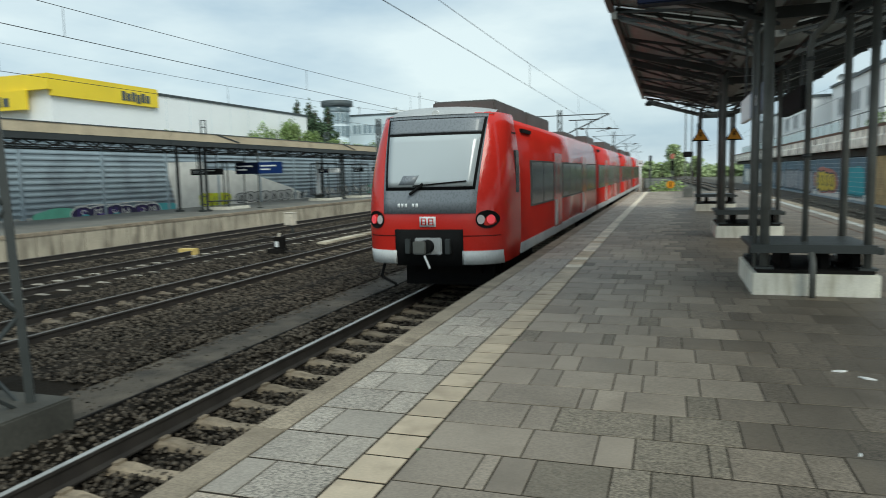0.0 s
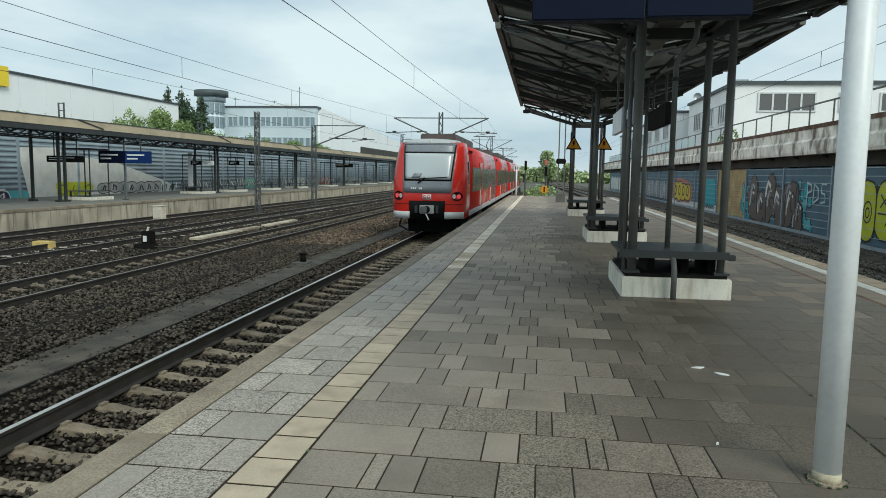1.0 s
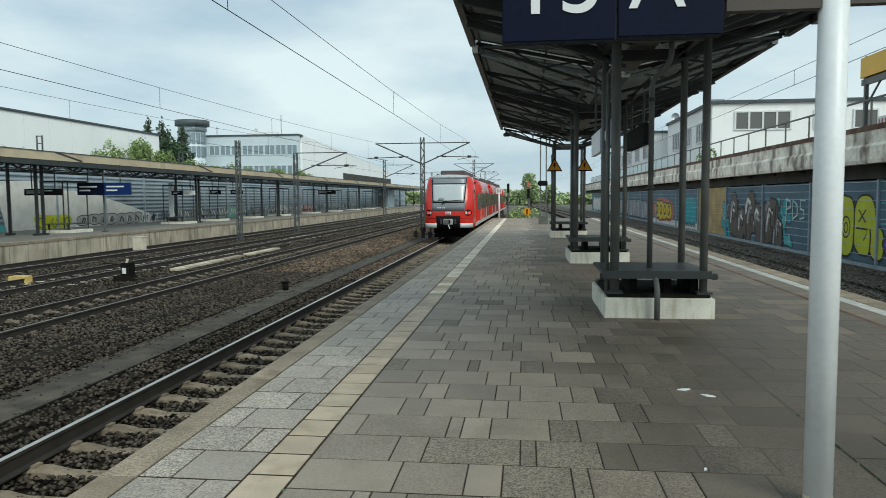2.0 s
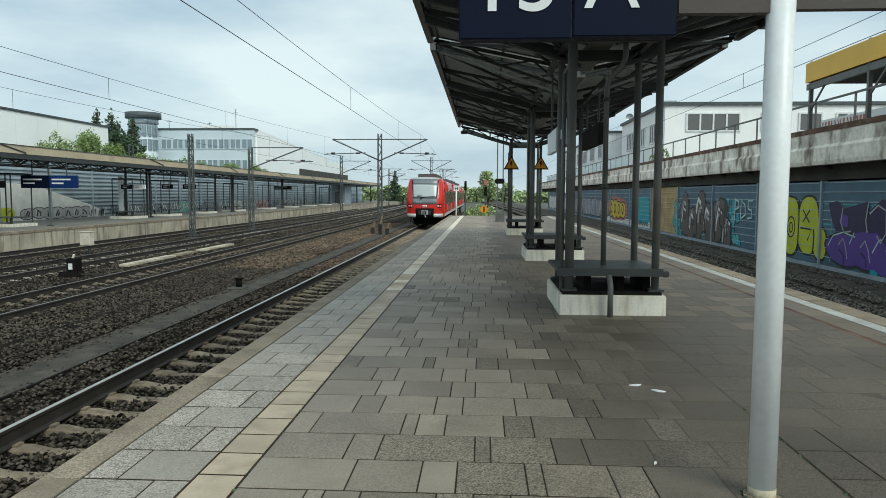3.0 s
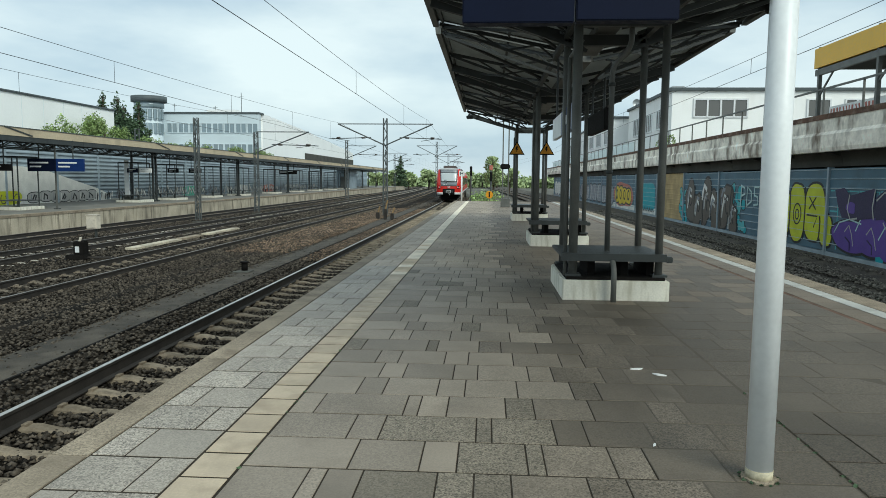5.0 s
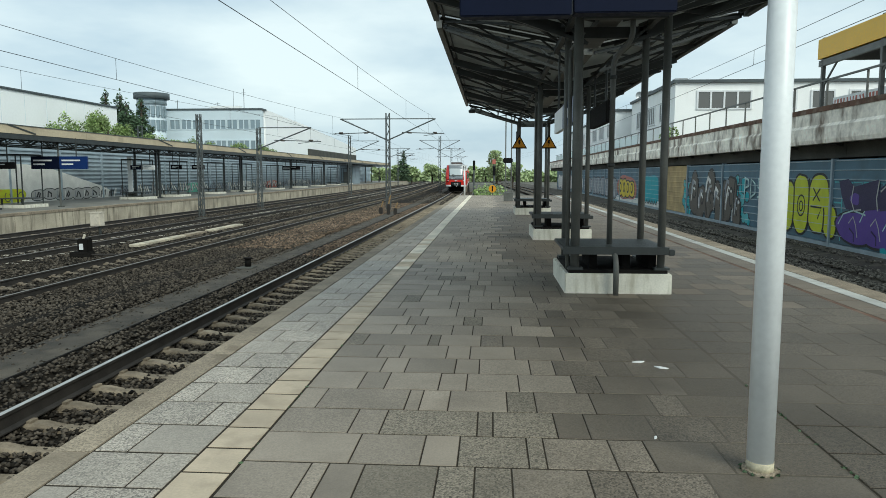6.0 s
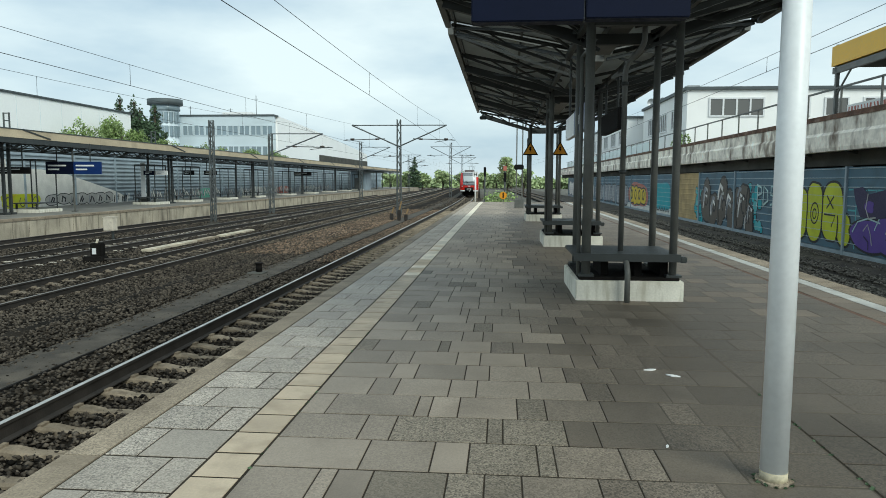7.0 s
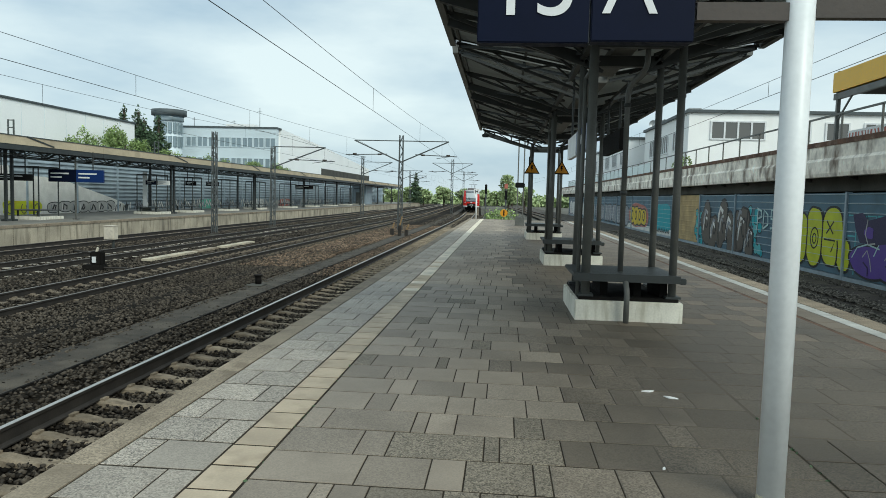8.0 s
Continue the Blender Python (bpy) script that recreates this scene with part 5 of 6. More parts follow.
        vs.append(np.stack([c - a * s, c + b * s * 0.6, c + a * s, c - b * s * 0.6], 1))
    v = np.concatenate(vs)
    k = len(v)
    me = mesh_of(name, v.reshape(-1, 3).tolist(), (np.arange(k * 4).reshape(k, 4)).tolist(), material)
    ob = new(name, me)
    ob.parent = parent
    if label:
        ob["label"] = label
    return ob


def broad_tree(x, y, z, h, w, seed, label, material="leaf", size=0.2, per=260):
    t = thing("tree", label, "tree", (x, y, z), group="trees along the railway")
    r = random.Random(seed)
    bm = B()
    bar(bm, (0, 0, 0), (0.1, 0, h * 0.45), 0.05 * w + 0.05, n=8)
    for i in range(6):
        a = r.uniform(0, 6.28)
        bar(bm, (0.1, 0, h * r.uniform(0.3, 0.45)), (math.cos(a) * w * 0.5, math.sin(a) * w * 0.5, h * r.uniform(0.55, 0.85)), 0.02 * w + 0.02, n=6)
    part("trunk", bm, "bark", t)
    blobs = []
    for i in range(9):
        a, q = r.uniform(0, 6.28), r.uniform(0.1, 0.65)
        blobs.append((math.cos(a) * w * q, math.sin(a) * w * q, h * r.uniform(0.42, 0.88), w * r.uniform(0.3, 0.5), h * r.uniform(0.10, 0.2)))
    leaf_cloud("crown", t, blobs, per, size, material, seed)
    return t


def conifer(x, y, z, h, w, seed, label):
    t = thing("tree", label, "tree", (x, y, z), group="trees along the railway")
    bm = B()
    bar(bm, (0, 0, 0), (0, 0, h * 0.95), 0.14, n=8)
    part("trunk", bm, "bark", t)
    r = random.Random(seed)
    blobs = []
    for i in range(26):
        f = i / 25
        q = w * (1 - f) ** 0.8
        a = r.uniform(0, 6.28)
        blobs.append((math.cos(a) * q * 0.35, math.sin(a) * q * 0.35, h * (0.12 + 0.86 * f), q * r.uniform(0.55, 0.85) + 0.16, h * 0.045))
    leaf_cloud("crown", t, blobs, 260, 0.17, "conifer", seed)
    return t



# ---- opposite platform ----
P2X, P2Z = -20.95, -0.13
P2Y0, P2Y1 = 8.0, 180.0
op = thing("platform_opposite", "opposite platform with weathered concrete block edge", "platform", kind="structure")
seg = [P2Y0 + i * 4.3 for i in range(41)]
for a, b in zip(seg, seg[1:]):
    ba, bb = bend(a) * 0.1, bend(b) * 0.1
    bm = B()
    q = [(P2X - 14, a), (P2X + ba, a), (P2X + bb, b), (P2X - 14, b)]
    prism(bm, q, "z", GROUND - 0.1, P2Z - 0.06)
    part("core", bm, "joint", op)
    bm = B()
    prism(bm, [(P2X - 14, a), (P2X + ba - 0.4, a), (P2X + bb - 0.4, b), (P2X - 14, b)], "z", P2Z - 0.06, P2Z)
    part("paving", bm, "far_paving", op)
    for k in range(4):
        ya, yb = a + (b - a) * k / 4, a + (b - a) * (k + 1) / 4
        xa, xb = P2X + bend(ya) * 0.1, P2X + bend(yb) * 0.1
        bm = B()
        prism(bm, [(xa - 0.4, ya + 0.01), (xa + 0.04, ya + 0.01), (xb + 0.04, yb - 0.01), (xb - 0.4, yb - 0.01)], "z", P2Z - 0.10, P2Z + 0.01)
        part("edge_slab", bm, "kerb", op)
        bm = B()
        prism(bm, [(xa - 0.2, ya + 0.015), (xa + 0.012, ya + 0.015), (xb + 0.012, yb - 0.015), (xb - 0.2, yb - 0.015)], "z", GROUND - 0.05, P2Z - 0.10)
        part("face_block", bm, "concrete", op)


def opposite_canopy():
    c = thing("opposite_canopy", "long low station canopy with beige roof edge", "canopy")
    x0, x1 = P2X - 1.6, P2X - 5.4
    z = 3.36
    segs = [P2Y0 + i * 10.0 for i in range(16)]
    for a, b in zip(segs, segs[1:]):
        ba, bb = bend(a) * 0.1, bend(b) * 0.1
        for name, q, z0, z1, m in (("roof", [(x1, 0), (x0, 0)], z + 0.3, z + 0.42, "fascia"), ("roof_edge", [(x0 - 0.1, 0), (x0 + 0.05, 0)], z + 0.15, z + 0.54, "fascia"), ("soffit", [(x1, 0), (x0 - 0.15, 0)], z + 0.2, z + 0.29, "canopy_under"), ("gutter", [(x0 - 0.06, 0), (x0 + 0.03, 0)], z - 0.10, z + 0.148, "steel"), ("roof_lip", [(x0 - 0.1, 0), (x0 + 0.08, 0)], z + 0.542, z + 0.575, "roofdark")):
            bm = B()
            u0, u1 = q[0][0], q[1][0]
            prism(bm, [(u0 + ba, a + 0.01), (u1 + ba, a + 0.01), (u1 + bb, b - 0.01), (u0 + bb, b - 0.01)], "z", z0, z1)
            part(name, bm, m, c, "beige sheet roof edge" if m == "fascia" else "")
        bm = B()
        for x in (x0 - 0.7, x0 - 2.0, x0 - 3.4):
            bar(bm, (x + ba, a, z + 0.12), (x + bb, b, z + 0.12), 0.08, 0.08)
            bar(bm, (x + ba, a, z - 0.28), (x + bb, b, z - 0.28), 0.06, 0.06)
            for k in range(10):
                ya, yb = a + k, a + k + 1
                za, zb = (z + 0.12, z - 0.28) if k % 2 else (z - 0.28, z + 0.12)
                bar(bm, (x + ba + (bb - ba) * k / 10, ya, za), (x + ba + (bb - ba) * (k + 1) / 10, yb, zb), 0.045, 0.045)
        for k in range(5):
            yy = a + 2 * k
            bx = ba + (bb - ba) * k / 5
            bar(bm, (x0 - 0.1 + bx, yy, z + 0.1), (x1 + bx, yy, z + 0.1), 0.06, 0.08)
            bar(bm, (x0 - 0.1 + bx, yy, z + 0.1), (x0 - 1.6 + bx, yy + 1, z - 0.28), 0.045, 0.045)
        part("truss", bm, "steel", c)["kind"] = "stuff"
    # pairs of stout posts, and the dark slanting cover strips over the roof joints
    for k in range(9):
        yy = 15.3 + 16.9 * k
        bx = bend(yy) * 0.1
        for x, dy in ((x0 - 1.35, -0.22), (x0 - 1.35, 0.22), (x0 - 3.0, 0.0)):
            barpart("post", (x + bx, yy + dy, P2Z), (x + bx, yy + dy, z + 0.1), 0.12, "steel", c, 0.12)
            boxpart("post_foot", (x + bx - 0.16, x + bx + 0.16, yy + dy - 0.16, yy + dy + 0.16, P2Z, P2Z + 0.1), "steel", c)
        ya = 32.6 + 15.0 * (k - 1)
        if ya < 156:
            barpart("joint_cover", (x0 + 0.06 + bend(ya) * 0.1, ya - 1.0, z + 0.55), (x0 + 0.06 + bend(ya) * 0.1, ya + 1.0, z + 0.2), 0.03, "steel", c, 0.07)
    return c


opposite_canopy()


def far_bench(y, label):
    x = -24.4 + bend(y) * 0.1
    u = thing("bench_plinth", label, "bench", (x, y, P2Z), group="bench plinths on the opposite platform")
    boxpart("plinth", (-0.85, 0.85, 0.2, 2.2, 0, 0.17), "plinth", u, bevel=0.01)
    boxpart("seat", (-0.75, 0.75, 0.3, 2.1, 0.46, 0.50), "steel", u)
    for dx in (-0.55, 0.55):
        boxpart("leg", (dx - 0.03, dx + 0.03, 0.5, 0.6, 0.17, 0.46), "steel", u)
    for dx, dy in ((-0.7, 0.4), (0.7, 0.4), (-0.7, 2.0), (0.7, 2.0)):
        barpart("frame_post", (dx, dy, 0.17), (dx, dy, 2.7), 0.035, "steel", u, n=8)
    barpart("frame_beam", (-0.7, 0.4, 2.7), (0.7, 0.4, 2.7), 0.05, "steel", u, n=8)
    barpart("frame_beam", (0.7, 0.4, 2.7), (0.7, 2.0, 2.7), 0.05, "steel", u, n=8)
    return u


for y in (33.7, 46.0, 51.6, 59.0, 66.5, 77.0, 87.0, 97.0, 107.0, 117.0):
    far_bench(y, "white plinth with dark bench on the opposite platform")


def hung_sign(x, y, z, w, h, materials, label, run="x"):
    s = thing("hanging_sign", label, "sign", (x, y, z), group="hanging signs")
    n = len(materials)
    for i, m in enumerate(materials):
        boxpart("panel", (w * i / n + 0.02, w * (i + 1) / n - 0.02, -0.06, 0.06, 0, h), m, s, bevel=0.008)
        for k in range(2):
            boxpart("text_bar", (w * i / n + 0.15, w * (i + 0.75 - 0.25 * k) / n, -0.067, -0.061, h * (0.62 - 0.3 * k), h * (0.74 - 0.3 * k)), "noise_l" if m == "sign_white" else "sign_white", s)
    for u in (0.2 * w, 0.8 * w):
        barpart("hanger", (u, 0, h), (u, 0, 3.45 - z), 0.03, "steel", s, n=8)
    return s


hung_sign(-24.1, 35.5, 1.86, 3.1, 0.66, ("navy", "blue"), "pair of blue departure boards on the opposite platform")
hung_sign(-25.3, 33.0, 1.85, 2.1, 0.33, ("black",), "dark hanging platform sign")
hung_sign(-24.8, 47.0, 1.9, 1.75, 0.3, ("navy", "sign_white"), "dark and white hanging platform sign")
hung_sign(-26.6, 57.0, 1.98, 0.95, 0.37, ("black",), "dark hanging display on the opposite platform")
hung_sign(-24.8, 57.0, 1.98, 1.1, 0.37, ("black",), "dark hanging display on the opposite platform")
hung_sign(-25.0, 83.0, 2.1, 2.2, 0.45, ("black",), "dark hanging display on the opposite platform")
for y, x in ((47.3, -25.0), (62.0, -26.2)):
    s = thing("information_post", "slim white information panel on the opposite platform", "sign", (x, y, P2Z), group="information panels")
    boxpart("panel", (-0.15, 0.15, -0.05, 0.05, 0.4, 2.9), "sign_white", s, bevel=0.008)
    boxpart("foot", (-0.2, 0.2, -0.1, 0.1, 0, 0.4), "steel_lt", s)
sc = thing("sign_column", "slim grey column between the departure boards", "post", (-22.85, 35.9, P2Z))
barpart("shaft", (0, 0, 0), (0, 0, 3.3), 0.07, "steel_lt", sc, 0.07)
boxpart("foot", (-0.12, 0.12, -0.12, 0.12, 0, 0.04), "steel", sc)
kiosk = thing("platform_cabin", "small grey cabin under the opposite canopy's end", "cabin", (-25.3, 122.0, P2Z))
boxpart("wall", (-1.2, 1.2, 0, 6, 0, 3.3), "noise_l", kiosk)
boxpart("door", (-0.5, 0.5, -0.04, 0.0, 0.05, 2.1), "steel_lt", kiosk)

# noise wall behind it
nx = -28.6
nw = thing("noise_wall_opposite", "grey ribbed noise barrier behind the opposite platform", "noise barrier", kind="structure")
ywall = [10 + i * 5.0 for i in range(32)]
for i, (a, b) in enumerate(zip(ywall, ywall[1:])):
    bm = B()
    prof = [(nx, P2Z + 0.1)]
    for k in range(13):
        z = P2Z + 0.1 + k * 0.29
        prof += [(nx, z + 0.10), (nx + 0.05, z + 0.14), (nx + 0.05, z + 0.20), (nx, z + 0.29)]
    prof += [(nx - 0.2, P2Z + 3.88), (nx - 0.2, P2Z + 0.1)]
    prism(bm, prof, "y", a + 0.07, b - 0.07)
    part("panel", bm, "noise_l", nw)
for y in ywall:
    boxpart("post", (nx - 0.1, nx + 0.1, y - 0.08, y + 0.08, P2Z - 0.2, P2Z + 3.9), "noise_post", nw)

g = thing("graffiti", "large white painted wedge on the grey barrier", "graffiti", group="graffiti")
spray(g, nx + 0.055, 1, [(35.7, -0.12), (50.9, -0.12), (50.96, 0.41), (49.85, 0.74), (46.5, 1.43), (44.25, 1.9), (41.6, 2.19), (38.5, 2.2), (38.45, 2.75), (34.9, 2.65)], 1, "p_white")
spray(g, nx + 0.055, 1, blob(39.6, 0.3, 1.65, 0.42, 51, 0.1, power=6), 2, "p_lime")
r0 = random.Random(8)
for i in range(5):
    yy = 38.3 + i * 0.6
    stroke(g, nx + 0.055, 1, ring(yy + 0.2, 0.3 + r0.uniform(-0.08, 0.08), 0.24, 0.28, 0.8, 16, i), 0.06, 3 + 0.2 * i, "p_yellow" if i % 2 else "p_brown")
LETTER_BAND = lobes(g, nx + 0.055, 1, 42.1, 49.4, -0.1, 0.62, 7, "p_silver", "p_black", 57, 0.09, 2)
for i, (a, b, c, d, e) in enumerate(LETTER_BAND):
    stroke(g, nx + 0.055, 1, [(a - c * 0.3, b - d * 0.6), (a - c * r0.uniform(-0.2, 0.4), b + d * 0.5), (a + c * 0.3, b + d * r0.uniform(-0.2, 0.4)), (a + c * r0.uniform(0, 0.5), b - d * 0.6)], 0.13, 4.2, "p_black")
    stroke(g, nx + 0.055, 1, [(a - c * 0.5, b - d * 0.7), (a - c * 0.4, b + d * 0.6)], 0.07, 4.4, "p_white" if i % 2 else "p_grey")
for i in range(7):
    yy = 49.3 + i * 0.36
    stroke(g, nx + 0.055, 1, [(yy, -0.08), (yy + 0.1, r0.uniform(0.3, 0.6)), (yy + 0.25, 0.1), (yy + 0.3, r0.uniform(0.3, 0.55))], 0.14, 3 + 0.05 * i, "p_black" if i % 3 else "p_white")
g = thing("graffiti", "ink blue and mint graffiti lettering edged in white", "graffiti", group="graffiti")
spray(g, nx + 0.055, 1, blob(27.0, -0.1, 1.5, 0.42, 58, 0.25), 1, "p_mint")
spray(g, nx + 0.055, 1, blob(34.4, -0.1, 1.1, 0.44, 59, 0.3), 1.2, "p_cyan")
sh = lobes(g, nx + 0.055, 1, 27.9, 34.2, -0.48, 0.30, 6, "p_ink", "p_white", 53, 0.10, 2)
for i, (a, b, c, d, e) in enumerate(sh):
    stroke(g, nx + 0.055, 1, [(a - 0.3, b - 0.25), (a - 0.22, b + 0.25), (a + 0.1, b - 0.05), (a + 0.2, b + 0.28)], 0.09, 5, "p_white" if i % 2 else "p_violet")
    spray(g, nx + 0.055, 1, blob(a + 0.18, b - 0.12, 0.24, 0.13, e + 3), 5.2, "p_violet" if i % 2 else "p_cyan")
    stroke(g, nx + 0.055, 1, ring(a + 0.1, b + 0.1, 0.16, 0.1, 0.7, 12, i), 0.05, 5.6, "p_white")
stroke(g, nx + 0.055, 1, [(28.0, 0.36), (29.2, 0.46), (30.4, 0.38), (32.0, 0.46), (33.9, 0.36)], 0.05, 5.8, "p_white")
g = thing("graffiti", "band of white and grey lettering shapes along barrier", "graffiti", group="graffiti")
r0 = random.Random(9)
y = 52.5
while y < 115:
    w = r0.uniform(0.7, 1.5)
    pts = [(y, 0.0), (y + w * 0.2, r0.uniform(0.5, 0.9)), (y + w * 0.5, 0.2), (y + w * 0.6, r0.uniform(0.5, 0.85)), (y + w, 0.05)]
    ink = r0.random()
    stroke(g, nx + 0.055, 1, pts, 0.34, 2, "p_black")
    stroke(g, nx + 0.055, 1, pts, 0.2, 2.6, "p_white" if ink < 0.65 else "p_silver" if ink < 0.85 else "p_grey")
    y += w + r0.uniform(0.05, 0.5)
spray(g, nx + 0.055, 1, blob(66, 0.3, 2.0, 0.5, 55), 1, "p_mint")
spray(g, nx + 0.055, 1, blob(80, 0.3, 2.2, 0.5, 56), 1, "p_white")
spray(g, nx + 0.055, 1, blob(90, 0.3, 2.6, 0.5, 57), 1, "p_rose")

# ---- buildings on that side ----
wh = thing("warehouse", "large white-clad warehouse with yellow corner fascia", "building")
boxpart("wall", (-75.0, -40.0, 38.0, 73.5, GROUND, 8.55), "wall_white", wh)
boxpart("coping", (-75.1, -39.9, 48.0, 73.6, 8.55, 8.75), "roofdark", wh)
boxpart("fascia", (-40.0, -39.7, 37.8, 48.2, 7.5, 8.95), "yellow", wh, "bright yellow sign fascia")
boxpart("fascia", (-62.0, -39.7, 37.5, 37.8, 7.9, 8.95), "yellow", wh, "bright yellow sign fascia")
boxpart("fascia", (-56.0, -41.5, 37.3, 37.5, 6.6, 7.9), "yellow", wh, "bright yellow sign fascia")
for k in range(6):
    boxpart("sign_bar", (-39.7, -39.66, 44.2 + k * 0.52, 44.6 + k * 0.52, 7.75 - 0.1 * (k in (3,)), 8.45 - 0.12 * (k % 2)), "roofdark", wh)
    boxpart("sign_bar", (-47.0 + k * 0.7, -46.5 + k * 0.7, 37.26, 37.3, 6.85, 7.55 - 0.12 * (k % 2)), "roofdark", wh)
y = 49.5
while y < 73:
    boxpart("cladding_seam", (-40.0, -39.985, y, y + 0.03, GROUND, 8.5), "office", wh)
    y += 3.0
hz0 = thing("warehouse", "white hall set back behind the trees", "building")
boxpart("wall", (-78.0, -52.0, 92.0, 108.0, GROUND, 7.6), "wall_white", hz0)

of = thing("office_building", "pale blue office block with window bands", "building")
boxpart("wall", (-55.0, -37.9, 115.0, 116.0, GROUND, 12.1), "office", of)
boxpart("wall", (-55.0, -38.2, 116.0, 117.0, GROUND, 12.1), "wall_white", of)
boxpart("roof", (-55.1, -37.8, 114.9, 117.4, 12.1, 12.4), "roofdark", of)
for z in (9.0, 5.6, 2.4):
    for i in range(8):
        window_unit(of, -53.5 + i * 1.95, 115.0, z, 1.75, 1.55, "x", 2, gm="wglass_lt", fm="office")
boxpart("roof_parapet", (-47.0, -42.0, 116.0, 118.0, 12.4, 12.9), "wall_white", of)
tw = thing("round_tower", "round glass stair tower with dark projecting cap", "tower", (-55.0, 112.0, GROUND))
barpart("shaft", (0, 0, 0), (0, 0, 13.8), 2.05, "office", tw, n=28)
barpart("cap", (0, 0, 14.7), (0, 0, 15.6), 2.75, "roofdark", tw, n=32)
barpart("cap_neck", (0, 0, 13.8), (0, 0, 14.7), 2.3, "wglass_lt", tw, n=28)
for i in range(10):
    a = math.pi + math.pi * i / 9
    for z in (9.6, 11.8):
        bm = B()
        bar(bm, (2.0 * math.cos(a), 2.0 * math.sin(a), z), (2.0 * math.cos(a), 2.0 * math.sin(a), z + 1.7), 0.55, 0.5)
        part("window", bm, "wglass_lt", tw)
for x, h in ((-53.0, 1.6), (-41.5, 3.4), (-46.0, 1.2)):
    an = thing("roof_antenna", "thin metal antenna on the office roof", "antenna", (x, 117.0, 12.4), group="roof antennas")
    barpart("rod", (0, 0, 0), (0, 0, h), 0.05, "mast", an, n=6)
    barpart("cross_rod", (-0.4, 0, h * 0.8), (0.4, 0, h * 0.8), 0.03, "mast", an, n=6)

hall = thing("sloping_hall", "white hall with a roof sloping down along the railway", "building")
bm = B()
prism(bm, [(117.0, GROUND), (196.0, GROUND), (196.0, 8.7), (182.0, 9.5), (142.0, 11.5), (117.0, 12.35)], "x", -60.0, -37.9)
part("wall", bm, "wall_white", hall)
# dark panel on the solid wall paints the shade inside an opening
boxpart("dark_opening", (-37.9, -37.8, 144.0, 196.0, 5.0, 6.8), "soffit", hall)

# ---- overhead line ----
def lattice_mast(x, y, h, label, arms, group="lattice masts", w=0.30, foot=(-0.3, 0.3, -0.3, 0.3, -0.1, 0.12), metal="mast"):
    m = thing("lattice_mast", label, "mast", (x, y, GROUND), group=group)
    boxpart("footing", foot, "soffit", m, bevel=0.02)
    for sx in (-1, 1):
        for sy in (-1, 1):
            barpart("leg", (sx * w / 2, sy * w / 2, 0.2), (sx * (w * 0.2 + 0.06), sy * (w * 0.2 + 0.06), h), 0.05 if w < 0.7 else 0.085, metal, m, 0.05 if w < 0.7 else 0.085)
    bm = B()
    n = int(h / (0.55 if w < 0.9 else 0.8))
    for i in range(n):
        za, zb = 0.2 + (h - 0.2) * i / n, 0.2 + (h - 0.2) * (i + 1) / n
        wa, wb = (w / 2 + (w * 0.2 + 0.06 - w / 2) * (z - 0.2) / (h - 0.2) for z in (za, zb))
        s = 1 if i % 2 else -1
        for sy in (-1, 1):
            bar(bm, (-s * wa, sy * wa, za), (s * wb, sy * wb, zb), 0.03, 0.03)
            bar(bm, (sy * wa, -s * wa, za), (sy * wb, s * wb, zb), 0.03, 0.03)
    part("lacing", bm, metal, m)["kind"] = "stuff"
    for s, reach, top, low in arms:
        arm = barpart("upper_arm", (0, 0, top), (s * reach, 0, top), 0.035, "mast", m, n=8)
        barpart("strut", (0, 0, top - 1.5), (s * reach, 0, top), 0.045, "mast", m, n=8)
        a2 = barpart("steady_arm", (s * reach * 0.3, 0, low), (s * reach * 1.18, 0, low - 0.1), 0.03, "mast", m, n=8)
        barpart("registration_arm", (s * reach * 0.75, 0, low - 0.25), (s * reach * 1.12, 0, low - 0.05), 0.02, "mast", m, n=8)
        for u in (0.42, 0.95):
            barpart("insulator", (s * reach * u, 0, low - 0.02), (s * reach * (u + 0.08), 0, low - 0.03), 0.06, "brown", a2, n=10)
    return m


lattice_mast(-7.35, 50.0, 6.95, "lattice overhead-line mast with arms on both sides", [(-1, 3.4, 6.55, 5.6), (1, 3.4, 6.55, 5.6)])
lattice_mast(-16.9, 40.0, 6.1, "slim lattice mast between the far tracks", [], w=0.24)
lattice_mast(-16.9, 50.5, 6.0, "lattice mast with arms reaching over the tracks", [(1, 3.9, 6.0, 5.1)])
lattice_mast(-17.0, 84.0, 7.2, "distant lattice overhead-line mast", [(1, 3.6, 6.6, 5.6)])
lattice_mast(-7.6, 104.0, 8.2, "distant overhead-line mast with arms", [(-1, 3.0, 7.6, 6.4), (1, 3.0, 7.6, 6.4)])
lattice_mast(-17.2, 118.0, 7.6, "distant lattice overhead-line mast", [(1, 3.6, 6.9, 5.8)])
lattice_mast(-8.6, 152.0, 8.2, "distant overhead-line mast with arms", [(-1, 3.0, 7.6, 6.4), (1, 3.0, 7.6, 6.4)])
lattice_mast(-20.0, 150.0, 8.0, "distant lattice overhead-line mast", [(1, 3.6, 7.0, 5.9)])
lattice_mast(-6.75, 5.12, 7.4, "dark lattice mast on a concrete footing beside the track", [], w=0.72, foot=(-0.55, 0.66, -1.1, 0.62, -0.1, 0.36), metal="steel")


def wire_line(x, z_contact, z_top, y0, y1, span, label, sag=0.5, phase=0.0, dropper=22.0, gap=9.1):
    w = thing("overhead_line", label, "overhead wire", group="overhead lines")
    ys = []
    y = y0
    while y <= y1:
        ys.append(y)
        y += 3.0

    def top(y):
        f = ((y - phase) % span) / span
        return z_top - sag * 4 * f * (1 - f)
    bm = B()
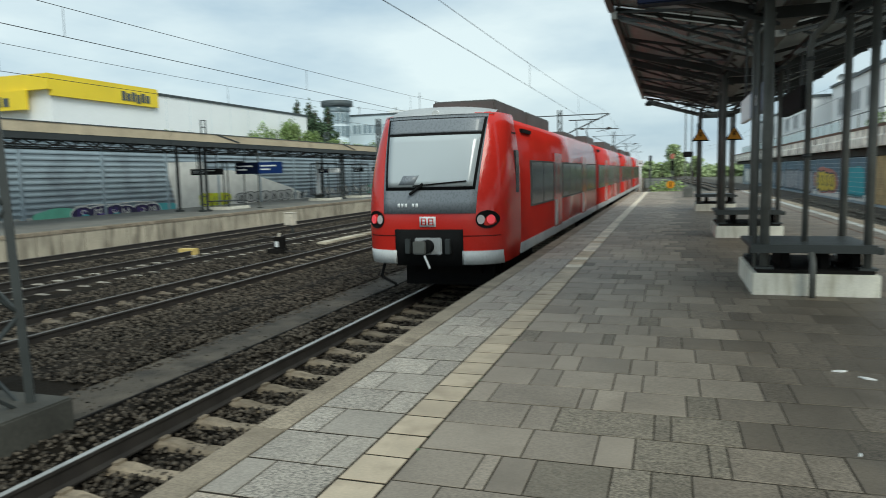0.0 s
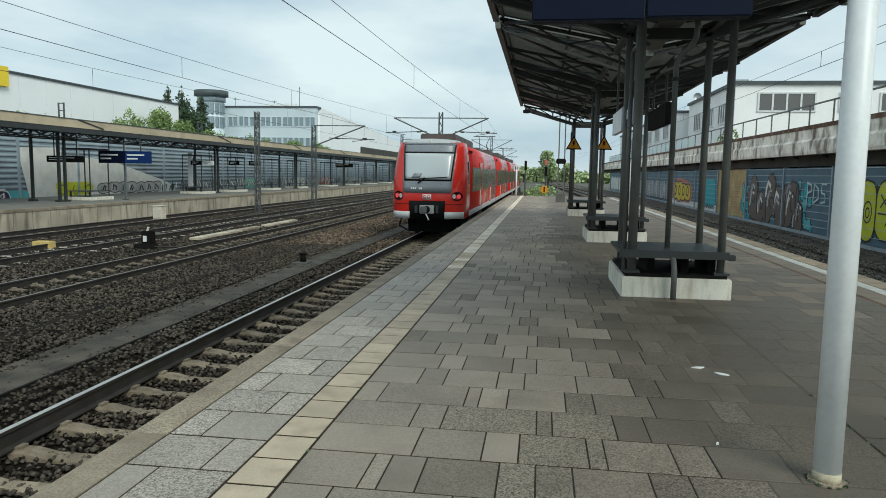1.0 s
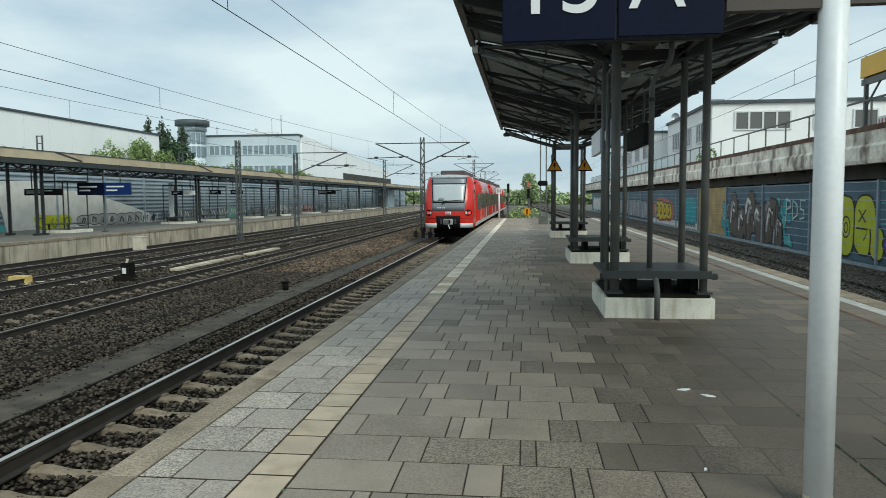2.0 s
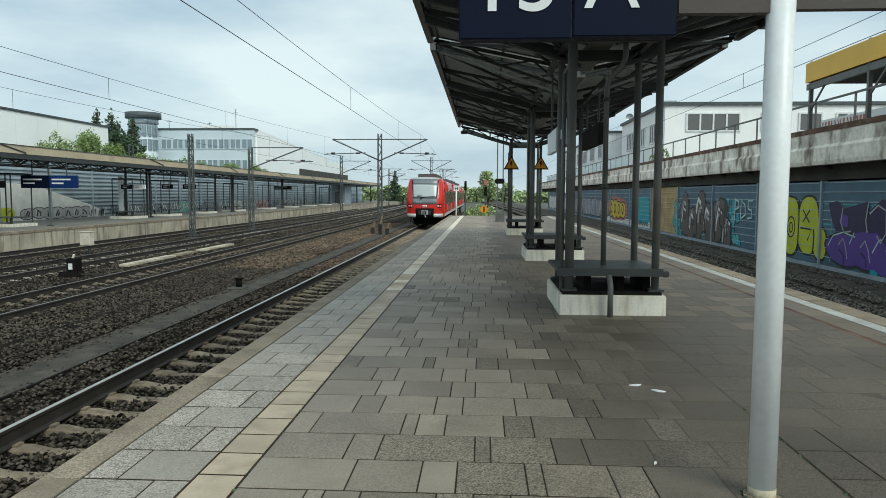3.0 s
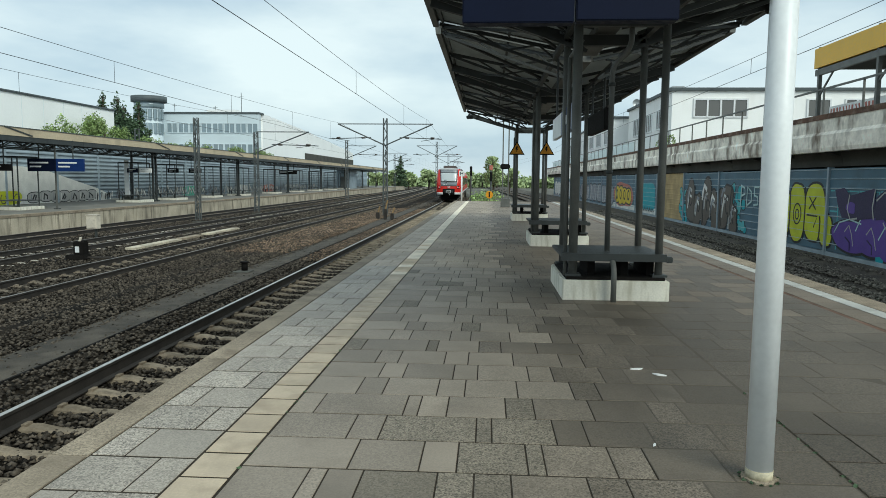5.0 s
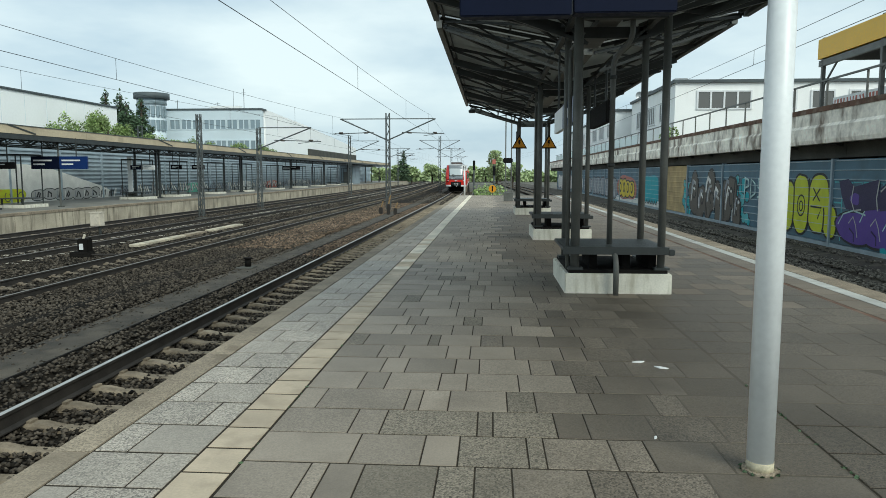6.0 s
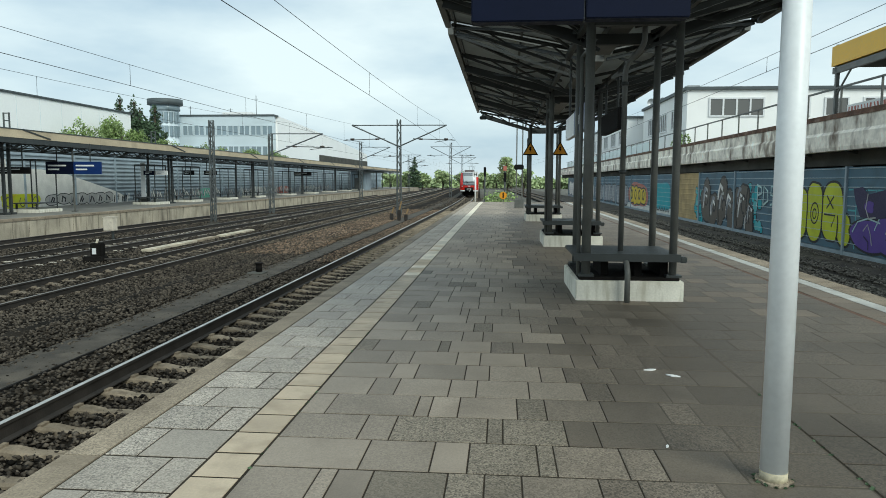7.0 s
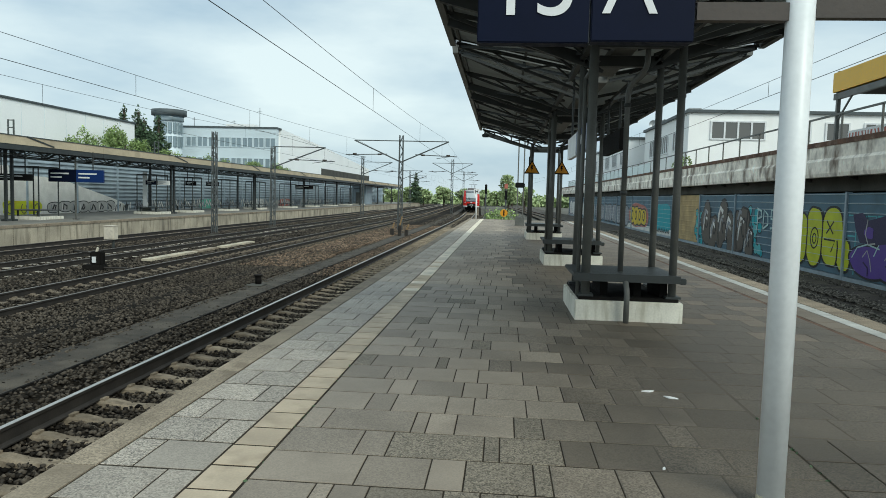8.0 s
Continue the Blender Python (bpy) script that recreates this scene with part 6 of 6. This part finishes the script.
    for a, b in zip(ys, ys[1:]):
        bar(bm, (x + bend(a), a, z_contact), (x + bend(b), b, z_contact), 0.0075, n=5)
    part("contact_wire", bm, "wire", w)
    bm = B()
    for a, b in zip(ys, ys[1:]):
        bar(bm, (x + bend(a), a, top(a)), (x + bend(b), b, top(b)), 0.0065, n=5)
    part("carrying_wire", bm, "wire", w)
    y = dropper - gap * math.floor((dropper - y0) / gap)
    while y < y1:
        barpart("dropper", (x + bend(y), y, z_contact), (x + bend(y), y, top(y)), 0.006, "wire", w, n=5)
        y += gap
    return w


wire_line(-4.3, 4.33, 5.75, -10, 240, 84, "overhead wires above the near track", 0.80, 50, 22.75, 12.85)
wire_line(-10.6, 4.26, 5.55, -10, 240, 84, "overhead wires above the middle track", 0.76, 50, 19.56)
wire_line(-15.1, 4.26, 5.65, -10, 240, 64, "overhead wires above the far track", 0.75, 50)
wire_line(7.1, 4.55, 5.5, -10, 240, 84, "overhead wires beside the ramp", 0.6, 50, 20.0)

# ---- trackside boxes ----
bx = thing("point_heater_cabinet", "cream trackside cabinet on a short post", "cabinet", (-17.0, 29.2, GROUND))
barpart("post", (0.1, 0, 0), (0.1, 0, 0.45), 0.06, "steel", bx, n=8)
boxpart("box", (-0.23, 0.23, -0.18, 0.18, 0.42, 1.0), "cream", bx, bevel=0.02)
boxpart("lid", (-0.25, 0.25, -0.2, 0.2, 1.0, 1.03), "cream", bx)
boxpart("door", (-0.2, 0.2, -0.19, -0.18, 0.45, 0.97), "cream", bx)
pm = thing("point_machine", "dark point machine with white marker beside the rails", "point machine", (-13.2, 21.4, GROUND))
boxpart("box", (-0.12, 0.5, -0.22, 0.22, 0.02, 0.2), "under", pm, bevel=0.03)
barpart("lever", (0.2, 0.0, 0.55), (-0.55, 0.1, 0.62), 0.03, "rail", pm, n=8)
barpart("marker_arm", (0.25, 0.0, 0.6), (0.30, 0.0, 0.74), 0.04, "cream", pm, n=8)
boxpart("marker", (0.17, 0.29, -0.13, 0.0, 0.27, 0.46), "sign_white", pm)
boxpart("hood", (0.08, 0.44, -0.1, 0.2, 0.18, 0.62), "under", pm, bevel=0.03)
barpart("rod", (0.3, 0, 0.1), (2.0, 0.1, 0.1), 0.03, "rail", pm, n=8)
pm2 = thing("point_machine", "rusty trackside lever frame near the mast", "point machine", (-6.7, 45.6, GROUND))
for dx, dz in ((-0.5, 0.9), (0.0, 1.3), (0.45, 0.8)):
    boxpart("case", (dx - 0.11, dx + 0.11, -0.15, 0.15, 0.02, dz * 0.55), "rail", pm2, bevel=0.03)
    barpart("lever", (dx, 0, dz * 0.5), (dx + 0.15, 0, dz), 0.05, "rust", pm2, n=8)
bo = thing("cable_marker", "small dark cable marker standing on a slab", "marker", (-6.9, 19.3, GROUND))
boxpart("slab", (-0.3, 0.25, -0.4, 0.15, 0.02, 0.05), "soffit", bo)
barpart("stub", (0.02, 0.05, 0.05), (0.02, 0.05, 0.26), 0.09, "under", bo, n=12)
barpart("cap", (0.02, 0.05, 0.26), (0.02, 0.05, 0.31), 0.12, "under", bo, n=12)
for i, (x, y) in enumerate(((-12.9, 25.4), (-12.9, 27.4), (-12.9, 29.6), (-12.9, 32.2), (-12.9, 34.2))):
    tr = thing("cable_cover", "pale concrete cable trough cover between the tracks", "cable cover", (x, y, GROUND), group="cable trough covers")
    boxpart("slab", (-0.2, 0.2, -0.95, 0.95, 0.03, 0.12), "kerb" if i == 2 else "concrete", tr, bevel=0.01)
sw = thing("rail_block", "small yellow marker box beside the far rails", "marker", (-16.1, 20.6, GROUND))
boxpart("box", (-0.30, 0.30, -0.18, 0.18, 0.0, 0.26), "yellow_box", sw, bevel=0.02)

# ---- end of the platform ----
pst = thing("stop_post", "white stop-board post at the platform end", "post", (-1.95, 51.8, 0))
barpart("post", (0, 0, 0), (0, 0, 1.9), 0.06, "sign_white", pst, n=10)
boxpart("board", (-0.2, 0.2, -0.05, 0.0, 1.85, 2.25), "sign_white", pst)
for a in ((-0.11, -0.07), (0.07, 0.11)):
    boxpart("board_mark", (a[0], a[1], -0.056, -0.05, 1.92, 2.18), "black", pst)
boxpart("board_mark", (-0.07, 0.07, -0.056, -0.05, 2.03, 2.07), "black", pst)
ys1 = thing("yellow_disc_sign", "round yellow warning disc on a short post", "sign", (0.1, 55.0, -0.75))
barpart("disc", (0, -0.03, 1.2), (0, 0.0, 1.2), 0.29, "orange", ys1, n=24)
boxpart("mark", (-0.05, 0.05, -0.04, -0.03, 1.0, 1.42), "black", ys1)
barpart("post", (0, 0.04, -0.5), (0, 0.04, 1.2), 0.04, "steel_lt", ys1, n=8)
gm = thing("gantry_frame", "dark twin-post steel frame at the platform end", "mast", (1.02, 42.0, 0))
for x in (-0.17, 0.17):
    barpart("post", (x, 0, 0), (x, 0, 7.0), 0.07, "steel_lt", gm, 0.07)
boxpart("foot", (-0.27, 0.27, -0.15, 0.15, 0, 0.5), "steel_lt", gm)
boxpart("lamp_box", (-0.32, 0.25, -0.15, 0.15, 2.25, 2.55), "black", gm, bevel=0.05)
boxpart("cross_tie", (-0.2, 0.2, -0.05, 0.05, 5.7, 5.9), "steel", gm)
hsn = thing("stop_board", "white stop board on a slim pole beside the bench", "sign", (4.0, 33.5, 0))
barpart("pole", (0, 0, 0), (0, 0, 2.0), 0.05, "sign_white", hsn, n=10)
boxpart("board", (-0.2, 0.2, -0.03, 0.0, 1.7, 2.2), "sign_white", hsn)
for a in ((-0.1, -0.06), (0.06, 0.1)):
    boxpart("board_mark", (a[0], a[1], -0.036, -0.03, 1.78, 2.12), "black", hsn)
sgn = thing("signal_post", "dark railway light signal on a post", "signal", (-2.1, 86.0, GROUND))
barpart("post", (0, 0, 0), (0, 0, 4.2), 0.09, "mast", sgn, n=8)
boxpart("head", (-0.15, 0.15, -0.12, 0.12, 3.1, 4.3), "black", sgn, bevel=0.06)
sgn2 = thing("signal_post", "railway signal with red board beside the track", "signal", (0.3, 75.0, GROUND))
barpart("post", (0, 0, 0), (0, 0, 3.6), 0.09, "mast", sgn2, n=8)
boxpart("head", (-0.15, 0.15, -0.12, 0.12, 2.5, 3.5), "black", sgn2, bevel=0.05)
boxpart("board", (-0.18, 0.18, -0.05, 0.05, 3.7, 4.2), "p_rose", sgn2)

# ---- trees and bushes ----
bush = thing("bush", "green bush growing past the platform end", "bush", (-0.6, 57.0, GROUND))
leaf_cloud("leaves", bush, [(0.1, 0, 0.6, 0.9, 0.7), (0.8, 0.8, 0.6, 0.9, 0.7), (0.0, 2.5, 0.8, 1.0, 0.8), (1.1, 4, 0.9, 1.1, 0.9), (0.2, 6, 0.9, 1.3, 0.9), (-1.2, 3.0, 0.25, 1.0, 0.3), (2.2, 3.0, 0.25, 1.2, 0.3)], 260, 0.11, "leaf", 3)
bush2 = thing("bush", "dry tuft growing on the ramp edge", "bush", (10.95, 43.5, 3.68))
leaf_cloud("leaves", bush2, [(0, 0, 0.35, 0.25, 0.4), (0, 1.4, 0.4, 0.3, 0.5), (0, 2.8, 0.3, 0.25, 0.35)], 2500, 0.08, "leaf", 4)

broad_tree(0.9, 120, GROUND, 6.8, 2.3, 1, "broad green tree beyond the platform end", "leaf_hazy")
broad_tree(4.0, 134, GROUND, 5.0, 2.2, 21, "green tree beside the far ramp", "leaf_hazy")
for i, (x, y, h, w) in enumerate(((-16, 190, 5.6, 3.6), (-21, 185, 4.8, 3.2), (-26, 190, 5.2, 3.6), (-12, 210, 5.4, 3.6), (-6, 230, 5.5, 3.8), (-31, 195, 4.6, 3.6), (-2, 240, 5.4, 4), (3, 235, 6.4, 4.6))):
    broad_tree(x, y, GROUND, h, w, 30 + i, "distant green tree beside the railway", "leaf_hazy", size=0.34, per=70)
wood = thing("far_wood", "low green belt of distant trees closing the view", "woodland", (0, 0, 0), kind="stuff")
r0 = random.Random(77)
leaf_cloud("foliage", wood, [(-95 + i * 3.6, 262 + r0.uniform(-8, 8), GROUND + r0.uniform(0.5, 1.6), r0.uniform(2.6, 4.5), r0.uniform(1.8, 3.2)) for i in range(45)], 12, 0.7, "leaf_hazy", 78)
conifer(-22.3, 178, GROUND, 9.0, 2.2, 8, "tall dark conifer far along the railway")
for i, (x, y, h, w) in enumerate(((-47.6, 85, 13.2, 3.2), (-45.2, 84, 12.8, 4.2), (-44.2, 83.5, 11.6, 3.8), (-42.6, 84, 12.0, 3.6))):
    conifer(x, y, GROUND, h, w, 60 + i, "dark conifer behind the opposite platform")
for i, (x, y, h, w) in enumerate(((-37.8, 57, 6.6, 1.8), (-37.6, 61, 8.0, 1.9), (-37.8, 66, 8.6, 2.2), (-38.2, 71, 7.9, 2.2), (-38.2, 77, 7.2, 2.4), (-38.0, 83, 6.9, 2.2), (-38.0, 88, 7.0, 2.4), (-38.5, 94, 6.8, 2.2), (-37.5, 101, 7.0, 2.6), (-37.0, 108, 6.4, 2.4), (-36.8, 46.5, 6.8, 1.9), (-37.0, 114, 7.2, 3.0))):
    broad_tree(x, y, GROUND, h, w, 80 + i, "leafy green tree behind the opposite barrier", size=0.11, per=600)
for x, y in ((-37.0, 50.2), (-36.0, 70.5)):
    hs = thing("steel_frame", "narrow open steel frame standing behind the barrier", "frame", (x, y, GROUND), group="open steel frames")
    for dx in (-0.22, 0.22):
        barpart("post", (dx, 0, 0), (dx, 0, 7.6), 0.09, "mast", hs, 0.09)
    for z in (6.4, 7.0, 7.55):
        barpart("cross_bar", (-0.22, 0, z), (0.22, 0, z), 0.07, "mast", hs, 0.07)

# moss and weeds in the long joints
moss = thing("joint_moss", "tiny dark moss tufts in the paving joints", "moss", kind="stuff")
r0 = random.Random(31)
leaf_cloud("tufts", moss, [(-1.376 + r0.uniform(-0.006, 0.006), r0.uniform(2.6, 14.0), 0.0, 0.007, 0.004) for i in range(60)]
           + [(1.957 + r0.uniform(-0.008, 0.008), r0.uniform(2.6, 5.5), 0.0, 0.010, 0.006) for i in range(22)]
           + [(PX + 0.1 * math.cos(i * 0.5), PY + 0.1 * math.sin(i * 0.5), 0.0, 0.012, 0.008) for i in range(12)], 9.0e6, 0.012, "conifer", 32)

# ---- paving, piece by piece ----
PIECE = {}


def slab(w, d, material):
    key = (round(w, 3), round(d, 3), material)
    if key not in PIECE:
        bm = B()
        t, e, g = 0.0, 0.003, 0.005
        h = 0.008
        lo = [(g, h), (w - g, h), (w - g, d - h), (g, d - h)]
        hi = [(g + e, h + e), (w - g - e, h + e), (w - g - e, d - h - e), (g + e, d - h - e)]
        a = [bm.verts.new((x, y, -0.05)) for x, y in lo]
        b = [bm.verts.new((x, y, -0.002)) for x, y in lo]
        c = [bm.verts.new((x, y, t)) for x, y in hi]
        for p, q in ((a, b), (b, c)):
            for i in range(4):
                bm.faces.new((p[i], p[(i + 1) % 4], q[(i + 1) % 4], q[i]))
        bm.faces.new(c)
        me = bpy.data.meshes.new("paving_tile")
        bm.to_mesh(me)
        bm.free()
        me.materials.append(M[material])
        PIECE[key] = me
    return PIECE[key]


FIELDS = {}


def lay(x, y, w, d, material, single_piece, tilt):
    z = tilt[0] * 0.0012
    if single_piece:
        ob = new("paving_tile", slab(w, d, material))
        ob.parent = platform
        ob.matrix_basis = pose(x, y, z, tilt[1] * 0.12, tilt[2] * 0.12, 0)
    else:
        vs, fs = FIELDS.setdefault(material, ([], []))
        k, e, g, h = len(vs), 0.003, 0.005, 0.008
        sx, sy = tilt[1] * 0.002, tilt[2] * 0.002
        for q, zz in ((0, -0.05), (0, -0.002), (e, 0.0)):
            for px, py in ((g + q, h + q), (w - g - q, h + q), (w - g - q, d - h - q), (g + q, d - h - q)):
                vs.append((x + px, y + py, z + zz + sx * (px - w / 2) + sy * (py - d / 2)))
        for o in (0, 4):
            for i in range(4):
                fs.append((k + o + i, k + o + (i + 1) % 4, k + o + 4 + (i + 1) % 4, k + o + 4 + i))
        fs.append((k + 8, k + 9, k + 10, k + 11))


tr = random.Random(12)


def tl():
    return (tr.uniform(-1, 1), tr.uniform(-1, 1), tr.uniform(-1, 1))


ROW = 0.4535
# where the cross joints stand in the four courses that repeat, and in the first odd courses
COURSE_A = (-0.99, -0.79, -0.38, -0.17, 0.23, 0.65, 0.85, 1.26, 1.46)
COURSE_B = (-1.30, -0.89, -0.69, -0.28, -0.08, 0.34, 0.54, 0.95, 1.15, 1.57)
COURSE_C = (-1.20, -0.58, -0.48, -0.28, 0.13, 0.33, 0.73, 1.15, 1.36)
COURSE_D = (-1.20, -0.58, -0.48, -0.08, 0.13, 0.47, 0.89, 1.10, 1.51)
FIRST = {0: (-0.98, -0.88, -0.68, -0.27, -0.07, 0.13, 0.54, 0.75, 1.16), 1: (-0.78, -0.38, -0.17, 0.23, 0.33, 0.72, 0.93, 1.34),
         2: (-1.30, -0.88, -0.68, -0.07, 0.03, 0.43, 0.63, 1.04, 1.45), 3: COURSE_C}
COURSES = (COURSE_A, COURSE_B, COURSE_A, COURSE_D)
start = 3.71 - ROW * 39
for i in range(int((Y1 - start) / ROW)):
    y = start + i * ROW
    k = i - 38
    near = 2.6 < y < 12.5
    first = 0.43 if k % 2 == 0 else 0.205
    ye = y + 0.075
    lay(-2.298, ye, first - 0.004, ROW - 0.006, "edge_tile" if near else "edge_tilemix", near, tl())
    lay(-2.30 + first, ye, 0.633 - first, ROW - 0.006, "edge_tile" if near else "edge_tilemix", near, tl())
    joints = FIRST[k] if k in FIRST else COURSES[k % 4]
    shift = 0.0 if -1 < k < 11 else 0.1025 * (k % 3 - 1)
    cuts = [-1.375] + [q + shift for q in joints if q + shift > -1.30] + [1.95]
    if cuts[-1] - cuts[-2] < 0.1:
        del cuts[-2]
    for a, b in zip(cuts, cuts[1:]):
        # paving tone: lighter beside the strip, darker towards the benches, mixed at random
        tone = (a + b) / 2 * 0.85 + tr.uniform(-0.28, 0.28)
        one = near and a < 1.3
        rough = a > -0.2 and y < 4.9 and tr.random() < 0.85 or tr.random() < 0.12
        if tone > 0.62:
            m = "tiledeep" if one else "tilemid" if y > 9 + tr.uniform(0, 6) else "tiledark"
        elif tone > 0.2:
            m = "tilemedium" if one else "tilemid"
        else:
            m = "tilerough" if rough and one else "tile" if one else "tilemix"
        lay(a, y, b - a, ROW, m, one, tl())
    x = 1.966
    while x < 4.2:
        w = tr.choice((0.62, 0.415, 0.52, 0.31))
        w = 4.30 - x if x + w > 4.05 else w
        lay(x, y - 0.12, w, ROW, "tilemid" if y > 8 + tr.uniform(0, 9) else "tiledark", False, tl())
        x += w
    lay(4.37, y, 0.36, ROW, "tilemid", False, tl())
    for h in (0, 1):
        lay(4.735, y + h * ROW / 2, 0.22, ROW / 2, "white_line", False, tl())
STRIP = 0.3408
start = 3.88 - STRIP * 51
for i in range(int((Y1 - start) / STRIP)):
    y = start + i * STRIP
    near = 2.4 < y < 12.0
    painted = y > 11.5 + tr.uniform(0, 5.5)
    lay(-1.660, y + 0.004, 0.276, STRIP - 0.008, "strip_white" if painted else "strip" if near else "stripmix", near and not painted, tl())
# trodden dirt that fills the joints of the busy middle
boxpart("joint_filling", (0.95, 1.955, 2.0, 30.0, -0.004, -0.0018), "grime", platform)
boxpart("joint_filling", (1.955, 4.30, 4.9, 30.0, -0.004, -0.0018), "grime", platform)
boxpart("groove", (4.305, 4.365, Y0, Y1, -0.004, -0.003), "rust_edge", platform, "dark rusty drain groove")
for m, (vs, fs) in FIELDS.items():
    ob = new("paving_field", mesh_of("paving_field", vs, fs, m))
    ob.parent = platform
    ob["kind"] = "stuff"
for side, x0, x1 in ((-1, PE, -2.304), (1, 4.96, PW)):
    bm = B()
    prism(bm, [(x0, -0.17), (x1, -0.17), (x1, 0.0), (x1 - 0.01 if side > 0 else x1, 0.002), (x0 + 0.03, 0.002), (x0, -0.025)] if side < 0 else [(x0, -0.17), (x1, -0.17), (x1, -0.025), (x1 - 0.03, 0.002), (x0, 0.002)], "y", 0.004, 1.106)
    ob = part("kerb_slab", bm, "kerb", platform)
    ob.location = (0, 3.755 - 1.11 * 16, 0)
    for k in range(1, int((Y1 - 3.755) / 1.11) + 17):
        o = new("kerb_slab", ob.data)
        o.parent = platform
        o.location = (0, 3.755 - 1.11 * 16 + 1.11 * k, tr.uniform(-0.003, 0.003))
boxpart("end_kerb", (PE, PW, Y1, Y1 + 0.25, GROUND, 0.0), "kerb", platform)


# ---- what moves ----
def motions():
    rows = []
    for t, y in ((0, 12.5), (0.5, 19.2), (1, 25.9), (1.5, 32.6), (2.0, 39.2), (2.5, 45.8), (3, 52.4), (3.5, 59.3), (4, 66.2), (4.5, 73.0), (5.25, 83.3), (6, 93.6), (6.5, 100.3), (7, 107.0), (7.5, 114.0), (8, 121.0)):
        yaw = math.degrees(math.atan2(-(bend(y + 20) - bend(y)), 20))
        rows.append((t, pose(TRACKS[0] - 0.06 + bend(y), y, RAIL, 0, 0, yaw)))
    walk(TRAIN, rows)


motions()
